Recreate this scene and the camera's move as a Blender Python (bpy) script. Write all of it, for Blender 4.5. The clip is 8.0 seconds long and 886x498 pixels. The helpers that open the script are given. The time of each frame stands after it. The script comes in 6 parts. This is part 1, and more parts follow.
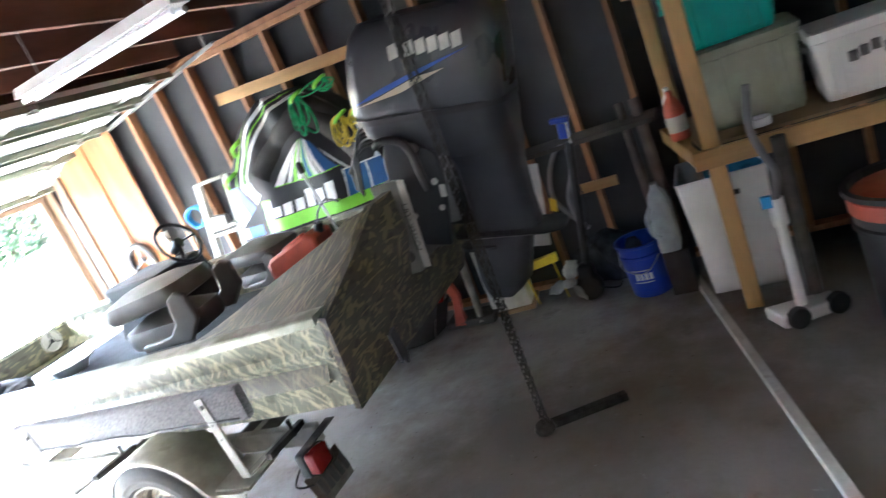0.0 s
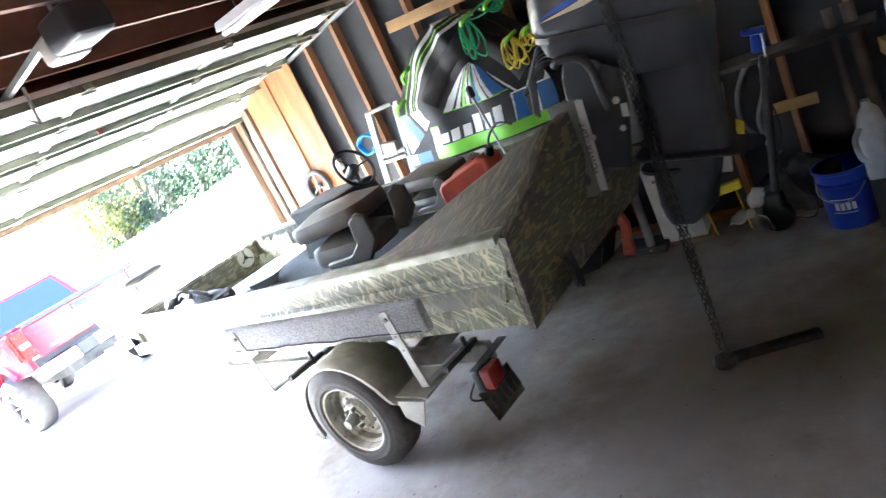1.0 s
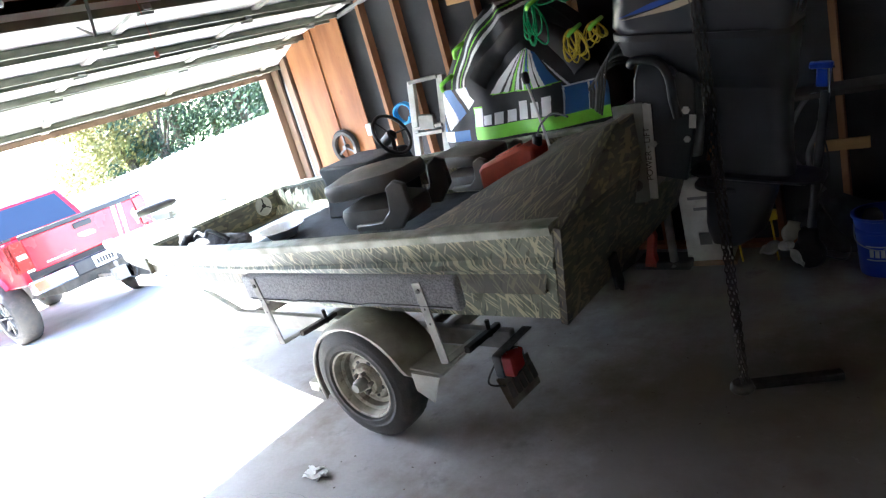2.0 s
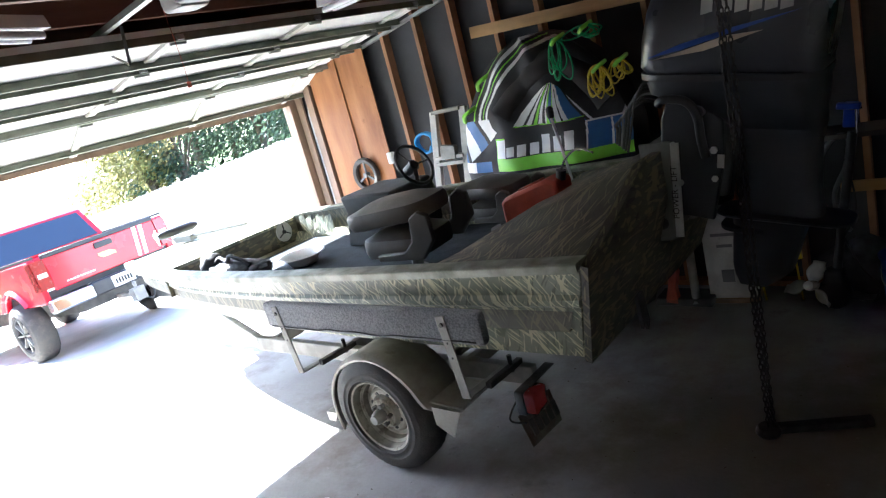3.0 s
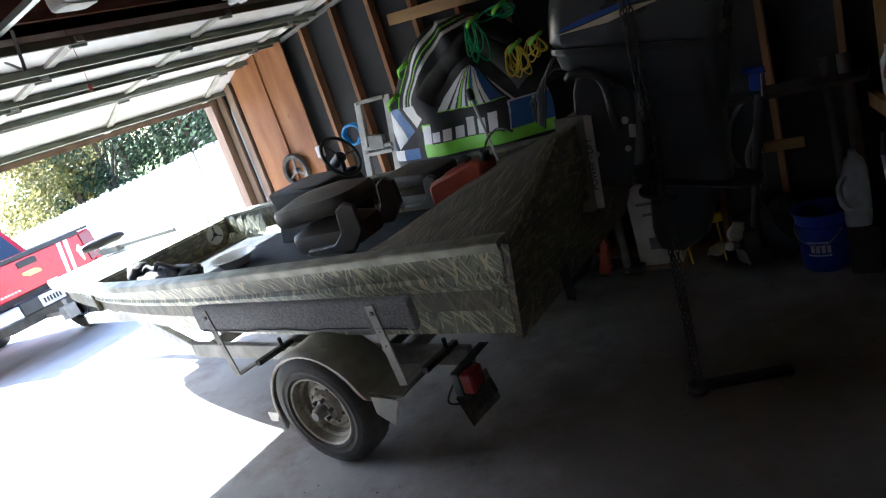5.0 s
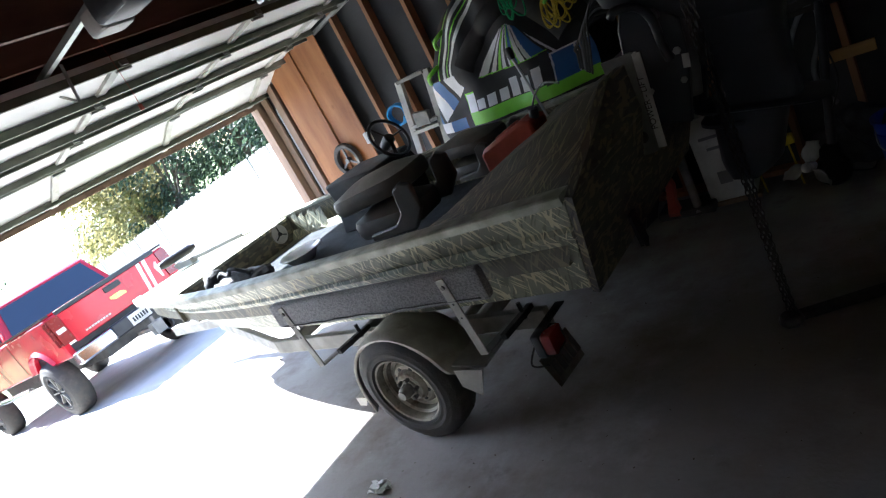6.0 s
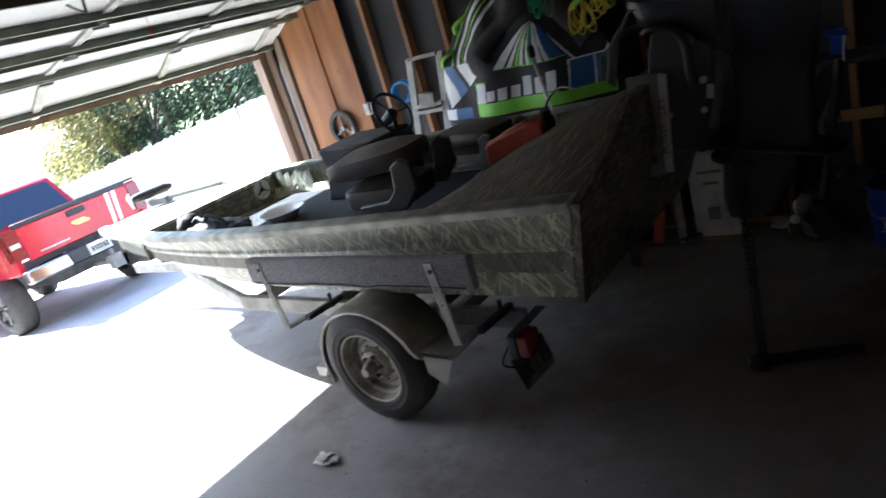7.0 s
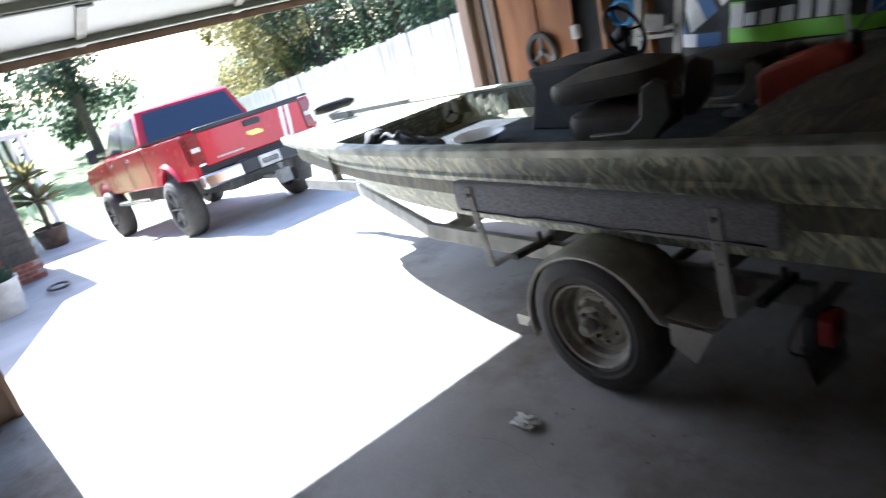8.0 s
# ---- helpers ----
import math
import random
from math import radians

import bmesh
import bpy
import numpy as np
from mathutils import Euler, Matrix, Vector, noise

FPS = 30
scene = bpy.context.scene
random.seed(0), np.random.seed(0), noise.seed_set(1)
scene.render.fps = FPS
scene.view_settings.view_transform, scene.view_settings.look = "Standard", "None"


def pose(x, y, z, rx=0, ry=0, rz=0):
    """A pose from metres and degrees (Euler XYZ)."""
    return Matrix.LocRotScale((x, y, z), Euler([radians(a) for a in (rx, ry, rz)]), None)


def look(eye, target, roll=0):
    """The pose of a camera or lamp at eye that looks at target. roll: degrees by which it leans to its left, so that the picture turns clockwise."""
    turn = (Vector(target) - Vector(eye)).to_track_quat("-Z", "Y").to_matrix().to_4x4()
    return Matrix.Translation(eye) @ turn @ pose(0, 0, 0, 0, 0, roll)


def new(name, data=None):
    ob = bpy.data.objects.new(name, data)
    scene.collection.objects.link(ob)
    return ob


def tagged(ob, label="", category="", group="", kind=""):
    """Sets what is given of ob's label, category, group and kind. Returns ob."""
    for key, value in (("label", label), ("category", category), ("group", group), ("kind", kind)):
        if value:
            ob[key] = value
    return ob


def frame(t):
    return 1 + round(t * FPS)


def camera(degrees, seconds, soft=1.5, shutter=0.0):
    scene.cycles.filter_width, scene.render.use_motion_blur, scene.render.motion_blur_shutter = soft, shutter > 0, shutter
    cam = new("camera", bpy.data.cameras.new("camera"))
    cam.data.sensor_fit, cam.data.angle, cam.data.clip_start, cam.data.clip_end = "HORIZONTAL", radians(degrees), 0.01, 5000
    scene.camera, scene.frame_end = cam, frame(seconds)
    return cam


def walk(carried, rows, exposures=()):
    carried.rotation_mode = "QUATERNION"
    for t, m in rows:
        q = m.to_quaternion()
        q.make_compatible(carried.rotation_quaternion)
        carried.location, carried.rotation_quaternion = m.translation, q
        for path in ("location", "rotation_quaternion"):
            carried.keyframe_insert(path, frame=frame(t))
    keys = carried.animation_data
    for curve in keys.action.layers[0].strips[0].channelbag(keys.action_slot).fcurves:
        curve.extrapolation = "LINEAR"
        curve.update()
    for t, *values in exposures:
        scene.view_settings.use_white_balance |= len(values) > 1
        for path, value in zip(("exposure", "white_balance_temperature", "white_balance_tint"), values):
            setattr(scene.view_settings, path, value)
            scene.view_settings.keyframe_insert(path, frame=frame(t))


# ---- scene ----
cam = camera(68.0, 8.0, soft=1.2, shutter=0.4)
PATH = [
    (0, (2.228, 0.542, 1.923), (1.358, 2.261, 1.385), -22.6),
    (0.5, (2.201, 0.619, 1.857), (1.06, 2.174, 1.326), -21.8),
    (1, (2.121, 0.481, 1.928), (0.84, 1.919, 1.388), -25.6),
    (1.5, (1.951, 0.404, 1.941), (0.72, 1.853, 1.319), -18.2),
    (2.8, (1.904, 0.335, 2.038), (0.616, 1.77, 1.507), -14.9),
    (3, (1.885, 0.351, 2.028), (0.59, 1.786, 1.512), -14.9),
    (3.5, (1.893, 0.341, 2.012), (0.597, 1.76, 1.459), -15.0),
    (4, (1.915, 0.393, 1.984), (0.676, 1.858, 1.42), -16.4),
    (4.5, (1.941, 0.411, 1.96), (0.74, 1.903, 1.386), -16.9),
    (4.7, (1.96, 0.423, 1.961), (0.773, 1.925, 1.382), -17.5),
    (5.8, (1.946, 0.341, 2.025), (0.705, 1.795, 1.437), -23.8),
    (6, (1.926, 0.42, 1.947), (0.598, 1.798, 1.363), -28.2),
    (6.5, (1.916, 0.467, 1.928), (0.75, 1.974, 1.321), -19.1),
    (7, (1.813, 0.379, 1.963), (0.559, 1.795, 1.311), -17.2),
    (7.5, (1.551, 0.292, 1.93), (0.181, 1.57, 1.229), -16.9),
    (8, (1.076, 0.403, 1.844), (-0.443, 1.502, 1.15), -14.3),
]
EXPOSURES = [(0.0, 6.35, 5600, 10), (1.0, 5.9, 5600, 10), (1.7, 5.05, 5600, 10), (2.8, 4.3, 5600, 10), (3.5, 4.0, 5600, 10), (4.7, 3.55, 5600, 10),
             (6.5, 3.3, 5600, 10), (7.5, 3.02, 5600, 10), (8.0, 2.7, 5600, 10)]
walk(cam, [(t, look(eye, target, roll)) for t, eye, target, roll in PATH], EXPOSURES)

# ---- world and light ----
SUN_ELEV = 39.3
world = bpy.data.worlds.new("sky")
scene.world = world
world.use_nodes = True
wn = world.node_tree
sky = wn.nodes.new("ShaderNodeTexSky")
sky.sky_type, sky.sun_disc = "NISHITA", False
sky.sun_elevation, sky.sun_rotation = radians(SUN_ELEV), radians(267)
wn.nodes["Background"].inputs[1].default_value = 0.1
wn.links.new(sky.outputs[0], wn.nodes["Background"].inputs[0])
sun = new("sun", bpy.data.lights.new("sun", "SUN"))
sun.data.energy, sun.data.angle, sun.data.color = 5.0, radians(0.5), (1.0, 0.95, 0.87)
sun.matrix_basis = look((-30 * math.cos(radians(SUN_ELEV)), -1.2, 30 * math.sin(radians(SUN_ELEV))), (0, 0, 0))

# ---- mesh helpers ----
INV = {}


def thing(name, base=(0, 0, 0), label="", category="", group="", kind=""):
    ob = new(name)
    ob.empty_display_size = 0.05
    ob.location = base
    INV[ob.name] = Matrix.Translation(base).inverted()
    return tagged(ob, label, category, group, kind)


def part(name, bm, material, parent=None, label="", bevel=0.0, smooth=True, angle=38):
    me = bpy.data.meshes.new(name)
    bmesh.ops.recalc_face_normals(bm, faces=bm.faces)
    bm.to_mesh(me)
    bm.free()
    for m in (material if isinstance(material, (list, tuple)) else [material]):
        me.materials.append(m)
    if smooth:
        me.polygons.foreach_set("use_smooth", [True] * len(me.polygons))
        me.set_sharp_from_angle(angle=radians(angle))
    ob = new(name, me)
    if parent is not None:
        ob.parent = parent
        ob.matrix_parent_inverse = INV.get(parent.name, Matrix.Identity(4))
    if bevel:
        mod = ob.modifiers.new("bevel", "BEVEL")
        mod.width, mod.segments, mod.limit_method, mod.angle_limit = bevel, 2, "ANGLE", radians(50)
    return tagged(ob, label)


def box(bm, c, size, rot=(0, 0, 0), mi=0):
    m = pose(*c, *rot) @ Matrix.Diagonal((*size, 1))
    r = bmesh.ops.create_cube(bm, size=1.0, matrix=m)
    for f in {f for v in r["verts"] for f in v.link_faces}:
        f.material_index = mi
    return r["verts"]


def span(bm, lo, hi, mi=0):
    return box(bm, [(a + b) / 2 for a, b in zip(lo, hi)], [abs(b - a) for a, b in zip(lo, hi)], mi=mi)


def beam(bm, p, q, w, h, mi=0, up=(0, 0, 1)):
    """A bar of section w x h from p to q."""
    p, q = Vector(p), Vector(q)
    d = (q - p)
    y = d.normalized()
    x = y.cross(Vector(up))
    x = x.normalized() if x.length > 1e-4 else Vector((1, 0, 0))
    z = x.cross(y)
    m = Matrix((x, y, z)).transposed().to_4x4()
    m.translation = (p + q) / 2
    r = bmesh.ops.create_cube(bm, size=1.0, matrix=m @ Matrix.Diagonal((w, d.length, h, 1)))
    for f in {f for v in r["verts"] for f in v.link_faces}:
        f.material_index = mi
    return r["verts"]


def ring(bm, pts):
    return [bm.verts.new(p) for p in pts]


def bridge(bm, a, b, closed=True, mi=0):
    n = len(a)
    for i in range(n if closed else n - 1):
        f = bm.faces.new((a[i], a[(i + 1) % n], b[(i + 1) % n], b[i]))
        f.material_index = mi


def loft(bm, rings, closed=True, caps=True, mi=0):
    vs = [ring(bm, r) for r in rings]
    for a, b in zip(vs, vs[1:]):
        bridge(bm, a, b, closed, mi)
    if caps:
        for v in (vs[0], vs[-1]):
            f = bm.faces.new(v)
            f.material_index = mi
    return vs


def lathe(bm, profile, m, seg=24, mi=0, closed=False, caps=True):
    """Turns (radius, height) pairs round the local z axis of m."""
    rings = []
    for r, h in profile:
        rings.append([bm.verts.new(m @ Vector((r * math.cos(2 * math.pi * k / seg), r * math.sin(2 * math.pi * k / seg), h))) for k in range(seg)])
    pairs = list(zip(rings, rings[1:])) + ([(rings[-1], rings[0])] if closed else [])
    for a, b in pairs:
        bridge(bm, a, b, True, mi)
    if caps and not closed:
        for v in (rings[0], rings[-1]):
            bm.faces.new(v).material_index = mi
    return rings


def cyl(bm, p, q, r, seg=14, mi=0, r2=None):
    p, q = Vector(p), Vector(q)
    m = (q - p).to_track_quat("Z", "Y").to_matrix().to_4x4()
    m.translation = p
    lathe(bm, [(r, 0), (r if r2 is None else r2, (q - p).length)], m, seg, mi)


def spline(pts, n=8):
    """Smooth points through pts."""
    pts = [Vector(p) for p in pts]
    out = []
    for i in range(len(pts) - 1):
        p0, p1, p2, p3 = pts[max(i - 1, 0)], pts[i], pts[i + 1], pts[min(i + 2, len(pts) - 1)]
        for k in range(n):
            t = k / n
            out.append(0.5 * (2 * p1 + (p2 - p0) * t + (2 * p0 - 5 * p1 + 4 * p2 - p3) * t * t + (3 * p1 - p0 - 3 * p2 + p3) * t ** 3))
    return out + [pts[-1]]


def hose(bm, pts, r, seg=8, mi=0, n=8, closed=False):
    pts = spline(pts, n) if n else [Vector(p) for p in pts]
    rings, ref = [], None
    for i, p in enumerate(pts):
        d = (pts[min(i + 1, len(pts) - 1)] - pts[max(i - 1, 0)])
        d = d.normalized() if d.length > 1e-7 else Vector((0, 0, 1))
        if ref is None:
            ref = d.cross(Vector((0.3, 0.2, 1))).normalized()
        x = (ref - d * ref.dot(d)).normalized()
        ref = x
        y = d.cross(x)
        rr = r(i / max(1, len(pts) - 1)) if callable(r) else r
        rings.append([p + rr * (math.cos(2 * math.pi * k / seg) * x + math.sin(2 * math.pi * k / seg) * y) for k in range(seg)])
    loft(bm, rings, True, True, mi)


def rounded(w, d, r, n=5):
    """A rounded rectangle round the origin, as (x, y) pairs."""
    out = []
    for cx, cy, a0 in ((w / 2 - r, d / 2 - r, 0), (-w / 2 + r, d / 2 - r, 90), (-w / 2 + r, -d / 2 + r, 180), (w / 2 - r, -d / 2 + r, 270)):
        for k in range(n + 1):
            a = radians(a0 + 90 * k / n)
            out.append((cx + r * math.cos(a), cy + r * math.sin(a)))
    return out


def pad(bm, m, w, d, h, r=0.06, puff=0.02, mi=0):
    """A soft pad with rounded edges, its middle at m."""
    rings = []
    for k, (sc, z) in enumerate(((0.86, -0.5), (0.96, -0.42), (1.0, -0.2), (1.0, 0.2), (0.96, 0.42), (0.84, 0.5), (0.5, 0.5 + puff / h), (0.1, 0.5 + 1.2 * puff / h))):
        rings.append([m @ Vector((x * sc, y * sc, z * h)) for x, y in rounded(w, d, r)])
    loft(bm, rings, True, True, mi)


def quad(bm, pts, mi=0):
    f = bm.faces.new([bm.verts.new(p) for p in pts])
    f.material_index = mi
    return f


def slab(bm, outline, off, mi=0):
    """A plate: an outline in space and the vector to its other face."""
    off = Vector(off)
    a = ring(bm, outline)
    b = ring(bm, [Vector(p) + off for p in outline])
    bridge(bm, a, b, True, mi)
    bm.faces.new(a).material_index = mi
    bm.faces.new(b).material_index = mi


B = bmesh.new

# ---- materials ----


def mat(name, col, rough=0.6, metal=0.0, vary=0.25, scale=6.0, bump=0.15, fine=60.0, col2=None, stretch=(1, 1, 1), spec=0.5, contrast=(0.35, 0.65), island=0.0, objrand=0.0, coat=0.0):
    """A surface with stains at one scale and grain at another."""
    m = bpy.data.materials.new(name)
    m.use_nodes = True
    t = m.node_tree
    n, l = t.nodes, t.links
    bs = n["Principled BSDF"]
    bs.inputs["Roughness"].default_value = rough
    bs.inputs["Metallic"].default_value = metal
    bs.inputs["Specular IOR Level"].default_value = spec
    bs.inputs["Coat Weight"].default_value = coat
    bs.inputs["Coat Roughness"].default_value = 0.08
    tc = n.new("ShaderNodeTexCoord")
    mp = n.new("ShaderNodeMapping")
    mp.inputs["Scale"].default_value = stretch
    l.new(tc.outputs["Object"], mp.inputs[0])
    big, small = n.new("ShaderNodeTexNoise"), n.new("ShaderNodeTexNoise")
    for node, sc, det in ((big, scale, 5), (small, fine, 3)):
        l.new(mp.outputs[0], node.inputs["Vector"])
        node.inputs["Scale"].default_value = sc
        node.inputs["Detail"].default_value = det
    rmp = n.new("ShaderNodeMapRange")
    rmp.inputs[1].default_value, rmp.inputs[2].default_value = contrast
    l.new(big.outputs[0], rmp.inputs[0])
    mix = n.new("ShaderNodeMix")
    mix.data_type = "RGBA"
    mix.inputs[6].default_value = (*col, 1)
    dark = col2 if col2 else tuple(c * (1 - vary) for c in col)
    mix.inputs[7].default_value = (*dark, 1)
    l.new(rmp.outputs[0], mix.inputs[0])
    hsv = n.new("ShaderNodeHueSaturation")
    l.new(mix.outputs[2], hsv.inputs["Color"])
    add = n.new("ShaderNodeMath")
    add.operation = "MULTIPLY_ADD"
    l.new(small.outputs[0], add.inputs[0])
    add.inputs[1].default_value, add.inputs[2].default_value = 0.5 * vary, 1 - 0.25 * vary
    val = add.outputs[0]
    if island or objrand:
        info = n.new("ShaderNodeNewGeometry" if island else "ShaderNodeObjectInfo")
        k = island or objrand
        mm = n.new("ShaderNodeMath")
        mm.operation = "MULTIPLY_ADD"
        l.new(info.outputs["Random Per Island" if island else "Random"], mm.inputs[0])
        mm.inputs[1].default_value, mm.inputs[2].default_value = k, 1 - k / 2
        mu = n.new("ShaderNodeMath")
        mu.operation = "MULTIPLY"
        l.new(val, mu.inputs[0])
        l.new(mm.outputs[0], mu.inputs[1])
        val = mu.outputs[0]
    l.new(val, hsv.inputs["Value"])
    l.new(hsv.outputs[0], bs.inputs["Base Color"])
    rr = n.new("ShaderNodeMath")
    rr.operation = "MULTIPLY_ADD"
    l.new(big.outputs[0], rr.inputs[0])
    rr.inputs[1].default_value, rr.inputs[2].default_value = 0.25, max(0.02, rough - 0.125)
    l.new(rr.outputs[0], bs.inputs["Roughness"])
    if bump:
        bp = n.new("ShaderNodeBump")
        bp.inputs["Strength"].default_value = bump
        bp.inputs["Distance"].default_value = 0.01
        l.new(small.outputs[0], bp.inputs["Height"])
        l.new(bp.outputs[0], bs.inputs["Normal"])
    return m


def glow(name, col, strength):
    m = bpy.data.materials.new(name)
    m.use_nodes = True
    bs = m.node_tree.nodes["Principled BSDF"]
    bs.inputs["Base Color"].default_value = (*col, 1)
    bs.inputs["Emission Color"].default_value = (*col, 1)
    bs.inputs["Emission Strength"].default_value = strength
    return m


CONCRETE = mat("concrete", (0.4, 0.395, 0.39), 0.7, vary=0.35, scale=1.3, fine=45, bump=0.12, col2=(0.25, 0.235, 0.22), contrast=(0.3, 0.75))
DRIVE = mat("driveway_concrete", (0.47, 0.46, 0.44), 0.85, vary=0.2, scale=1.1, fine=60, bump=0.15)
STUD = mat("stud_pine", (0.36, 0.18, 0.085), 0.7, vary=0.35, scale=3, fine=40, stretch=(3, 3, 0.4), objrand=0.4)
PINE = mat("new_pine", (0.5, 0.3, 0.12), 0.6, vary=0.3, scale=3, fine=30, stretch=(3, 3, 0.5), objrand=0.2)
PINE_X = mat("new_pine_board", (0.5, 0.3, 0.12), 0.6, vary=0.3, scale=3, fine=30, stretch=(0.5, 3, 3), objrand=0.2)
PLY = mat("sheathing_ply", (0.36, 0.15, 0.05), 0.6, vary=0.6, scale=2.2, fine=26, stretch=(3, 3, 0.5), col2=(0.22, 0.08, 0.024))
FELT = mat("black_felt", (0.048, 0.049, 0.054), 0.8, vary=0.3, scale=2, fine=70, bump=0.2)
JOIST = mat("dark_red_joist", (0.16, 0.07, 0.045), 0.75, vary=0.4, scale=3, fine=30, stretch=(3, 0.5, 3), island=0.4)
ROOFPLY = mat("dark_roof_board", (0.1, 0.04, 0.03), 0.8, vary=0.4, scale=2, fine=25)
BOUNCEWALL = mat("pale_bounce_wallboard", (0.72, 0.69, 0.63), 0.85, vary=0.25, scale=1.5)
DOORSKIN = mat("white_door_steel", (0.84, 0.84, 0.82), 0.5, vary=0.1, scale=2, bump=0.05)
GALV = mat("galvanised_steel", (0.42, 0.43, 0.41), 0.42, metal=0.7, vary=0.3, scale=9, bump=0.06)
DIRTYGALV = mat("dusty_steel", (0.3, 0.29, 0.26), 0.6, metal=0.35, vary=0.35, scale=8, bump=0.1)
TRIMWOOD = mat("weathered_trim", (0.3, 0.2, 0.135), 0.7, vary=0.3, scale=3, stretch=(3, 3, 0.5))
STRUT = mat("dull_olive_steel", (0.19, 0.2, 0.155), 0.5, metal=0.3, vary=0.3, scale=8, bump=0.05)
RUBBER = mat("tyre_rubber", (0.05, 0.048, 0.045), 0.8, vary=0.4, scale=14, fine=90, bump=0.25, col2=(0.07, 0.065, 0.055))
RIM = mat("dusty_cream_rim", (0.46, 0.43, 0.35), 0.55, metal=0.2, vary=0.35, scale=12, bump=0.08)
FENDER = mat("tan_fender_paint", (0.4, 0.38, 0.33), 0.38, metal=0.3, vary=0.35, scale=6, bump=0.05)
FRAMEPAINT = mat("trailer_frame_paint", (0.09, 0.085, 0.075), 0.6, metal=0.2, vary=0.4, scale=10)
CARPET = mat("grey_bunk_carpet", (0.5, 0.5, 0.51), 0.98, vary=0.5, scale=130, fine=260, bump=1.0, spec=0.1)
BOATIN = mat("boat_liner_grey", (0.05, 0.052, 0.05), 0.75, vary=0.35, scale=5)
BOATDECK = mat("boat_deck_carpet", (0.05, 0.058, 0.066), 0.95, vary=0.3, scale=9, fine=150, bump=0.4, spec=0.2)
VINYL = mat("brown_grey_vinyl", (0.1, 0.088, 0.072), 0.5, vary=0.25, scale=7, bump=0.12)
BLACKP = mat("black_plastic", (0.022, 0.022, 0.024), 0.45, vary=0.3, scale=9, bump=0.06)
GREYP = mat("grey_plastic", (0.2, 0.2, 0.205), 0.5, vary=0.25, scale=8, bump=0.05)
REDCAN = mat("faded_red_plastic", (0.5, 0.085, 0.045), 0.5, vary=0.25, scale=9, bump=0.08)
COWL = mat("charcoal_cowl", (0.03, 0.032, 0.038), 0.3, vary=0.2, scale=3, bump=0.02, coat=0.3)
MOTOR = mat("dark_motor_grey", (0.03, 0.033, 0.04), 0.42, metal=0.1, vary=0.3, scale=6, bump=0.05)
ALU = mat("brushed_aluminium", (0.55, 0.54, 0.5), 0.38, metal=0.85, vary=0.25, scale=12, bump=0.05)
STEELDARK = mat("dark_chain_steel", (0.06, 0.055, 0.05), 0.5, metal=0.7, vary=0.4, scale=30)
WHITEP = mat("white_plastic", (0.75, 0.75, 0.75), 0.5, vary=0.15, scale=5, bump=0.05)
OFFWHITE = mat("dirty_white", (0.62, 0.61, 0.56), 0.6, vary=0.3, scale=6)
FOAM = mat("white_foam_board", (0.78, 0.77, 0.76), 0.8, vary=0.15, scale=4, fine=120, bump=0.15)
BLUEP = mat("blue_bucket_plastic", (0.01, 0.045, 0.36), 0.4, vary=0.2, scale=6, bump=0.03)
BLUETARP = mat("bright_blue_sheet", (0.03, 0.3, 0.7), 0.5, vary=0.25, scale=9)
TEAL = mat("teal_tote_plastic", (0.0, 0.35, 0.3), 0.45, vary=0.2, scale=5)
KHAKI = mat("khaki_tote_plastic", (0.33, 0.34, 0.26), 0.5, vary=0.25, scale=5)
SHELFWOOD = mat("plywood_shelf", (0.3, 0.2, 0.12), 0.7, vary=0.3, scale=4)
TUBEBLACK = mat("black_nylon", (0.035, 0.035, 0.038), 0.7, vary=0.3, scale=7, fine=120, bump=0.2)
BLACKVEST = mat("faded_black_canvas", (0.05, 0.052, 0.058), 0.75, vary=0.5, scale=14, fine=90, bump=0.4)
ARCHPAD = mat("charcoal_neoprene", (0.05, 0.048, 0.047), 0.8, vary=0.25, scale=6, fine=90, bump=0.2)
TUBEWHITE = mat("white_nylon", (0.86, 0.87, 0.88), 0.42, vary=0.2, scale=5, fine=120, bump=0.12)
TUBEBLUE = mat("blue_nylon", (0.04, 0.15, 0.42), 0.42, vary=0.25, scale=5, fine=120, bump=0.12)
TUBEGREEN = mat("lime_nylon", (0.3, 0.8, 0.06), 0.42, vary=0.2, scale=5, fine=120, bump=0.12)
ROPEGREEN = mat("green_rope", (0.01, 0.42, 0.14), 0.6, vary=0.35, scale=60, fine=300, bump=0.5)
ROPEYELLOW = mat("yellow_rope", (0.68, 0.52, 0.02), 0.6, vary=0.35, scale=60, fine=300, bump=0.5)
YELLOW = mat("yellow_plastic", (0.75, 0.55, 0.02), 0.45, vary=0.15, scale=8)
REDLENS = mat("red_lamp_lens", (0.2, 0.012, 0.01), 0.25, vary=0.2, scale=20, bump=0.03, coat=0.5)
TRUCKRED = mat("red_truck_paint", (0.44, 0.006, 0.02), 0.25, vary=0.08, scale=2, bump=0.0, coat=0.4, spec=0.35)
GLASSDARK = mat("tinted_glass", (0.012, 0.02, 0.045), 0.06, vary=0.1, scale=2, bump=0.0, coat=0.6)
CHROME = mat("chrome", (0.75, 0.75, 0.76), 0.15, metal=1.0, vary=0.1, scale=4, bump=0.0)
GOLD = mat("gold_badge", (0.75, 0.55, 0.15), 0.3, metal=0.6, vary=0.1, scale=20, bump=0.0)
FENCE = mat("sun_bleached_cedar", (0.62, 0.57, 0.5), 0.85, vary=0.3, scale=3, fine=30, stretch=(3, 3, 0.4), objrand=0.25)
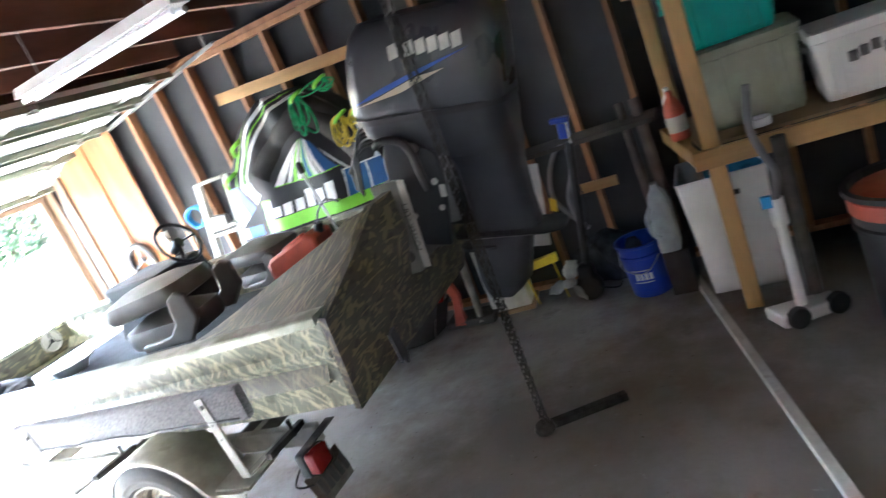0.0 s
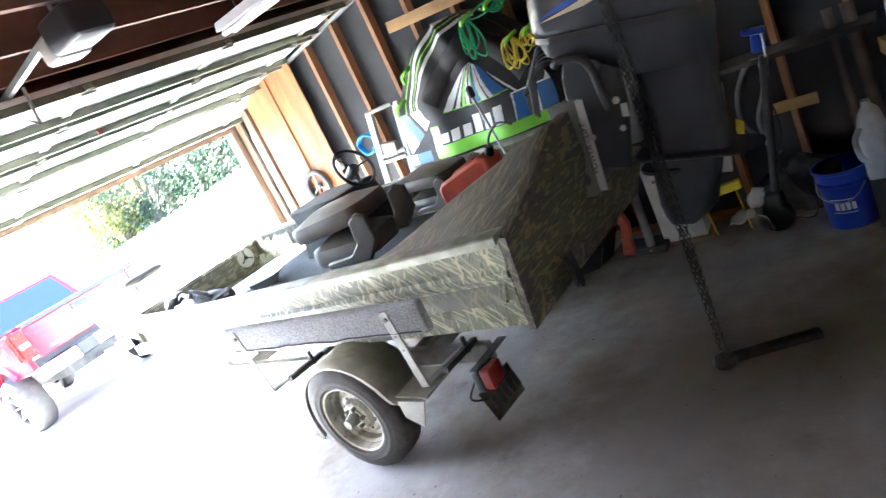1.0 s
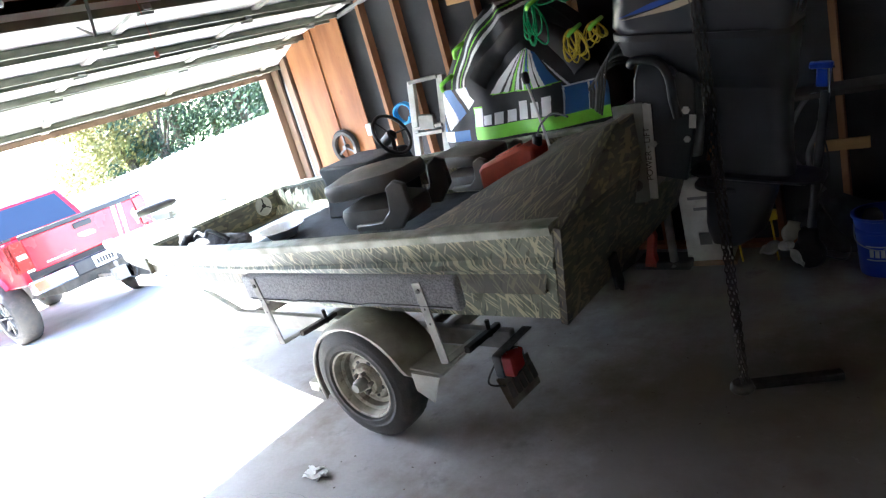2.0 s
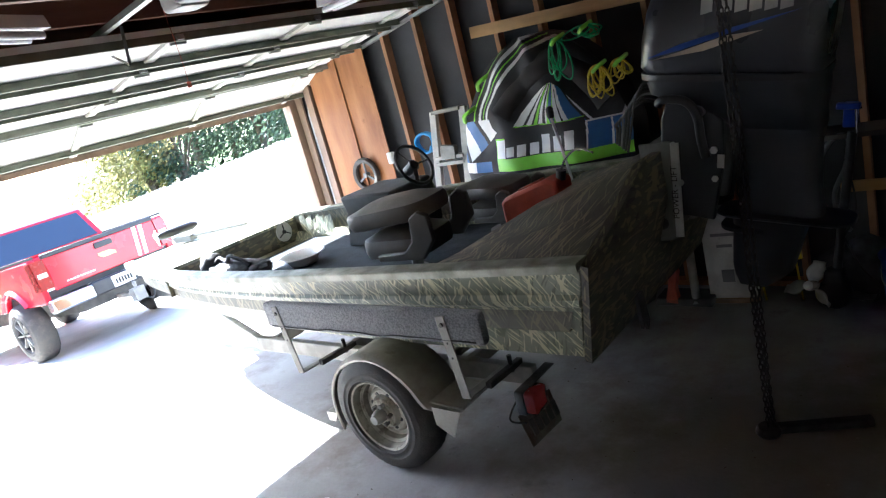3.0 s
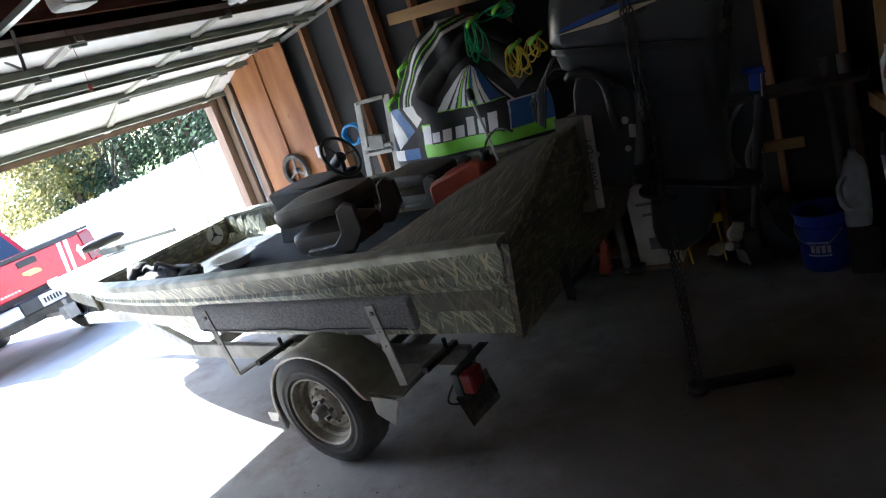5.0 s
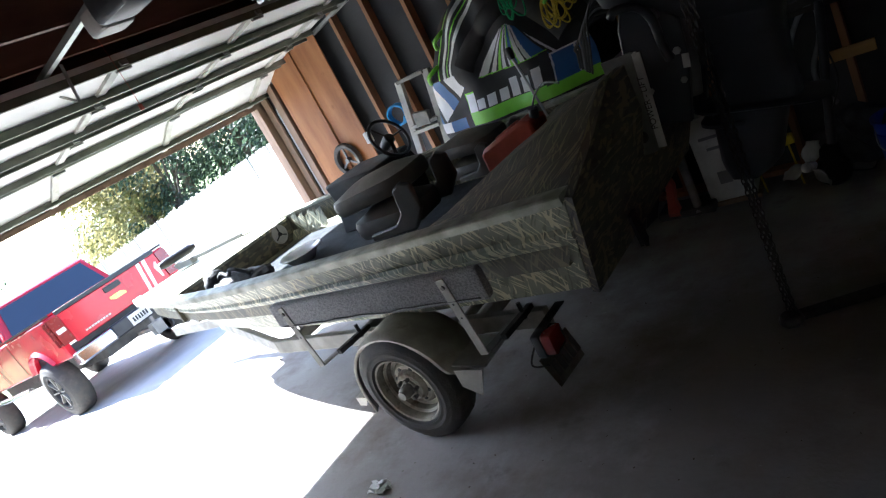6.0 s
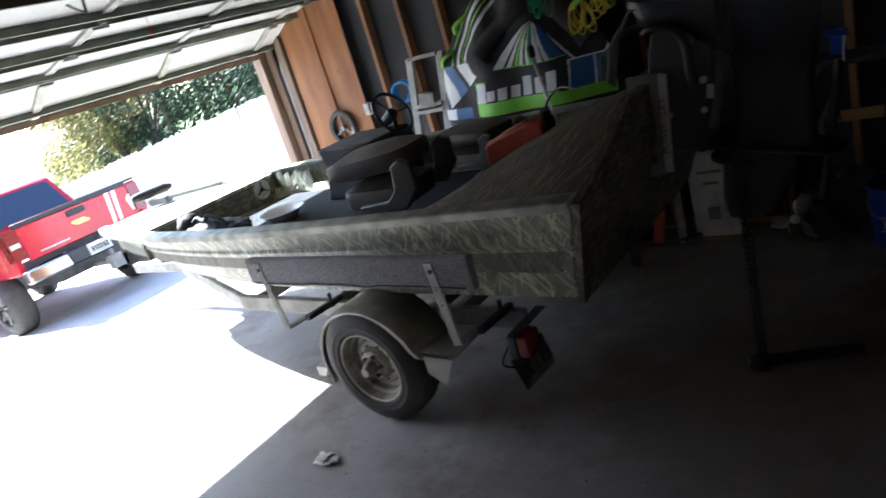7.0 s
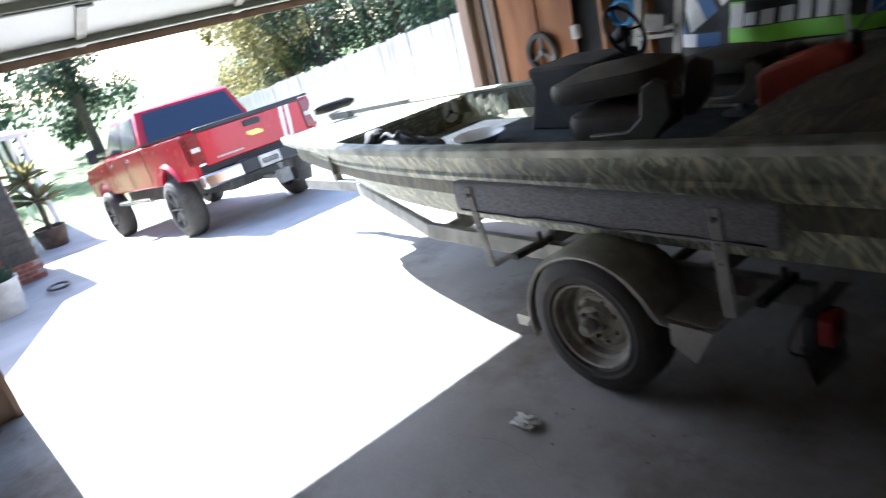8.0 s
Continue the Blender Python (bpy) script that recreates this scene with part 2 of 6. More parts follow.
BRICK = mat("red_brick", (0.3, 0.11, 0.075), 0.85, vary=0.35, scale=8, bump=0.3, island=0.4, objrand=0.4)
MORTAR = mat("mortar", (0.4, 0.37, 0.34), 0.9, vary=0.2, scale=8)
LEAF = mat("leaf_green", (0.06, 0.085, 0.06), 0.55, vary=0.4, scale=0.8, bump=0, island=0.9, col2=(0.03, 0.055, 0.03))
LEAFY = mat("leaf_yellow", (0.17, 0.165, 0.09), 0.55, vary=0.4, scale=0.8, bump=0, island=0.8, col2=(0.13, 0.15, 0.04))
for lf, tr in ((LEAF, (0.06, 0.09, 0.055, 1)), (LEAFY, (0.24, 0.21, 0.09, 1))):
    ln = lf.node_tree
    trn, mx = ln.nodes.new("ShaderNodeBsdfTranslucent"), ln.nodes.new("ShaderNodeMixShader")
    trn.inputs[0].default_value = tr
    mx.inputs[0].default_value = 0.5
    ln.links.new(ln.nodes["Principled BSDF"].outputs[0], mx.inputs[1])
    ln.links.new(trn.outputs[0], mx.inputs[2])
    ln.links.new(mx.outputs[0], ln.nodes["Material Output"].inputs[0])
BARK = mat("bark", (0.12, 0.09, 0.065), 0.9, vary=0.4, scale=8, bump=0.6)
GRASS = mat("lawn", (0.12, 0.17, 0.045), 0.9, vary=0.4, scale=3, island=0.6)
PAPER = mat("white_paper", (0.8, 0.8, 0.78), 0.8, vary=0.1, scale=20, bump=0.1)
BLUESTRIPE = mat("blue_stripe", (0.02, 0.08, 0.4), 0.35, vary=0.1, scale=8, bump=0)
TANSTRIPE = mat("tan_stripe", (0.6, 0.5, 0.36), 0.35, vary=0.1, scale=8, bump=0)
INK = mat("black_ink", (0.02, 0.02, 0.02), 0.6, vary=0.1, bump=0)
TUBEGLASS = mat("white_lamp_tube", (0.85, 0.86, 0.88), 0.25, vary=0.05, bump=0)


def stain(m, col, scale, lo, hi, amount):
    """Worn patches with a shape of their own over a finished surface."""
    t = m.node_tree
    n, l = t.nodes, t.links
    bs = n["Principled BSDF"]
    src = bs.inputs["Base Color"].links[0].from_socket
    tc = [x for x in n if x.bl_idname == "ShaderNodeTexCoord"][0]
    nz = n.new("ShaderNodeTexNoise")
    nz.inputs["Scale"].default_value, nz.inputs["Detail"].default_value, nz.inputs["Roughness"].default_value = scale, 6, 0.65
    l.new(tc.outputs["Object"], nz.inputs["Vector"])
    mr = n.new("ShaderNodeMapRange")
    mr.inputs[1].default_value, mr.inputs[2].default_value, mr.inputs[4].default_value = lo, hi, amount
    l.new(nz.outputs[0], mr.inputs[0])
    mix = n.new("ShaderNodeMix")
    mix.data_type = "RGBA"
    l.new(mr.outputs[0], mix.inputs[0])
    l.new(src, mix.inputs[6])
    mix.inputs[7].default_value = (*col, 1)
    l.new(mix.outputs[2], bs.inputs["Base Color"])


stain(CONCRETE, (0.12, 0.08, 0.05), 0.9, 0.48, 0.66, 0.8)
stain(CONCRETE, (0.06, 0.055, 0.05), 3.1, 0.6, 0.72, 0.55)


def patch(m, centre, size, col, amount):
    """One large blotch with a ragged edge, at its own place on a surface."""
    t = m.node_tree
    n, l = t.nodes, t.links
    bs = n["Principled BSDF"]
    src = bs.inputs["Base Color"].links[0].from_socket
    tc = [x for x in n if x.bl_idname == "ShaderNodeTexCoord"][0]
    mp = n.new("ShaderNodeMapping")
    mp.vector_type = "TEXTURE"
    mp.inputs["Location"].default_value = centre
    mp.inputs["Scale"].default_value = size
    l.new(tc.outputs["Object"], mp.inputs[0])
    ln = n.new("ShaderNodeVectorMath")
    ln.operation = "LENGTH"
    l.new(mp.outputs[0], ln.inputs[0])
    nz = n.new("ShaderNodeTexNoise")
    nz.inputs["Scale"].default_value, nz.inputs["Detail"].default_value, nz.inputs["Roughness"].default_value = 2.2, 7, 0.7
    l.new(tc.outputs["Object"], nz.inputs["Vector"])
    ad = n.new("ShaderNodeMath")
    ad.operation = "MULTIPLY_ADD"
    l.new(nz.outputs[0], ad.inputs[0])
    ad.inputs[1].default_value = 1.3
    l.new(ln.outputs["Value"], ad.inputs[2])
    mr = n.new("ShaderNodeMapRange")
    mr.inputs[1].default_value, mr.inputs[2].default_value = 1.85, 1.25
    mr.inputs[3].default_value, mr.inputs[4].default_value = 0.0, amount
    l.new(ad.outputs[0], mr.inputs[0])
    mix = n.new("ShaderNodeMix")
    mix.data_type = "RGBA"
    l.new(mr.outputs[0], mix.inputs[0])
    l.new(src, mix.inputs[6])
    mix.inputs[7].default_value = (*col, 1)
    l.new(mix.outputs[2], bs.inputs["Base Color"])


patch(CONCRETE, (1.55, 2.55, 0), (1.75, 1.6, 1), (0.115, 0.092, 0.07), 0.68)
stain(CONCRETE, (0.5, 0.49, 0.47), 9.0, 0.66, 0.74, 0.4)
stain(DRIVE, (0.33, 0.31, 0.29), 1.7, 0.52, 0.7, 0.5)
stain(FENDER, (0.16, 0.12, 0.08), 7.0, 0.56, 0.68, 0.6)
stain(RIM, (0.14, 0.1, 0.07), 16.0, 0.54, 0.64, 0.7)
stain(RUBBER, (0.16, 0.145, 0.12), 6.0, 0.55, 0.75, 0.5)
stain(DOORSKIN, (0.6, 0.58, 0.53), 3.0, 0.58, 0.78, 0.4)
stain(OFFWHITE, (0.3, 0.27, 0.22), 11.0, 0.58, 0.7, 0.6)
stain(PLY, (0.2, 0.07, 0.02), 9.0, 0.62, 0.68, 0.6)
stain(STUD, (0.13, 0.07, 0.035), 5.0, 0.55, 0.7, 0.5)


def camo(name, base, blade, dark, flat=False):
    """Painted grass camouflage: thin curved blades on an olive ground."""
    m = mat(name, base, 0.5, vary=0.25, scale=4, bump=0.04)
    t = m.node_tree
    n, l = t.nodes, t.links
    hsv = [x for x in n if x.bl_idname == "ShaderNodeHueSaturation"][0]
    bs = n["Principled BSDF"]
    tc = [x for x in n if x.bl_idname == "ShaderNodeTexCoord"][0]
    prev = hsv.outputs[0]
    for k, (ang, col, lo, hi, sc) in enumerate(((30, dark, 0.60, 0.66, 1.0), (-34, blade, 0.61, 0.655, 1.0), (-20, blade, 0.625, 0.67, 1.2), (24, blade, 0.65, 0.69, 0.9))):
        wob = n.new("ShaderNodeTexNoise")
        wob.inputs["Scale"].default_value = 3.0
        l.new(tc.outputs["Object"], wob.inputs["Vector"])
        ad = n.new("ShaderNodeVectorMath")
        ad.operation = "MULTIPLY_ADD"
        l.new(wob.outputs["Color"], ad.inputs[0])
        ad.inputs[1].default_value = (0.09, 0.09, 0.05)
        l.new(tc.outputs["Object"], ad.inputs[2])
        mp = n.new("ShaderNodeMapping")
        mp.vector_type = "TEXTURE"
        mp.inputs["Location"].default_value = (k * 3.1, k * 1.7, 0)
        if flat:
            mp.inputs["Rotation"].default_value = (0, 0, radians(90 + ang * 0.8))
            mp.inputs["Scale"].default_value = (0.16 * sc, 0.014 * sc, 0.2)
        else:
            mp.inputs["Rotation"].default_value = (0, radians(ang), 0)
            mp.inputs["Scale"].default_value = (0.013 * sc, 0.08, 0.15 * sc)
        l.new(ad.outputs[0], mp.inputs[0])
        nz = n.new("ShaderNodeTexNoise")
        nz.inputs["Scale"].default_value = 1.0
        nz.inputs["Detail"].default_value = 0.5
        l.new(mp.outputs[0], nz.inputs["Vector"])
        mr = n.new("ShaderNodeMapRange")
        mr.inputs[1].default_value, mr.inputs[2].default_value = lo, hi
        l.new(nz.outputs[0], mr.inputs[0])
        mix = n.new("ShaderNodeMix")
        mix.data_type = "RGBA"
        l.new(mr.outputs[0], mix.inputs[0])
        l.new(prev, mix.inputs[6])
        mix.inputs[7].default_value = (*col, 1)
        prev = mix.outputs[2]
    l.new(prev, bs.inputs["Base Color"])
    return m


WORNRAIL = mat("worn_olive_aluminium", (0.42, 0.42, 0.35), 0.5, metal=0.2, vary=0.4, scale=7, bump=0.08, col2=(0.17, 0.18, 0.13))
CAMO = camo("olive_grass_camo", (0.27, 0.285, 0.215), (0.6, 0.57, 0.38), (0.15, 0.16, 0.115))
CAMOBROWN = camo("dark_brown_camo", (0.09, 0.08, 0.06), (0.2, 0.17, 0.1), (0.04, 0.035, 0.03))
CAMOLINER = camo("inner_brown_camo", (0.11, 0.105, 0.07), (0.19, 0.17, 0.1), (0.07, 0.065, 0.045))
CAMODECK = camo("brown_grass_camo", (0.06, 0.05, 0.036), (0.21, 0.175, 0.105), (0.028, 0.024, 0.018), flat=True)
DARKSHELF = mat("blackened_shelf_board", (0.07, 0.06, 0.052), 0.75, vary=0.35, scale=4, fine=30)
DIMPIPE = mat("dusty_brown_pipe", (0.12, 0.1, 0.085), 0.6, vary=0.35, scale=9)
PLATEDIRT = mat("rusty_dull_plate", (0.16, 0.145, 0.12), 0.6, metal=0.2, vary=0.4, scale=14, col2=(0.09, 0.07, 0.05))
JUGGREY = mat("cloudy_grey_plastic", (0.34, 0.38, 0.41), 0.35, vary=0.3, scale=9)

# ---- the garage ----
WY, DX, EX, SY = 5.0, -3.82, 3.3, -2.6     # stud faces, door wall, back wall, south wall
HEAD, CEIL = 2.09, 2.68                    # door head, joist undersides
DY0, DY1 = 0.285, 4.93                      # the opening across

bm = B()
span(bm, (DX - 0.15, SY - 0.2, -0.2), (EX + 0.2, WY + 0.2, 0.0))
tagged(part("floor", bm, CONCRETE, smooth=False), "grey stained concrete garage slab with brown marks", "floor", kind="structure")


def drop(x):
    return 0.0 if x > DX - 0.15 else (-0.105 * (DX - 0.15 - x) if x > -14 else -0.105 * (14 + DX - 0.15))


bm = B()
xs = [DX - 0.15, -5, -6, -8, -10, -12, -14, -17, -22, -40, -120, -600]
ys = [-600, -60, -20, -4, 0, 2, 4, 6, 8.45, 12, 30, 120, 600]
vs = [[bm.verts.new((x, y, drop(x) - 0.004)) for y in ys] for x in xs]
for i in range(len(xs) - 1):
    for j in range(len(ys) - 1):
        f = bm.faces.new((vs[i][j], vs[i][j + 1], vs[i + 1][j + 1], vs[i + 1][j]))
        f.material_index = 0 if (ys[j] >= -4 and ys[j + 1] <= 8.5 and xs[i + 1] >= -17) else 1
tagged(part("ground", bm, [DRIVE, GRASS], smooth=False), "pale sloping concrete driveway running into grass", "ground", kind="structure")

# stud wall behind the boat
wall = thing("wall_north", (0, WY, 0), "unfinished stud wall with black felt between brown studs", "wall", kind="structure")
bm = B()
span(bm, (DX - 0.15, WY + 0.089, 0), (EX + 0.15, WY + 0.16, CEIL + 0.25))
part("felt_sheet", bm, FELT, wall, "black felt sheet", smooth=False)
bm = B()
box(bm, (0, 0, 1.3), (0.038, 0.089, 2.52))
stud_mesh = None
for k in range(-3, 14):
    x = -2.4 + 0.019 + 0.406 * k
    if x > EX - 0.05 or x < -3.75:
        continue
    if stud_mesh is None:
        st = part("stud", bm, STUD, wall, smooth=False)
        stud_mesh = st.data
    else:
        st = new("stud", stud_mesh)
        st.parent, st.matrix_parent_inverse = wall, INV[wall.name]
    st.location = (x, WY + 0.0445, 0)
for z0, z1 in ((0.0, 0.038), (2.56, 2.6), (2.602, 2.642)):
    bm = B()
    span(bm, (DX + 0.05, WY, z0), (EX, WY + 0.088, z1))
    part("plate", bm, STUD, wall, smooth=False)
for x0, x1 in ((-3.49, -3.075), (-3.065, -2.655)):
    bm = B()
    span(bm, (x0, WY - 0.012, 0.02), (x1, WY - 0.001, 2.42))
    part("plywood_panel", bm, PLY, wall, "orange-brown plywood sheathing", smooth=False)
bm = B()
span(bm, (-3.085, WY - 0.03, 0.02), (-3.045, WY - 0.0125, 2.4))
part("batten", bm, PLY, wall, smooth=False)
# a short block between studs
bm = B()
span(bm, (1.12, WY - 0.02, 0.66), (1.42, WY - 0.002, 0.73))
part("block", bm, PINE_X, wall, smooth=False)

# door wall with its opening
dw = thing("wall_west", (DX, 2.6, 0), "garage front wall round the wide open doorway", "wall", kind="structure")
for lo, hi in (((DX - 0.15, DY1, 0), (DX, WY + 0.088, CEIL + 0.25)), ((DX - 0.15, SY, 0), (DX, DY0, CEIL + 0.25)), ((DX - 0.15, DY0, HEAD), (DX, DY1, CEIL + 0.25))):
    bm = B()
    span(bm, lo, hi)
    part("wall_panel", bm, TRIMWOOD, dw, smooth=False)
bm = B()
span(bm, (DX - 0.02, DY1 - 0.04, 0), (DX + 0.02, DY1 - 0.001, HEAD))
part("jamb", bm, TRIMWOOD, dw, smooth=False)
bm = B()
span(bm, (DX - 0.02, DY0 + 0.001, 0), (DX + 0.02, DY0 + 0.04, HEAD))
part("jamb", bm, TRIMWOOD, dw, smooth=False)
bm = B()
span(bm, (DX - 0.02, DY0 + 0.041, HEAD - 0.04), (DX + 0.02, DY1 - 0.041, HEAD - 0.001))
part("head_trim", bm, TRIMWOOD, dw, smooth=False)
for x0, x1 in ((DX + 0.03, DX + 0.12), (DX + 0.2, DX + 0.29)):
    bm = B()
    span(bm, (x0, WY - 0.03, 0), (x1, WY - 0.002, 2.35))
    part("corner_trim", bm, TRIMWOOD, dw, smooth=False)

# walls out of view that close the room, pale to throw light back in
for nm, lo, hi in (("wall_east", (EX, SY, 0), (EX + 0.15, WY + 0.088, CEIL + 0.25)), ("wall_south", (DX - 0.15, SY - 0.15, 0), (EX + 0.15, SY, CEIL + 0.25))):
    bm = B()
    span(bm, lo, hi)
    tagged(part(nm, bm, BOUNCEWALL, smooth=False), "unseen garage wall, kept pale to bounce light", "wall", kind="structure")

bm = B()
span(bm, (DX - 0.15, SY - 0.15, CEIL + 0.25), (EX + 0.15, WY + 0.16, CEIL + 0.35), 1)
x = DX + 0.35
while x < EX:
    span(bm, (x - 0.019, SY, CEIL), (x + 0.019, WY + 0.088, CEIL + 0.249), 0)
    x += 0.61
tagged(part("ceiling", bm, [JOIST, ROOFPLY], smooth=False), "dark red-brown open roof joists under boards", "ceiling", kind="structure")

# overhead door, rolled up on its tracks
door = thing("garage_door", (-2.3, 2.6, 2.4), "raised white steel sectional garage door with grey struts", "garage door", kind="structure")


def rail(u):
    """Place of the door's inside face u metres from its lower edge: x, z and slope."""
    if u < 0.45:
        a = u / 0.45
        return -3.74 + 0.38 * a, 2.1 + 0.22 * a, math.atan2(0.22, 0.38)
    a = (u - 0.45)
    return -3.36 + 0.985 * a, 2.32 + 0.165 * a, math.atan2(0.165, 0.985)


for k in range(4):
    u0, u1 = 0.533 * k + 0.004, 0.533 * (k + 1) - 0.004
    (xa, za, _), (xb, zb, _) = rail(u0), rail(u1)
    bm = B()
    sl = Vector((xb - xa, 0, zb - za)).normalized()
    nr = Vector((-sl.z, 0, sl.x))
    p, q = Vector((xa, DY0 - 0.1, za)), Vector((xb, DY0 - 0.1, zb))
    slab(bm, [p, q, q + nr * 0.035, p + nr * 0.035], (0, DY1 - DY0 + 0.16, 0))
    pan = part("door_section", bm, DOORSKIN, door, smooth=False)
    for w in (0.05, 0.47):
        bm = B()
        c = p + sl * w
        slab(bm, [c - nr * 0.003, c + sl * 0.06 - nr * 0.003, c + sl * 0.06 - nr * 0.05, c + sl * 0.045 - nr * 0.05, c + sl * 0.045 - nr * 0.012, c - nr * 0.012], (0, DY1 - DY0 + 0.16, 0))
        part("strut", bm, STRUT, pan, smooth=False)
    for j in range(5):
        yy = DY0 + 0.12 + j * 1.08
        bm = B()
        a, b = p + sl * 0.02 - nr * 0.002, p + sl * 0.52 - nr * 0.002
        a.y = b.y = yy
        slab(bm, [a, b, b - nr * 0.02, a - nr * 0.02], (0, 0.06, 0))
        part("stile", bm, OFFWHITE, pan, smooth=False)
        bm = B()
        c = p + sl * 0.5 - nr * 0.03
        c.y = yy + 0.03
        box(bm, c, (0.09, 0.05, 0.03), (0, -math.degrees(math.atan2(sl.z, sl.x)), 0))
        cyl(bm, c - Vector((0, 0.05, 0.02)), c + Vector((0, 0.05, -0.02)), 0.012, 8)
        part("hinge", bm, GALV, pan)
tr = thing("door_track", (-2.5, 4.85, 0), "galvanised steel door track with bent corner", "door track", kind="structure")
for yy in (DY1 + 0.09, DY0 - 0.13):
    bm = B()
    pts = [Vector((DX + 0.16, yy, 0.02)), Vector((DX + 0.16, yy, 1.9)), Vector((DX + 0.2, yy, 2.05)), Vector((-3.6, yy, 2.2)), Vector((-3.36, yy, 2.28)), Vector((-1.2, yy, 2.64))]
    for a, b in zip(pts, pts[1:]):
        beam(bm, a, b, 0.05, 0.028, up=(0, 0, 1) if abs(b.z - a.z) < 1 else (1, 0, 0))
    part("rail", bm, GALV, tr, smooth=False)
    bm = B()
    beam(bm, (-1.3, yy, 2.6), (-1.3, yy, CEIL + 0.1), 0.03, 0.004)
    beam(bm, (-2.3, yy, 2.45), (-2.3, yy, CEIL + 0.1), 0.03, 0.004)
    part("hanger", bm, GALV, tr, smooth=False)

# opener on its rail
op = thing("door_opener", (-0.3, 2.1, 2.45), "dark garage door opener with steel rail and pull cord", "door opener")
bm = B()
pad(bm, pose(-0.42, 1.98, 2.58), 0.26, 0.18, 0.13, 0.03, 0.01)
part("motor_box", bm, BLACKP, op)
bm = B()
pad(bm, pose(-0.62, 2.0, 2.56), 0.14, 0.16, 0.1, 0.03, 0.01)
part("light_cover", bm, OFFWHITE, op)
bm = B()
beam(bm, (-0.6, 2.02, 2.655), (DX + 0.05, 2.5, 2.655), 0.035, 0.03)
part("rail", bm, GALV, op, smooth=False)
bm = B()
beam(bm, (-1.55, 2.2, 2.64), (-1.6, 2.2, 2.45), 0.016, 0.006)
beam(bm, (-1.6, 2.2, 2.45), (-1.75, 2.2, 2.53), 0.016, 0.006)
part("door_arm", bm, GALV, op, smooth=False)
bm = B()
hose(bm, [(-1.2, 2.25, 2.64), (-1.21, 2.26, 2.4), (-1.2, 2.25, 2.28)], 0.0015, 5)
cyl(bm, (-1.2, 2.25, 2.25), (-1.2, 2.25, 2.28), 0.011, 8)
part("pull_cord", bm, REDCAN, op)
bm = B()
for dx in (-0.1, 0.1):
    bm = B()
    beam(bm, (-0.42 + dx, 1.98, 2.63), (-0.42 + dx, 1.98, CEIL + 0.1), 0.03, 0.005)
    part("hanger", bm, GALV, op, smooth=False)


def tube_light(name, a, b):
    a, b = Vector(a), Vector(b)
    fx = thing(name, tuple((a + b) / 2), "white fluorescent batten, unlit, hung under the joists", "ceiling light", group="fluorescent lights")
    d = (b - a).normalized()
    s = d.cross(Vector((0, 0, 1)))
    bm = B()
    slab(bm, [a - s * 0.06, a + s * 0.06, a + s * 0.045 + Vector((0, 0, 0.05)), a - s * 0.045 + Vector((0, 0, 0.05))], b - a)
    part("housing", bm, WHITEP, fx, smooth=False)
    for e in (-0.035, 0.035):
        bm = B()
        cyl(bm, a + s * e + d * 0.03 - Vector((0, 0, 0.022)), b + s * e - d * 0.03 - Vector((0, 0, 0.022)), 0.016, 12)
        part("lamp_tube", bm, TUBEGLASS, fx)
    for e in (0.15, 0.85):
        bm = B()
        p = a + (b - a) * e
        cyl(bm, p + Vector((0, 0, 0.04)), p + Vector((0, 0, CEIL - p.z + 0.255)), 0.004, 6)
        part("hanger", bm, GALV, fx)


tube_light("fluorescent_light", (-1.02, 3.13, 2.52), (0.28, 3.0, 2.52))
tube_light("fluorescent_light", (-0.95, 1.55, 2.55), (-0.45, 0.45, 2.55))

# horizontal boards fixed to the studs
bm = B()
beam(bm, (-1.385, WY - 0.022, 2.235), (1.2, WY - 0.022, 2.1), 0.02, 0.09)
tagged(part("wall_board", bm, PINE_X, bevel=0.003), "pale pine board nailed slanting across the studs", "board", kind="structure")
bm = B()
span(bm, (0.66, 4.72, 1.06), (1.8, WY - 0.002, 1.09))
tagged(part("wall_shelf", bm, DARKSHELF, bevel=0.003), "narrow dark wooden shelf along the stud wall", "shelf", kind="structure")
ol = thing("power_outlet", (-2.66, WY, 1.37), "white power outlet box on a stud", "power outlet")
bm = B()
pad(bm, pose(-2.63, WY - 0.03, 1.33, 90, 0, 0), 0.07, 0.115, 0.05, 0.012, 0.002)
part("cover", bm, OFFWHITE, ol)

# white strip along the floor in front of the shelving
bm = B()
beam(bm, (2.36, 2.3, 0.02), (1.71, 4.86, 0.02), 0.05, 0.04)
tagged(part("floor_rail", bm, OFFWHITE, bevel=0.006), "dusty white timber strip lying along the floor", "floor strip")

# ---- boat ----
CY, MY = 3.35, 3.45     # middle of the boat, and of the motor hung on it
STATIONS = [  # top x, half width, z; bottom x, half width, z
    (0.66, 0.92, 1.2, 0.485, 0.74, 0.695),
    (-0.6, 0.93, 1.165, -0.65, 0.73, 0.68),
    (-1.8, 0.9, 1.13, -1.8, 0.67, 0.67),
    (-2.8, 0.8, 1.1, -2.7, 0.58, 0.69),
    (-3.55, 0.66, 1.075, -3.35, 0.44, 0.76),
    (-4.05, 0.53, 1.06, -3.85, 0.32, 0.88),
    (-4.33, 0.42, 1.05, -4.15, 0.26, 0.99)]


def stations(n=6):
    out = []
    a = [Vector(s[:3]) for s in STATIONS]
    b = [Vector(s[3:]) for s in STATIONS]
    return list(zip(spline(a, n), spline(b, n)))


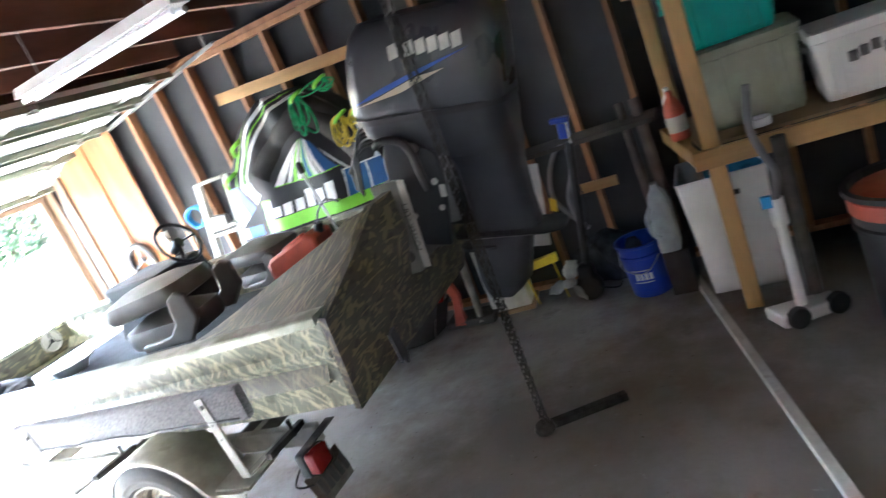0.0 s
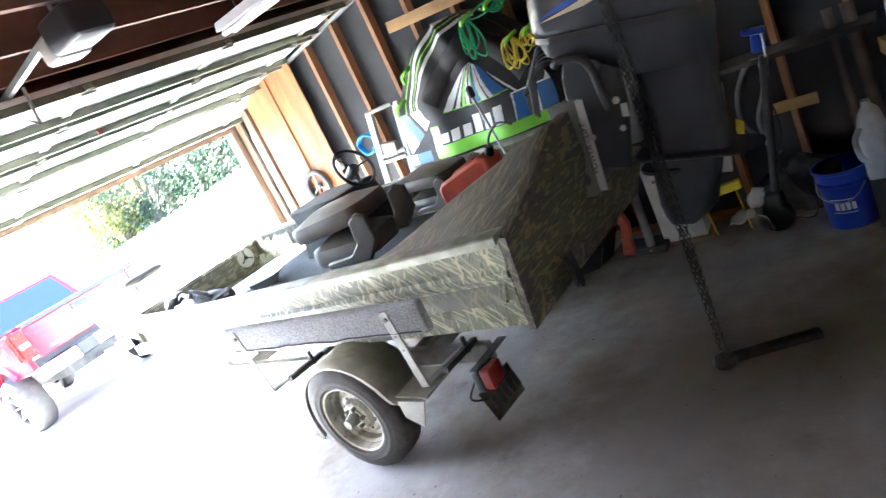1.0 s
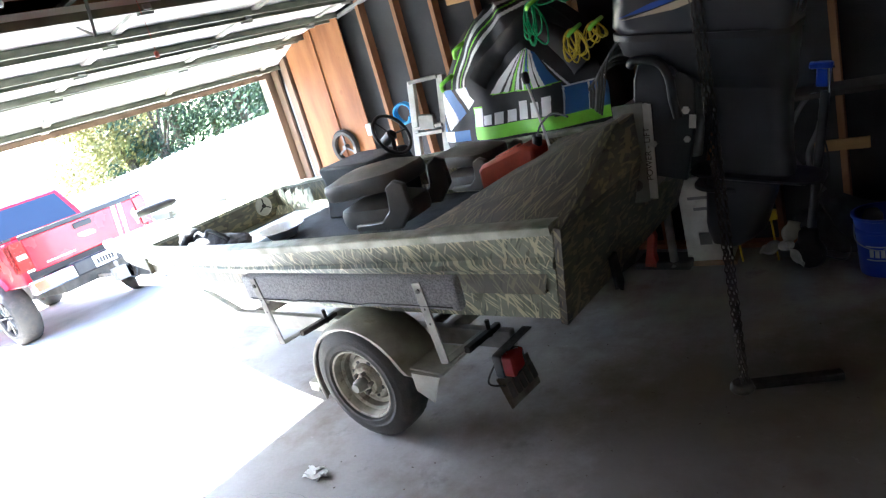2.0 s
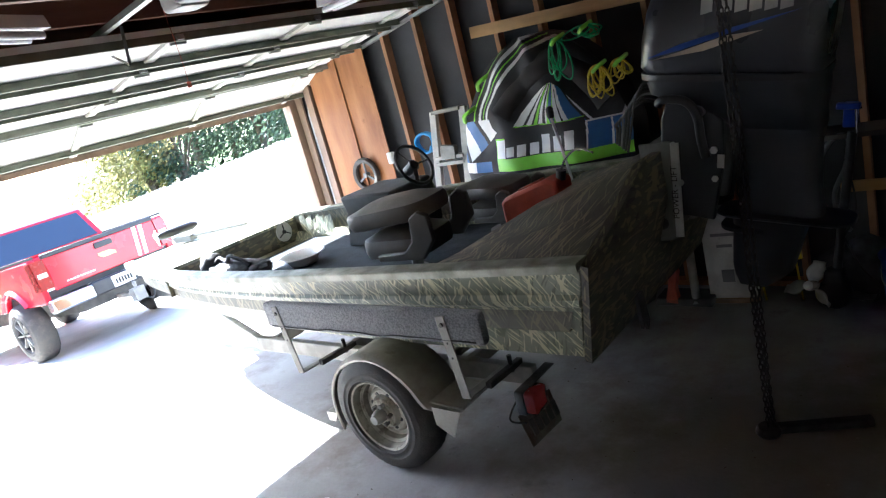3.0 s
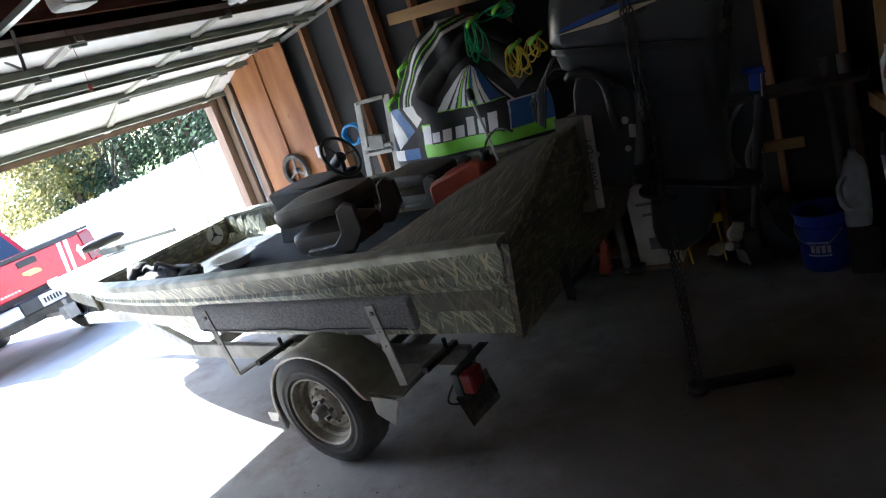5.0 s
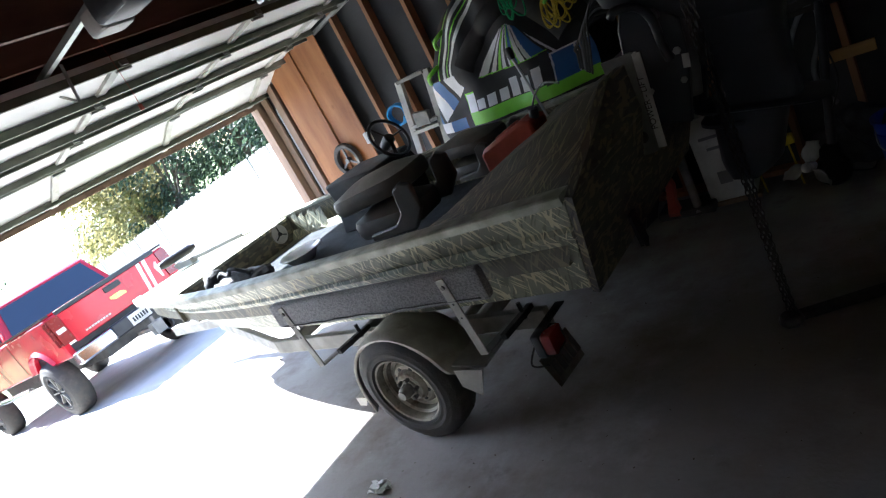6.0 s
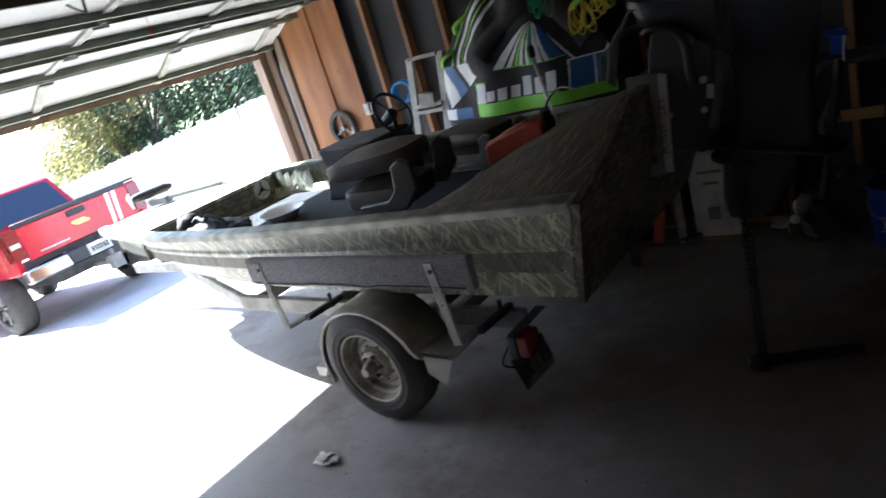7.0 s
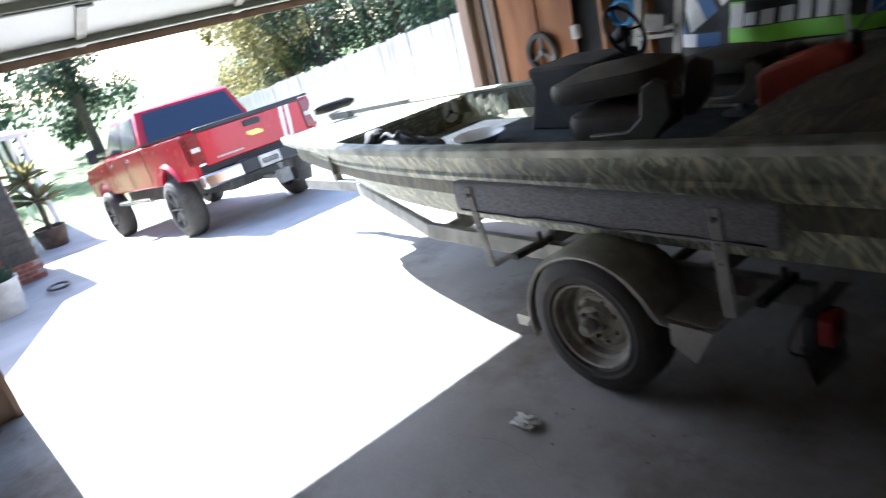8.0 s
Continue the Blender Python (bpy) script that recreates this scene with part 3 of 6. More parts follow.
ST = stations()
boat = thing("boat", (-1.8, CY, 0.67), "flat-bottomed aluminium boat painted in olive grass camouflage", "boat")
bm = B()
rings = []
for t, b in ST:
    r = []
    for sgn in (-1, 1):
        sec = []
        for f, o in ((0.0, 0.0), (0.3, 0.0), (0.34, 0.018), (0.40, 0.018), (0.44, 0.0), (0.8, 0.0), (1.0, 0.0)):
            p = t.lerp(b, f)
            sec.append(Vector((p.x, CY + sgn * (p.y + o), p.z)))
        r.append(sec)
    mid = Vector((b.x, CY, b.z - 0.02))
    rings.append(r[0] + [mid] + r[1][::-1])
loft(bm, rings, closed=False, caps=True)
part("hull", bm, CAMO, boat, "olive camouflage hull side with a pressed rib", angle=25)
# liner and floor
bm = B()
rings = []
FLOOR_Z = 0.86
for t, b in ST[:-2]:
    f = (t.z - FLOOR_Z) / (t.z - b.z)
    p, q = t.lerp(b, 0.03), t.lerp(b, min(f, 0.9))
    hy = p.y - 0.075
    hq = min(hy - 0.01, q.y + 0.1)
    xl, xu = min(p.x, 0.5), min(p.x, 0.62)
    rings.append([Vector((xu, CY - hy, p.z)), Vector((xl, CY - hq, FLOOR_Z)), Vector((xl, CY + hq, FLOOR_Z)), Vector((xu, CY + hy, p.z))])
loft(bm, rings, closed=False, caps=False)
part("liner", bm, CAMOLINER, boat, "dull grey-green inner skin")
bm = B()
slab(bm, [Vector((t.x, CY - t.y * 0.86 + 0.05, FLOOR_Z + 0.012)) for t, b in ST[1:20]] + [Vector((t.x, CY + t.y * 0.86 - 0.05, FLOOR_Z + 0.012)) for t, b in ST[1:20][::-1]], (0, 0, -0.01))
part("floor_panel", bm, BOATDECK, boat, "blue-grey carpeted floor", smooth=False)
for sgn in (-1, 1):
    bm = B()
    pts = [Vector((t.x, CY + sgn * t.y, t.z)) for t, b in ST]
    rs = []
    for p in pts:
        rs.append([p + Vector((0, sgn * dy, dz)) for dy, dz in ((0.022, -0.03), (0.026, 0.004), (0.02, 0.012), (-0.07, 0.012), (-0.075, 0.004), (-0.072, -0.02), (0.0, -0.014))])
    loft(bm, rs, True, True)
    part("gunwale", bm, WORNRAIL, boat, "worn camouflage gunwale cap")
# raised bow deck with its bulkhead
BX, BZ = -3.12, 1.075
bow = [(t, b) for t, b in ST if t.x < BX]
bm = B()
edge = [Vector((BX, CY - 0.72, BZ)), Vector((BX, CY + 0.72, BZ))]
slab(bm, [edge[0]] + [Vector((t.x, CY - t.y + 0.062, t.z - 0.006)) for t, b in bow] + [Vector((t.x, CY + t.y - 0.062, t.z - 0.006)) for t, b in bow[::-1]] + [edge[1]], (0, 0, -0.025))
part("bow_deck", bm, CAMO, boat, "pale raised bow deck", smooth=False)
# the dark camo on this aft face also carries its shade as colour
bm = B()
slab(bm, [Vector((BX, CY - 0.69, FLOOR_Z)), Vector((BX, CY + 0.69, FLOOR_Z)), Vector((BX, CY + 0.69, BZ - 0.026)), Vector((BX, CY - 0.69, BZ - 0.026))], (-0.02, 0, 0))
part("bulkhead", bm, CAMOLINER, boat, "brown bulkhead under the bow deck, shade put into its colour", smooth=False)
bm = B()
rg = random.Random(31)
for k in range(26):
    z0, z1 = 0.88 + 0.06 * rg.random(), 1.0 + 0.09 * rg.random()
    xx = BX + 0.07 + 0.42 * rg.random()
    w = rg.uniform(0.02, 0.05)
    quad(bm, [(xx, CY + 0.655, z0), (xx + w, CY + 0.660, z0 + 0.02), (xx + w * 0.7, CY + 0.670, z1), (xx - w * 0.4, CY + 0.667, z1 - 0.02)])
net = part("camouflage_net", bm, CAMO, boat, "ragged olive camouflage netting on the inner side", smooth=False)
nm_ = net.modifiers.new("thick", "SOLIDIFY")
nm_.thickness = 0.004
# transom and raised splash well
bm = B()
slab(bm, [Vector((0.492, CY - 0.745, 0.675)), Vector((0.492, CY + 0.745, 0.675)), Vector((0.668, CY + 0.925, 1.196)), Vector((0.668, CY - 0.925, 1.196))], (0.03, 0, -0.008))
slab(bm, [Vector((0.655, CY + y, z)) for y, z in ((-0.91, 1.19), (0.91, 1.19), (0.58, 1.3), (0.28, 1.42), (-0.28, 1.42), (-0.58, 1.3))], (0.045, 0, 0))
part("transom", bm, CAMOBROWN, boat, "dark camouflage transom")
bm = B()
top = [(-0.9, 1.19), (-0.58, 1.292), (-0.28, 1.41), (0.28, 1.41), (0.58, 1.292), (0.9, 1.19)]
fore = [(-0.88, 1.15), (-0.56, 1.13), (-0.28, 1.13), (0.28, 1.13), (0.56, 1.13), (0.88, 1.15)]
a = ring(bm, [Vector((0.66, CY + y, z)) for y, z in top])
b = ring(bm, [Vector((-0.22 + 0.0 * y, CY + y, z)) for y, z in fore])
c = ring(bm, [Vector((-0.22, CY + y * 0.86, FLOOR_Z)) for y, z in fore])
bridge(bm, a, b, False)
bridge(bm, b, c, False)
part("stern_deck", bm, CAMODECK, boat, "sloping stern deck in brown grass camouflage")
# hanging canvas strap at the stern corner
bm = B()
slab(bm, [(0.70, CY - 0.60, 0.92), (0.705, CY - 0.55, 0.93), (0.71, CY - 0.54, 0.79), (0.705, CY - 0.555, 0.75), (0.70, CY - 0.57, 0.79), (0.70, CY - 0.59, 0.77)], (0.015, 0, 0))
part("splash_cloth", bm, TUBEBLACK, boat, "torn black cloth hanging off the transom")
# side console
bm = B()
cr = []
for x0, z in ((-1.48, 0.87), (-1.45, 1.14), (-1.5, 1.25)):
    cr.append([Vector((x, y, z)) for x, y in ((x0, CY + 0.34), (x0, CY + 0.83), (x0 - 0.62 + (z - 0.87) * 0.2, CY + 0.83), (x0 - 0.62 + (z - 0.87) * 0.2, CY + 0.34))])
cr.append([p + Vector((0.0, 0, 0.03)) for p in cr[-1]])
loft(bm, cr)
part("console", bm, BOATIN, boat, "dark grey steering console", bevel=0.02)
bm = B()
m = pose(-1.46, CY + 0.64, 1.4, 0, 62, 0)
tor = []
for k in range(28):
    a = 2 * math.pi * k / 28
    tor.append(m @ Vector((0.165 * math.cos(a), 0.165 * math.sin(a), 0)))
hose(bm, tor + [tor[0], tor[1]], 0.014, 8, n=0)
for a in (90, 210, 330):
    beam(bm, m @ Vector((0, 0, 0)), m @ Vector((0.16 * math.cos(radians(a)), 0.16 * math.sin(radians(a)), 0)), 0.03, 0.01)
lathe(bm, [(0.04, -0.1), (0.045, 0.0), (0.03, 0.015)], m, 12)
part("steering_wheel", bm, BLACKP, boat, "black steering wheel")
# round vent on the inner side
vent = B()
m = pose(BX + 0.002, CY + 0.5, 0.985, 90, 0, 90)
lathe(vent, [(0.001, 0.002), (0.072, 0.002), (0.084, 0.012), (0.09, 0.004)], m, 28)
vp = part("round_vent", vent, OFFWHITE, boat, "round cream vent with three spokes")
bm = B()
for a in (90, 210, 330):
    beam(bm, m @ Vector((0, 0, 0.012)), m @ Vector((0.07 * math.cos(radians(a)), 0.07 * math.sin(radians(a)), 0.012)), 0.01, 0.006, up=(1, 0, 0))
lathe(bm, [(0.018, 0.0), (0.018, 0.018)], m, 12)
part("spoke", bm, INK, vp)
# jack plate on the transom
JX = -0.12
JACKALU = mat("dull_jack_aluminium", (0.2, 0.198, 0.18), 0.5, metal=0.3, vary=0.35, scale=9, bump=0.08)
jp = thing("jack_plate", (0.6, MY, 1.0), "aluminium jack plate bolted to the transom", "jack plate")
for yy in (MY - 0.17, MY + 0.15):
    bm = B()
    slab(bm, [(JX + x, yy, z) for x, z in ((0.72, 0.98), (0.80, 0.98), (0.86, 1.0), (0.9, 1.44), (0.86, 1.46), (0.72, 1.46))], (0, 0.02, 0))
    part("side_plate", bm, JACKALU, jp, bevel=0.003)
for z in (1.07, 1.17, 1.27, 1.37):
    bm = B()
    cyl(bm, (JX + 0.775, MY - 0.174, z), (JX + 0.775, MY - 0.168, z), 0.03, 16)
    part("lightening_hole", bm, FRAMEPAINT, jp)
bm = B()
span(bm, (JX + 0.722, MY - 0.149, 1.0), (JX + 0.80, MY + 0.149, 1.44))
part("back_plate", bm, JACKALU, jp, bevel=0.004)
bm = B()
sl0, sl1 = Vector((JX + 0.85, MY - 0.173, 1.0)), Vector((JX + 0.89, MY - 0.173, 1.45))
beam(bm, sl0, sl1, 0.006, 0.038, up=(1, 0, 0))
lab = part("label_strip", bm, OFFWHITE, jp, "white printed strip")
tx = bpy.data.curves.new("lettering", "FONT")
tx.body, tx.size, tx.extrude, tx.align_x, tx.align_y = "POWER - LIFT", 0.041, 0.0006, "CENTER", "CENTER"
tx.materials.append(INK)
to = new("lettering", tx)
to.parent, to.matrix_parent_inverse = jp, INV[jp.name]
to.matrix_basis = Matrix.Translation((sl0 + sl1) / 2 + Vector((0, -0.0275, 0))) @ pose(0, 0, 0, 90, 0, 0) @ pose(0, 0, 0, 0, 0, 85)

# ---- outboard motor ----
om = thing("outboard_motor", (0.95, MY, 0.62), "large charcoal outboard motor with blue and tan stripes", "outboard motor")


def sect(cx, w, d, z, r, tilt=0.0, n=5):
    return [Vector((cx + x + tilt * x, MY + y, z)) for x, y in rounded(w, d, r, n)]


bm = B()
loft(bm, [sect(0.98, 0.70, 0.41, 1.66, 0.08), sect(0.965, 0.73, 0.43, 1.69, 0.09), sect(0.97, 0.735, 0.44, 1.80, 0.10), sect(0.985, 0.72, 0.43, 1.93, 0.10), sect(1.0, 0.69, 0.41, 2.02, 0.11), sect(1.01, 0.62, 0.35, 2.075, 0.11), sect(1.01, 0.40, 0.2, 2.095, 0.08)])
part("cowl", bm, COWL, om, "glossy charcoal engine cowl")
bm = B()
loft(bm, [sect(0.965, 0.745, 0.44, 1.635, 0.13), sect(0.965, 0.745, 0.44, 1.662, 0.13)])
part("cowl_seal", bm, BLACKP, om)
bm = B()
loft(bm, [sect(1.16, 0.36, 0.26, 1.42, 0.08), sect(1.08, 0.5, 0.34, 1.5, 0.1), sect(0.985, 0.69, 0.41, 1.57, 0.1), sect(0.97, 0.71, 0.42, 1.635, 0.1)])
part("lower_cowl", bm, MOTOR, om)
bm = B()
loft(bm, [sect(1.2, 0.34, 0.17, 1.02, 0.06), sect(1.19, 0.31, 0.18, 1.16, 0.06), sect(1.175, 0.31, 0.22, 1.34, 0.07), sect(1.165, 0.35, 0.26, 1.43, 0.08)])
part("midsection", bm, MOTOR, om)
bm = B()
loft(bm, [sect(1.2, 0.52, 0.22, 1.0, 0.08), sect(1.21, 0.56, 0.24, 1.008, 0.08), sect(1.21, 0.55, 0.24, 1.016, 0.08), sect(1.2, 0.4, 0.18, 1.026, 0.06)])
part("cavitation_plate", bm, MOTOR, om)
bm = B()
loft(bm, [sect(1.1, 0.12, 0.05, 0.64, 0.02), sect(1.12, 0.2, 0.1, 0.69, 0.04), sect(1.14, 0.26, 0.16, 0.75, 0.06), sect(1.15, 0.29, 0.17, 0.88, 0.06), sect(1.16, 0.32, 0.17, 1.001, 0.06)])
part("lower_unit", bm, MOTOR, om, "dark grey gearcase")
bm = B()
loft(bm, [sect(1.06, 0.2, 0.2, 0.93, 0.08), sect(1.06, 0.22, 0.22, 0.935, 0.08), sect(1.06, 0.22, 0.22, 0.95, 0.08), sect(1.06, 0.2, 0.2, 0.955, 0.08)])
part("splash_collar", bm, MOTOR, om)
for sgn in (-1,):
    bm = B()
    yy = MY - 0.225
    slab(bm, [(0.66, yy, 1.735), (0.8, yy, 1.79), (1.0, yy, 1.845), (1.25, yy, 1.9), (1.0, yy, 1.825), (0.8, yy, 1.765)], (0, 0.01, 0))
    part("blue_stripe", bm, BLUESTRIPE, om)
    bm = B()
    slab(bm, [(0.67, yy - 0.001, 1.725), (0.8, yy - 0.001, 1.76), (0.98, yy - 0.001, 1.815), (1.12, yy - 0.001, 1.83), (0.9, yy - 0.001, 1.76)], (0, 0.01, 0))
    part("tan_stripe", bm, TANSTRIPE, om)
    for x0, x1 in ((0.88, 0.925), (0.955, 1.0), (1.01, 1.055), (1.065, 1.11), (1.12, 1.165), (1.175, 1.22)):
        bm = B()
        slab(bm, [(x0, MY - 0.221, 1.9), (x1, MY - 0.221, 1.91), (x1, MY - 0.215, 1.97), (x0, MY - 0.215, 1.96)], (0, 0.012, 0))
        part("marking_bar", bm, OFFWHITE, om)
# clamp bracket, swivel, tilt tube
bm = B()
for yy in (MY - 0.16, MY + 0.12):
    slab(bm, [(0.70, yy, 1.02), (0.95, yy, 1.0), (0.98, yy, 1.3), (0.97, yy, 1.46), (0.86, yy, 1.55), (0.72, yy, 1.53), (0.70, yy, 1.46)], (0, 0.04, 0))
part("clamp_bracket", bm, MOTOR, om, bevel=0.008)
bm = B()
hose(bm, [(0.70, MY - 0.2, 1.53), (0.73, MY - 0.21, 1.555), (0.82, MY - 0.21, 1.55), (0.87, MY - 0.2, 1.49), (0.89, MY - 0.19, 1.38), (0.91, MY - 0.18, 1.3)], 0.02, 10)
part("steering_arm", bm, BLACKP, om)
bm = B()
cyl(bm, (0.87, MY - 0.2, 1.5), (0.87, MY + 0.2, 1.5), 0.028, 12)
cyl(bm, (0.92, MY, 1.08), (0.94, MY, 1.45), 0.05, 14)
cyl(bm, (0.9, MY - 0.09, 1.1), (0.9, MY - 0.09, 1.35), 0.022, 10)
part("tilt_tube", bm, GREYP, om)
for k in range(6):
    bm = B()
    o = 0.03 * k
    hose(bm, [(0.72, MY - 0.16 + 0.03 * k, 1.6 - 0.02 * k), (0.64 - o * 0.5, MY - 0.18 + 0.03 * k, 1.63 - o * 0.8), (0.58 - o, MY - 0.16 + 0.03 * k, 1.55 - o), (0.55 - o * 0.9, MY - 0.13 + 0.03 * k, 1.42 - o * 0.4), (0.52 - o * 0.8, MY - 0.1 + 0.03 * k, 1.28)], 0.0055 + 0.0015 * (k % 3), 7)
    part("control_cable", bm, GREYP if k == 3 else BLACKP, om)
for x, z, w, h in ((0.80, 1.17, 0.03, 0.03), (0.94, 1.33, 0.035, 0.02), (0.76, 1.35, 0.02, 0.05), (0.95, 1.2, 0.03, 0.07)):
    bm = B()
    cyl(bm, (x, MY - 0.166, z), (x, MY - 0.176, z), w * 0.5, 6)
    part("bolt", bm, ALU, om)
bm = B()
span(bm, (0.955, MY - 0.168, 1.25), (0.985, MY - 0.163, 1.31))
part("warning_label", bm, OFFWHITE, om)

om.matrix_basis = Matrix.Translation((0.97, MY, 1.41)) @ pose(0, 0, 0, 0, 10, 0) @ Matrix.Translation((-0.97, -MY, -1.35)) @ om.matrix_basis

# ---- trailer ----
trl = thing("boat_trailer", (-0.76, CY, 0.0), "dusty single-axle boat trailer with tan fenders", "boat trailer")
for sgn in (-1, 1):
    bm = B()
    y0 = CY + sgn * 0.62
    beam(bm, (0.12, y0, 0.5), (-2.2, y0, 0.5), 0.05, 0.1)
    beam(bm, (-2.2, y0, 0.5), (-3.9, CY + sgn * 0.06, 0.48), 0.05, 0.1)
    part("side_rail", bm, DIRTYGALV, trl, bevel=0.006)
for x0 in (-0.35, -1.35, -2.15):
    bm = B()
    beam(bm, (x0, CY - 0.62, 0.47), (x0, CY + 0.62, 0.47), 0.05, 0.08)
    part("crossmember", bm, DIRTYGALV, trl, bevel=0.006)
bm = B()
cyl(bm, (-0.715, CY - 0.75, 0.346), (-0.715, CY + 0.75, 0.346), 0.03, 12)
part("axle", bm, FRAMEPAINT, trl)
bm = B()
beam(bm, (-3.85, CY, 0.48), (-4.95, CY, 0.45), 0.075, 0.1)
part("tongue", bm, DIRTYGALV, trl, bevel=0.006)
bm = B()
beam(bm, (-4.35, CY, 0.5), (-4.4, CY, 0.98), 0.07, 0.07)
box(bm, (-4.38, CY, 0.95), (0.1, 0.18, 0.08))
part("winch_post", bm, DIRTYGALV, trl, bevel=0.006)
for sgn in (-1, 1):
    bm = B()
    span(bm, (-2.4, CY + sgn * 0.4 - 0.045, 0.61), (-0.15, CY + sgn * 0.4 + 0.045, 0.668))
    part("bunk", bm, CARPET, trl, "carpeted bunk board", bevel=0.01)
    for x0 in (-2.15, -1.35, -0.35):
        bm = B()
        beam(bm, (x0, CY + sgn * 0.4, 0.5), (x0, CY + sgn * 0.4, 0.612), 0.05, 0.05)
        part("bunk_bracket", bm, DIRTYGALV, trl)


def wheel(parent, c, R, rim_r, w, face, rim_mat, tread=0.008, seg=80):
    """A wheel on an axle along y; face is -1 where its outer side looks to -y."""
    m = pose(c[0], c[1], c[2], 90 if face < 0 else -90, 0, 0)
    bm = B()
    pr_ = [(rim_r - 0.005, -w * 0.40), (rim_r + 0.012, -w * 0.47), (rim_r + 0.05, -w * 0.5), (R - 0.05, -w * 0.48), (R - 0.015, -w * 0.40), (R, -w * 0.28), (R + 0.002, -w * 0.1), (R + 0.002, w * 0.1), (R, w * 0.28), (R - 0.015, w * 0.40), (R - 0.05, w * 0.48), (R - 0.056, w * 0.494), (rim_r + 0.062, w * 0.505), (rim_r + 0.058, w * 0.518), (rim_r + 0.05, w * 0.518), (rim_r + 0.046, w * 0.504), (rim_r + 0.03, w * 0.50), (rim_r + 0.026, w * 0.512), (rim_r + 0.018, w * 0.51), (rim_r + 0.012, w * 0.47), (rim_r - 0.005, w * 0.40)]
    rings = lathe(bm, pr_, m, seg, closed=True)
    for ri in (4, 5, 8, 9):
        for k, v in enumerate(rings[ri]):
            if (k + (ri > 6)) % 2:
                v.co = m @ (Matrix.Diagonal((1 - tread, 1 - tread, 1, 1)) @ (m.inverted() @ v.co))
    whl = part("wheel", bm, RUBBER, parent, "black rubber tyre", angle=45)
    bm = B()
    d = w * 0.42
    q = rim_r / 0.185
    lathe(bm, [(rim_r + 0.008, d), (rim_r + 0.005, d + 0.01), (rim_r - 0.006, d + 0.006), (rim_r - 0.012, d - 0.012), (rim_r - 0.016, d - 0.04), (rim_r - 0.03, d - 0.052), (rim_r - 0.036, d - 0.085), (0.130 * q, d - 0.088), (0.122 * q, d - 0.066), (0.112 * q, d - 0.058), (0.092 * q, d - 0.056), (0.080 * q, d - 0.036), (0.074 * q, d - 0.03), (0.048 * q, d - 0.03), (0.044 * q, d - 0.02), (0.001, d - 0.02)], m, 48, caps=False)
    lathe(bm, [(rim_r - 0.012, d - 0.012), (rim_r - 0.02, 0.0), (rim_r, -w * 0.42)], m, 48, caps=False)
    rim = part("rim", bm, rim_mat, whl, "cream painted steel rim" if rim_mat is RIM else "black alloy rim", angle=30)
    return whl, rim, m, d


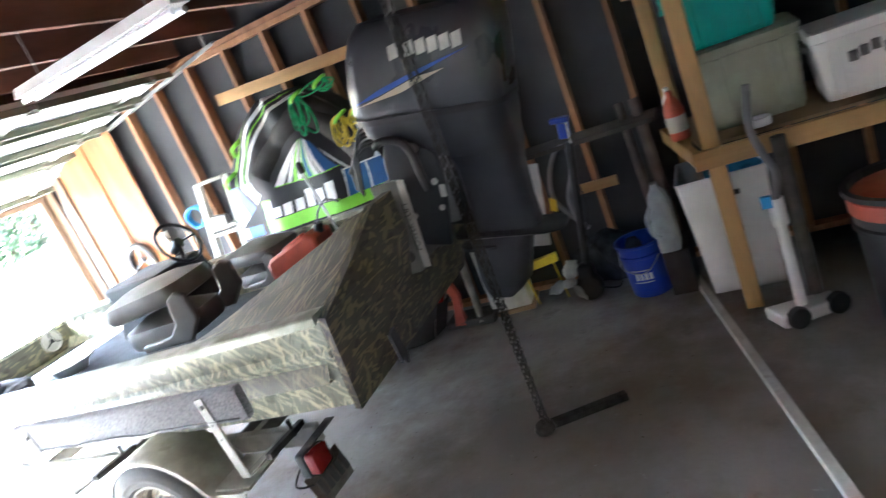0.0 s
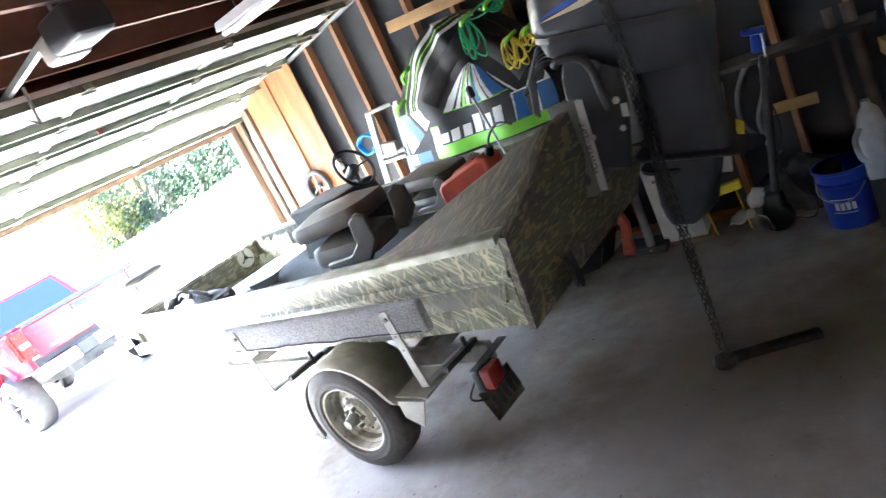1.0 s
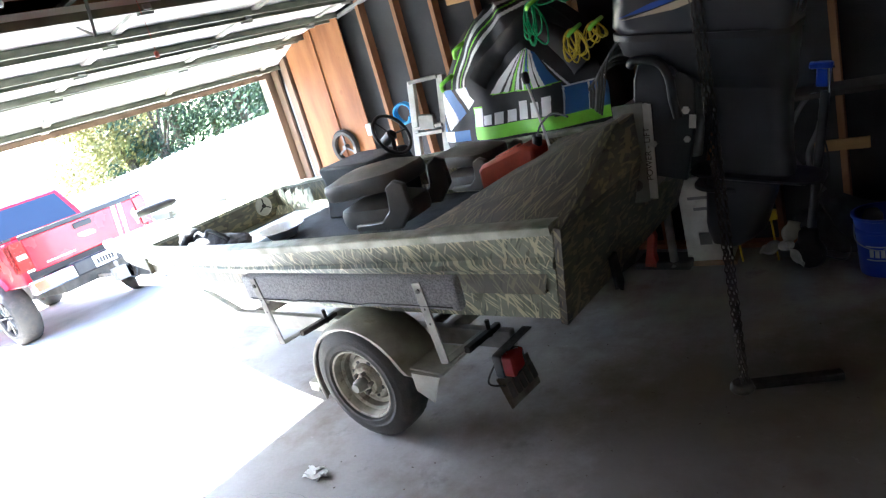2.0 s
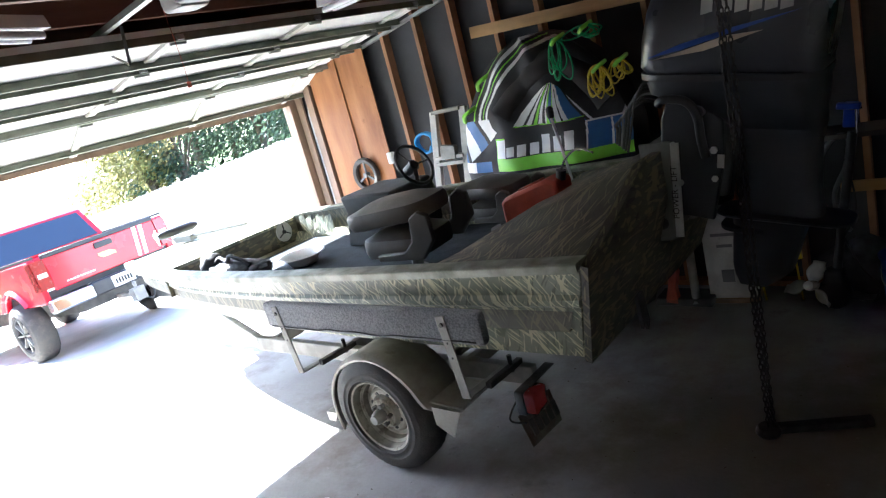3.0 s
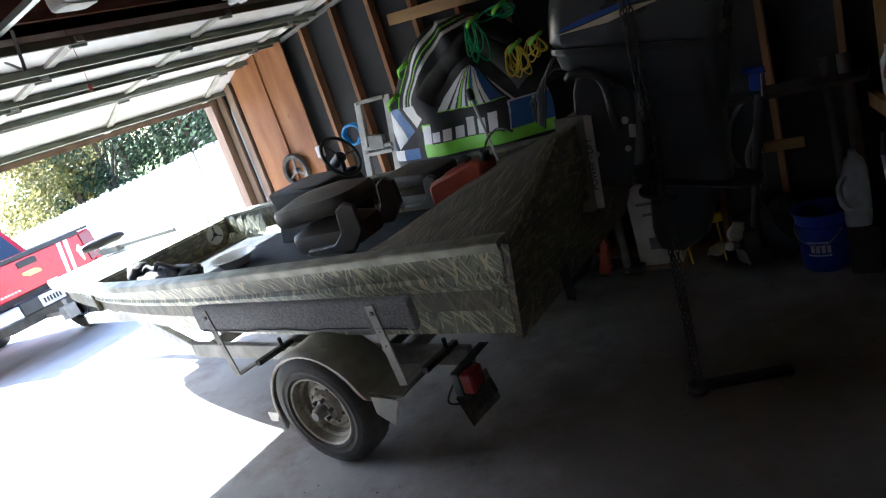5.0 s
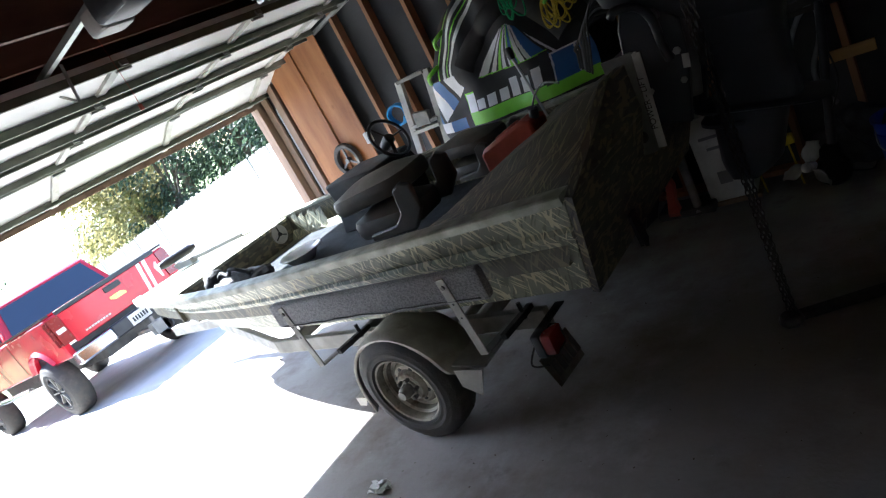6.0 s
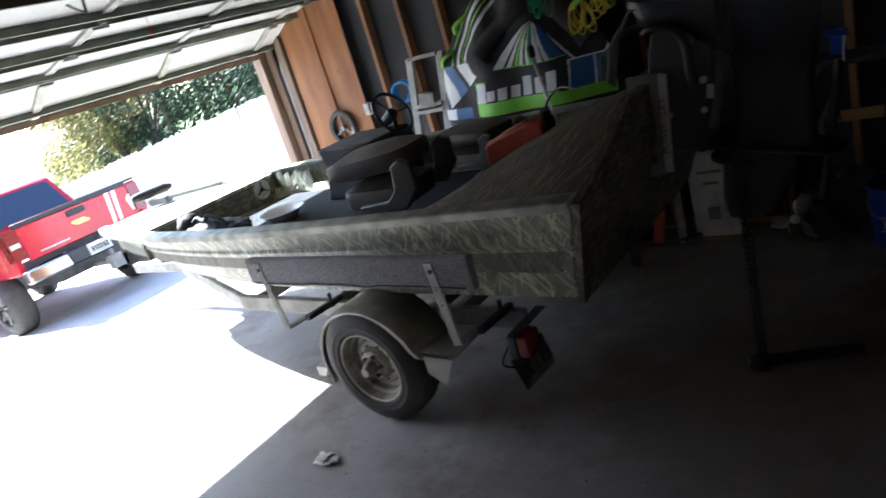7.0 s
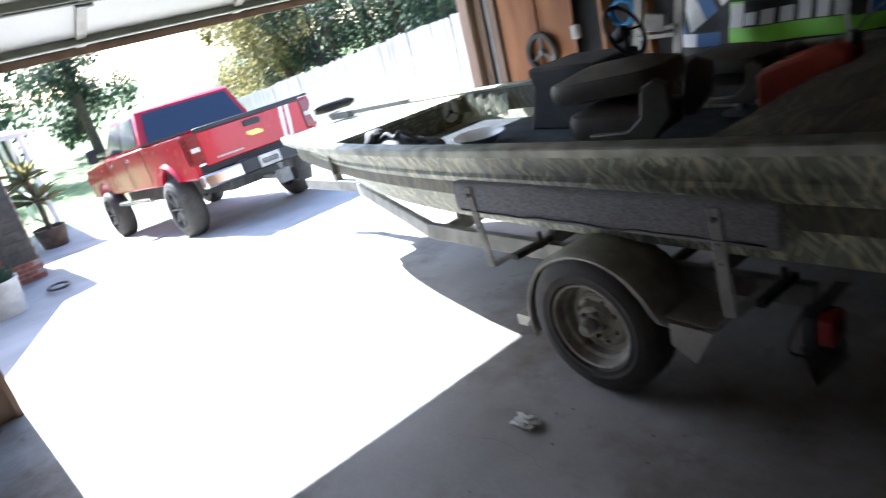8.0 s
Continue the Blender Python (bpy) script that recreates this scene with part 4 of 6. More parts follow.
for sgn in (-1, 1):
    whl, rim, m, d = wheel(trl, (-0.705, CY + sgn * 0.88, 0.346), 0.344, 0.204, 0.212, sgn, RIM)
    for k in range(8):
        bm = B()
        a = 2 * math.pi * (k + 0.5) / 8
        lathe(bm, [(0.013, d - 0.07), (0.013, d - 0.0535)], m @ Matrix.Translation((0.102 * math.cos(a), 0.103 * math.sin(a), 0)), 12)
        part("vent_hole", bm, INK, rim)
    for k in range(5):
        bm = B()
        a = 2 * math.pi * k / 5
        lathe(bm, [(0.012, d - 0.03), (0.012, d + 0.0), (0.006, d + 0.004)], m @ Matrix.Translation((0.057 * math.cos(a), 0.057 * math.sin(a), 0)), 6)
        part("lug_nut", bm, DIRTYGALV, rim)
    bm = B()
    lathe(bm, [(0.038, d - 0.03), (0.036, d + 0.03), (0.03, d + 0.038), (0.026, d + 0.05), (0.001, d + 0.052)], m, 20)
    part("hub_cap", bm, DIRTYGALV, rim, "greasy dark hub cap")
    # fender: an arch with a flat step behind it
    bm = B()
    yo, yi = CY + sgn * 0.965, CY + sgn * 0.68
    arch = []
    for k in range(15):
        a = radians(200 - k * 12.5)
        arch.append((-0.71 + 0.385 * math.cos(a), 0.335 + 0.368 * math.sin(a)))
    arch += [(-0.33, 0.46), (-0.16, 0.45)]
    top_o = ring(bm, [Vector((x, yo - sgn * 0.03, z)) for x, z in arch])
    top_i = ring(bm, [Vector((x, yi, z)) for x, z in arch])
    side = ring(bm, [Vector((x, yo, z - 0.02)) for x, z in arch])
    lip = ring(bm, [Vector((-0.72 + (x + 0.72) * 0.93, yo, 0.345 + (z - 0.345) * 0.93 - 0.012)) for x, z in arch])
    bridge(bm, top_i, top_o, False)
    bridge(bm, top_o, side, False)
    bridge(bm, side, lip, False)
    fn = part("fender", bm, FENDER, trl, "dusty tan pressed steel fender")
    sm = fn.modifiers.new("thick", "SOLIDIFY")
    sm.thickness = 0.006
    bm = B()
    slab(bm, [(-0.33, yo - sgn * 0.03, 0.47), (-0.12, yo - sgn * 0.03, 0.46), (-0.12, yi, 0.46), (-0.33, yi, 0.47)], (0, 0, -0.012))
    slab(bm, [(-0.3, yo, 0.46), (-0.12, yo, 0.455), (-0.2, yo, 0.30), (-0.3, yo, 0.36)], (0, -sgn * 0.008, 0))
    part("fender_step", bm, FENDER, trl)
    bm = B()
    slab(bm, [(-1.18, yo, 0.3), (-1.08, yo, 0.3), (-1.12, yo, 0.24), (-1.18, yo, 0.24)], (0, -sgn * 0.2, 0))
    part("fender_tab", bm, FENDER, trl)
    # guide posts and carpeted guide board
    yg = CY + sgn * 0.965
    for xb, xt in ((-0.02, -0.055), (-1.25, -1.31)):
        bm = B()
        beam(bm, (xt, yg + sgn * 0.028, 0.985), (xb, yg + sgn * 0.028, 0.565), 0.008, 0.05, up=(1, 0, 0))
        beam(bm, (xb, yg + sgn * 0.028, 0.57), (xb + 0.02, CY + sgn * 0.62, 0.56), 0.05, 0.008)
        gp = part("guide_post", bm, DIRTYGALV, trl, "flat galvanised upright", bevel=0.002)
        for f in (0.1, 0.32, 0.5):
            bm = B()
            p = Vector((xt, 0, 0.985)).lerp(Vector((xb, 0, 0.565)), f)
            cyl(bm, (p.x, yg + sgn * 0.03, p.z), (p.x, yg + sgn * (0.04 if f == 0.1 else 0.0335), p.z), 0.011 if f == 0.1 else 0.006, 8)
            part("bolt", bm, STEELDARK, gp)
        bm = B()
        cyl(bm, (xb + 0.05, CY + sgn * 0.68, 0.54), (xb + 0.05, CY + sgn * 0.68, 0.63), 0.012, 8)
        beam(bm, (xb + 0.05, CY + sgn * 0.6, 0.56), (xb + 0.05, CY + sgn * 0.88, 0.575), 0.03, 0.03)
        part("clamp_bolt", bm, STEELDARK, gp)
    bm = B()
    prof = rounded(0.052, 0.165, 0.018, 4)
    loft(bm, [[Vector((x, yg + y2 * sc, 0.925 + z * sc)) for y2, z in prof] for x, sc in ((0.16, 0.86), (0.15, 1), (-1.39, 1), (-1.42, 0.9))])
    part("guide_board", bm, CARPET, trl, "grey carpet-wrapped guide board")
    bm = B()
    rg = random.Random(5)
    hose(bm, [(0.12 - 0.1 * k, yg + sgn * 0.029, 0.862 + rg.uniform(-0.006, 0.006)) for k in range(16)], 0.004, 5, n=3)
    part("carpet_seam", bm, INK, trl)
    # tail light on its bracket, and a hanging plate
    bm = B()
    yl = CY + sgn * 0.82
    pad(bm, pose(0.235, yl, 0.5, 0, 90, 0), 0.11, 0.12, 0.07, 0.015, 0.003)
    tl = part("tail_light", bm, REDLENS, trl, "square red tail light", angle=30)
    bm = B()
    pad(bm, pose(0.19, yl, 0.5, 0, 90, 0), 0.125, 0.135, 0.05, 0.015, 0.001)
    part("light_housing", bm, BLACKP, tl)
    bm = B()
    beam(bm, (0.2, CY + sgn * 0.6, 0.56), (0.2, yl, 0.56), 0.05, 0.006)
    hose(bm, [(0.2, yl, 0.55), (0.12, yl - 0.1 * sgn, 0.5), (0.14, yl + sgn * 0.1, 0.44), (0.2, yl + sgn * 0.06, 0.4)], 0.005, 6)
    part("light_bracket", bm, STEELDARK, tl)
bm = B()
slab(bm, [(0.17, CY - 0.9, 0.44), (0.19, CY - 0.64, 0.44), (0.23, CY - 0.65, 0.28), (0.21, CY - 0.89, 0.28)], (0.004, 0, 0))
pl = part("number_plate", bm, PLATEDIRT, trl, "dirty number plate with dark bars")
for k in range(5):
    bm = B()
    y0 = CY - 0.86 + 0.045 * k
    slab(bm, [(0.1915 + 0.0035 * k, y0, 0.395), (0.194 + 0.0035 * k, y0 + 0.03, 0.395), (0.213 + 0.0035 * k, y0 + 0.03, 0.32), (0.2105 + 0.0035 * k, y0, 0.32)], (0.006, 0, 0))
    part("plate_bar", bm, FRAMEPAINT, pl)

# ---- things in the boat ----


def seat(c, rz, label, group="boat seats", fold=8):
    s = thing("folding_chair", (0, 0, 0), label, "chair", group=group)
    bm = B()
    pad(bm, pose(-0.02, 0, 0.14), 0.54, 0.46, 0.15, 0.12, 0.04)
    part("cushion", bm, VINYL, s)
    bm = B()
    pad(bm, pose(-0.05, 0, 0.36, 0, -fold * 0.6, 0), 0.68, 0.46, 0.13, 0.14, 0.035)
    part("backrest", bm, VINYL, s, "brown-grey backrest folded flat")
    for sgn in (-1, 1):
        bm = B()
        slab(bm, [(-0.1, sgn * 0.235, 0.07), (0.26, sgn * 0.235, 0.07), (0.37, sgn * 0.235, 0.2), (0.36, sgn * 0.235, 0.37), (0.29, sgn * 0.235, 0.4), (0.22, sgn * 0.235, 0.36), (0.2, sgn * 0.235, 0.2), (0.12, sgn * 0.235, 0.13), (-0.1, sgn * 0.235, 0.12)], (0, sgn * 0.045, 0))
        part("hinge_arm", bm, VINYL, s, "moulded grey hinge arm", bevel=0.012)
    bm = B()
    lathe(bm, [(0.14, -0.1), (0.14, -0.085), (0.04, -0.07), (0.035, 0.06), (0.1, 0.08)], pose(0, 0, 0.01), 20)
    part("pedestal", bm, GREYP, s)
    s.matrix_basis = pose(*c, 0, 0, rz)
    return s


s1 = seat((-0.99, 3.27, 0.93), 6, "brown-grey vinyl boat seat folded down on its pedestal")
s1.matrix_basis = s1.matrix_basis @ Matrix.Diagonal((0.96, 0.9, 0.9, 1))
s2 = seat((-0.74, 3.95, 0.94), -4, "dark vinyl helm seat folded down beside the console", fold=-3)
s2.matrix_basis = s2.matrix_basis @ Matrix.Diagonal((0.72, 0.8, 0.66, 1))

fc = thing("fuel_can", (-0.30, 3.72, 0.872), "faded red plastic fuel can standing in the boat", "fuel can")
bm = B()
slab(bm, [(-0.50, 3.62, 0.874), (-0.08, 3.62, 0.874), (-0.08, 3.62, 1.24), (-0.15, 3.62, 1.262), (-0.47, 3.62, 1.17), (-0.50, 3.62, 1.14)], (0, 0.2, 0))
part("body", bm, REDCAN, fc, bevel=0.022)
bm = B()
beam(bm, (-0.40, 3.72, 1.19), (-0.22, 3.72, 1.245), 0.05, 0.022)
part("handle", bm, REDCAN, fc, bevel=0.006)
bm = B()
cyl(bm, (-0.10, 3.72, 1.235), (-0.085, 3.72, 1.29), 0.03, 14)
hose(bm, [(-0.09, 3.72, 1.28), (-0.02, 3.68, 1.36), (0.1, 3.62, 1.42), (0.22, 3.56, 1.4)], 0.006, 7)
part("cap", bm, BLACKP, fc, "black cap and fuel line")


def lumpy(bm, c, size, seed, k=0.25, sub=3, flat=True):
    """A soft crumpled heap."""
    r = bmesh.ops.create_icosphere(bm, subdivisions=sub, radius=1.0)
    for v in r["verts"]:
        n = noise.fractal(v.co * 1.7 + Vector((seed * 7.3, seed, 0)), 0.8, 2.0, 3)
        d = 1 + k * n
        z = v.co.z * d
        if flat:
            z = max(z, -0.55)
        v.co = Vector((c[0] + size[0] * v.co.x * d, c[1] + size[1] * v.co.y * d, c[2] + size[2] * z))


bm = B()
lumpy(bm, (-2.95, 2.98, 1.0), (0.085, 0.1, 0.1), 3, 0.2)
lumpy(bm, (-2.72, 3.02, 0.94), (0.28, 0.15, 0.1), 5, 0.3, 4)
lumpy(bm, (-2.5, 3.05, 0.93), (0.16, 0.13, 0.075), 8, 0.3, 4)
hose(bm, [(-2.92, 2.95, 0.95), (-2.82, 2.98, 1.06), (-2.7, 2.97, 1.04), (-2.58, 2.95, 1.09), (-2.45, 3.0, 1.0)], 0.016, 7)
tagged(part("life_vest", bm, BLACKVEST, angle=80), "crumpled black life vest in the bow", "life vest")
bs = thing("basin", (-2.24, 3.33, 0.87), "shallow blue-white plastic basin on the boat floor", "basin")
bm = B()
lathe(bm, [(0.10, 0.0), (0.13, 0.05), (0.175, 0.072), (0.182, 0.078), (0.175, 0.083), (0.125, 0.066), (0.1, 0.03), (0.001, 0.03)], pose(-2.24, 3.33, 0.873), 28)
part("bowl", bm, WHITEP, bs)
bl = thing("boarding_ladder", (-1.95, 3.95, 0.87), "short dented grey metal boarding ladder in the boat", "ladder")
for yy in (3.82, 4.1):
    bm = B()
    hose(bm, [(-2.02, yy, 0.874), (-1.99, yy, 1.05), (-1.97, yy, 1.2), (-1.92, yy, 1.25), (-1.86, yy, 1.23)], 0.016, 8)
    part("side_rail", bm, DIRTYGALV, bl)
for z in (1.0, 1.14):
    bm = B()
    cyl(bm, (-1.99, 3.82, z), (-1.99, 4.1, z), 0.011, 8)
    part("rung", bm, DIRTYGALV, bl)
tm = thing("trolling_motor", (-4.25, 3.5, 1.06), "black electric trolling motor stowed on the bow deck", "trolling motor")
bm = B()
lathe(bm, [(0.01, 0), (0.035, 0.03), (0.042, 0.1), (0.042, 0.36), (0.02, 0.42)], look((-4.36, 3.3, 1.175), (-4.3, 3.75, 1.175)) @ pose(0, 0, 0, 180), 16)
part("motor_pod", bm, BLACKP, tm)
bm = B()
beam(bm, (-4.34, 3.45, 1.1), (-3.5, 3.75, 1.12), 0.03, 0.03)
box(bm, (-4.2, 3.5, 1.095), (0.2, 0.1, 0.06), (0, 0, 20))
part("mount", bm, GREYP, tm)
bm = B()
slab(bm, [(-4.3, 3.27, 1.1), (-4.4, 3.29, 1.2), (-4.36, 3.3, 1.25), (-4.33, 3.29, 1.18)], (0.01, 0.012, 0))
part("blade", bm, WHITEP, tm)
rod = thing("light_pole", (-0.19, 4.08, 0.873), "slim white navigation light pole standing in the boat", "light pole")
bm = B()
cyl(bm, (-0.19, 4.08, 0.873), (-0.29, 4.08, 1.56), 0.009, 10)
part("pole", bm, WHITEP, rod)
bm = B()
lathe(bm, [(0.02, 0), (0.024, 0.02), (0.024, 0.06), (0.012, 0.075)], pose(-0.29, 4.08, 1.555), 12)
part("lamp", bm, BLACKP, rod)

# ---- hoist chain ----
ch = thing("hoist_chain", (1.04, 3.2, 0.0), "dark steel hoist chain hanging from the joists", "hoist chain")


def strand(p, q, sag=0.0, pitch=0.028):
    bm = B()
    p, q = Vector(p), Vector(q)
    n = max(2, int((q - p).length / pitch))
    d = (q - p).normalized()
    for k in range(n):
        t = (k + 0.5) / n
        c = p.lerp(q, t) + Vector((sag * math.sin(math.pi * t), 0, 0))
        x = Vector((1, 0, 0)) if k % 2 else Vector((0, 1, 0))
        pts = []
        for j in range(9):
            a = 2 * math.pi * j / 8
            pts.append(c + d * (0.019 * math.cos(a)) + x * (0.0075 * math.sin(a)))
        hose(bm, pts, 0.0031, 5, n=0)
    return bm


for nm, p, q, sg in (("lift_chain", (1.08, 3.2, CEIL), (1.03, 3.21, 0.045), 0.0), ("lift_chain", (1.095, 3.21, CEIL), (1.045, 3.215, 0.05), 0.006), ("hand_chain", (1.07, 3.195, CEIL), (1.025, 3.205, 0.05), -0.005), ("hand_chain", (1.045, 3.215, 0.75), (1.05, 3.22, 0.06), 0.0)):
    tagged(part(nm, strand(p, q, sg), STEELDARK, ch), kind="stuff")
bm = B()
beam(bm, (0.98, 3.22, 0.022), (1.42, 3.42, 0.022), 0.05, 0.04)
lathe(bm, [(0.05, 0), (0.06, 0.02), (0.045, 0.05)], pose(1.02, 3.22, 0.003), 14)
part("lifting_bar", bm, STEELDARK, ch, "black steel lifting bar lying on the floor", bevel=0.006)
bm = B()
pad(bm, pose(1.09, 3.2, CEIL - 0.12), 0.14, 0.12, 0.2, 0.03, 0.01)
hose(bm, [(1.09, 3.2, CEIL - 0.03), (1.09, 3.2, CEIL + 0.05)], 0.012, 8)
part("hoist_block", bm, FRAMEPAINT, ch)

# ---- towable tube against the wall ----
tube = thing("towable_tube", (-0.72, 4.7, 0), "inflated black, white, blue and lime towable tube leaning on the wall", "towable tube")
TX, TW = -0.72, 0.72


def tube_half(z):
    if z < 0.5:
        return TW * (0.8 + 0.2 * math.sin(math.pi * z))
    if z < 1.3:
        return TW
    return TW * math.sqrt(max(0.0, 1 - ((z - 1.3) / 0.8) ** 1.7))


def tube_front(u, z):
    """y of the front skin."""
    lean = 4.42 + 0.2 * max(0.0, z - 0.6) / 1.5
    puff = 0.16 * (1 - abs(u) ** 3) + 0.02 * math.sin(9 * u + 3 * z) + 0.015 * math.sin(17 * z)
    return lean + 0.12 - puff


ARCH = [(-0.95, 1.565), (-0.86, 1.665), (-0.736, 1.765), (-0.6, 1.850), (-0.482, 1.880), (-0.37, 1.795), (-0.241, 1.645), (-0.155, 1.525)]
# printed fan under the arch: angle limits in degrees and tint (0 black, 1 white, 2 blue, 3 lime)
FAN = [(-58, 2), (-50, 1), (-43, 1), (-40, 0), (-35, 1), (-32.5, 0), (-28, 3), (-26.5, 0), (-21, 1), (-16, 0), (-13, 1), (-9, 3), (-7, 2), (-1, 2), (1, 3), (3, 1), (9, 1), (11, 0), (17, 1), (24, 2), (31, 2), (34, 0), (40, 1), (48, 0), (52, 3), (54, 2), (90, 2)]


def arch_gap(x, z):
    """Distance from the arch's middle line, and whether the place lies above it."""
    best, above = 9.0, False
    p = Vector((x, z))
    for a, b in zip(ARCH, ARCH[1:]):
        a, b = Vector(a), Vector(b)
        t = max(0.0, min(1.0, (p - a).dot(b - a) / (b - a).length_squared))
        q = a.lerp(b, t)
        if (p - q).length < best:
            best, above = (p - q).length, p.y > q.y
    return best, above


def tube_tint(u, z):
    x = TX + u * tube_half(z)
    if z < 1.165:
        return 0
    if z < 1.25:
        return 3 if x > -1.06 else (0 if x > -1.13 else (2 if x > -1.3 else 1))
    if z < 1.41 and -1.06 < x < -0.36:
        w = (x + 1.06) / 0.70
        k = int(w * 7)
        f = w * 7 - k
        lo, hi = ((1.265, 1.40), (1.27, 1.34), (1.265, 1.345), (1.265, 1.345), (1.265, 1.395), (1.265, 1.37), (1.265, 1.395))[k]
        if lo < z < hi and 0.08 < f < (1.0 if k == 0 else 0.8):
            return 1
        return 3 if k == 0 or z < 1.258 else 0
    if z < 1.44 and x > -0.30:
        f = ((x + 0.30) * 6.2) % 1.0
        return 1 if f < 0.08 or z > 1.43 else 2
    d, above = arch_gap(x, z)
    if d < 0.125:
        return 0
    if x > -0.13 and z < 1.74:
        f = x * 0.9 - z * 0.35
        return 0 if -0.5 < f < -0.49 or -0.36 < f < -0.345 else 1
    if above or x < -1.0 and z > 1.75:
        if x < -0.42:
            return 1 if 0.15 < d < 0.175 or 0.235 < d < 0.265 else (3 if 0.20 < d < 0.21 or 0.31 < d < 0.325 else 0)
        return 1 if x < -0.3 and 0.15 < d < 0.24 and (x * 30 + z * 8) % 1.0 < 0.35 else 0
    if x > -0.17 - (z - 1.44) * 0.35 + 0.02:
        f = x * 0.9 - z * 0.35
        return 0 if -0.42 < f < -0.405 or -0.3 < f < -0.27 else 1
    th = math.degrees(math.atan2(x + 0.50, 1.785 - z))
    if th < -58:
        f = (x * 0.85 + z * 0.5) % 0.26
        return 1 if f < 0.12 else (2 if f < 0.22 else 0)
    if z < 1.47 + 0.12 * (x + 0.5) ** 2 and x < -0.3:
        return 0 if z < 1.463 + 0.12 * (x + 0.5) ** 2 else 3
    for lim, c in FAN:
        if th < lim:
            return c
    return 1


NU, NZ = 280, 360
bm = B()
grid = []
for j in range(NZ + 1):
    z = 0.004 + 2.092 * j / NZ
    h = tube_half(z)
    grid.append([bm.verts.new((TX + h * (2 * i / NU - 1), tube_front(2 * i / NU - 1, z), z)) for i in range(NU + 1)])
for j in range(NZ):
    for i in range(NU):
        f = bm.faces.new((grid[j][i], grid[j][i + 1], grid[j + 1][i + 1], grid[j + 1][i]))
        f.material_index = tube_tint(2 * (i + 0.5) / NU - 1, 0.004 + 2.092 * (j + 0.5) / NZ)
skin = part("cover", bm, [TUBEBLACK, TUBEWHITE, TUBEBLUE, TUBEGREEN], tube, "printed nylon cover", angle=80)
bm = B()
rim1 = []
for j in range(0, NZ + 1, 8):
    z = 0.004 + 2.092 * j / NZ
    rim1.append((TX - tube_half(z), tube_front(-1, z), z))
rim2 = [(2 * TX - x, y, z) for x, y, z in rim1]
back = [(TX + tube_half(z) * k, min(WY - 0.01, y + 0.25), z) for (x, y, z) in rim1 for k in (-0.9,)]
rs = []
for (x, y, z) in rim1:
    h = tube_half(z)
    yb = min(WY - 0.012, y + 0.34)
    rs.append([Vector((TX - h, y, z)), Vector((TX - h * 1.03 - 0.02, (y + yb) / 2, z)), Vector((TX - h * 0.9, yb, z)), Vector((TX + h * 0.9, yb, z)), Vector((TX + h * 1.03 + 0.02, (y + yb) / 2, z)), Vector((TX + h, y, z))])
loft(bm, rs, closed=False, caps=False)
part("back_cover", bm, TUBEBLACK, tube, "black rear of the tube")
bm = B()
pts = [(x, tube_front((x - TX) / tube_half(z), z) + 0.075, z) for x, z in ARCH]
hose(bm, pts, lambda t: 0.112 - 0.012 * math.sin(math.pi * t), 18, n=4)
part("arch_cushion", bm, ARCHPAD, tube, "black padded arch")
for u, z in ((-0.95, 1.62), (-0.86, 1.84)):
    bm = B()
    h = tube_half(z)
    c = Vector((TX + u * h, tube_front(u, z) - 0.02, z))
    hose(bm, [c + Vector((-0.06, 0.02, -0.05)), c + Vector((-0.02, -0.03, 0.0)), c + Vector((0.04, -0.03, 0.03)), c + Vector((0.07, 0.02, 0.05))], 0.017, 8)
    part("grab_handle", bm, TUBEGREEN, tube, "lime webbing handle")


def rope_bundle(name, c, material, label, seed, loops, drop_z, wide):
    rg = random.Random(seed)
    t = thing(name, c, label, "rope", group="coiled ropes")
    bm = B()
    pts = []
    for k in range(loops):
        w = wide * rg.uniform(0.4, 1.0)
        o = rg.uniform(-0.6, 0.6) * wide
        d = drop_z * rg.uniform(0.6, 1.0)
        for a in range(0, 360, 45):
            ar = radians(a + 90)
            pts.append((c[0] + o * (1 - math.sin(ar)) / 2 + w * math.cos(ar) * 0.5, c[1] - 0.02 - 0.02 * rg.random(), c[2] - d / 2 + d / 2 * math.sin(ar)))
    hose(bm, pts, 0.0055, 6, n=4)
    part("coil", bm, material, t)
    bm = B()
    hose(bm, [(c[0] - 0.03, c[1] - 0.03, c[2] - 0.04), (c[0], c[1] - 0.05, c[2] - 0.02), (c[0] + 0.035, c[1] - 0.03, c[2]), (c[0] + 0.03, c[1] + 0.04, c[2] + 0.01)], 0.014, 8)
    part("tie", bm, TUBEGREEN, t, "lime tie")
    return t


rope_bundle("rope", (-0.33, 4.43, 2.03), ROPEGREEN, "coil of bright green rope tied on the tube", 4, 7, 0.3, 0.13)
rope_bundle("rope", (-0.14, 4.47, 2.06), ROPEGREEN, "small coil of green rope over the tube's top", 14, 5, 0.1, 0.22)
rope_bundle("rope", (-0.07, 4.42, 1.8), ROPEYELLOW, "coil of yellow rope tied on the tube", 6, 10, 0.22, 0.13)
rope_bundle("rope", (0.08, 4.42, 1.81), ROPEYELLOW, "loose end of the yellow rope coil", 8, 7, 0.16, 0.12)

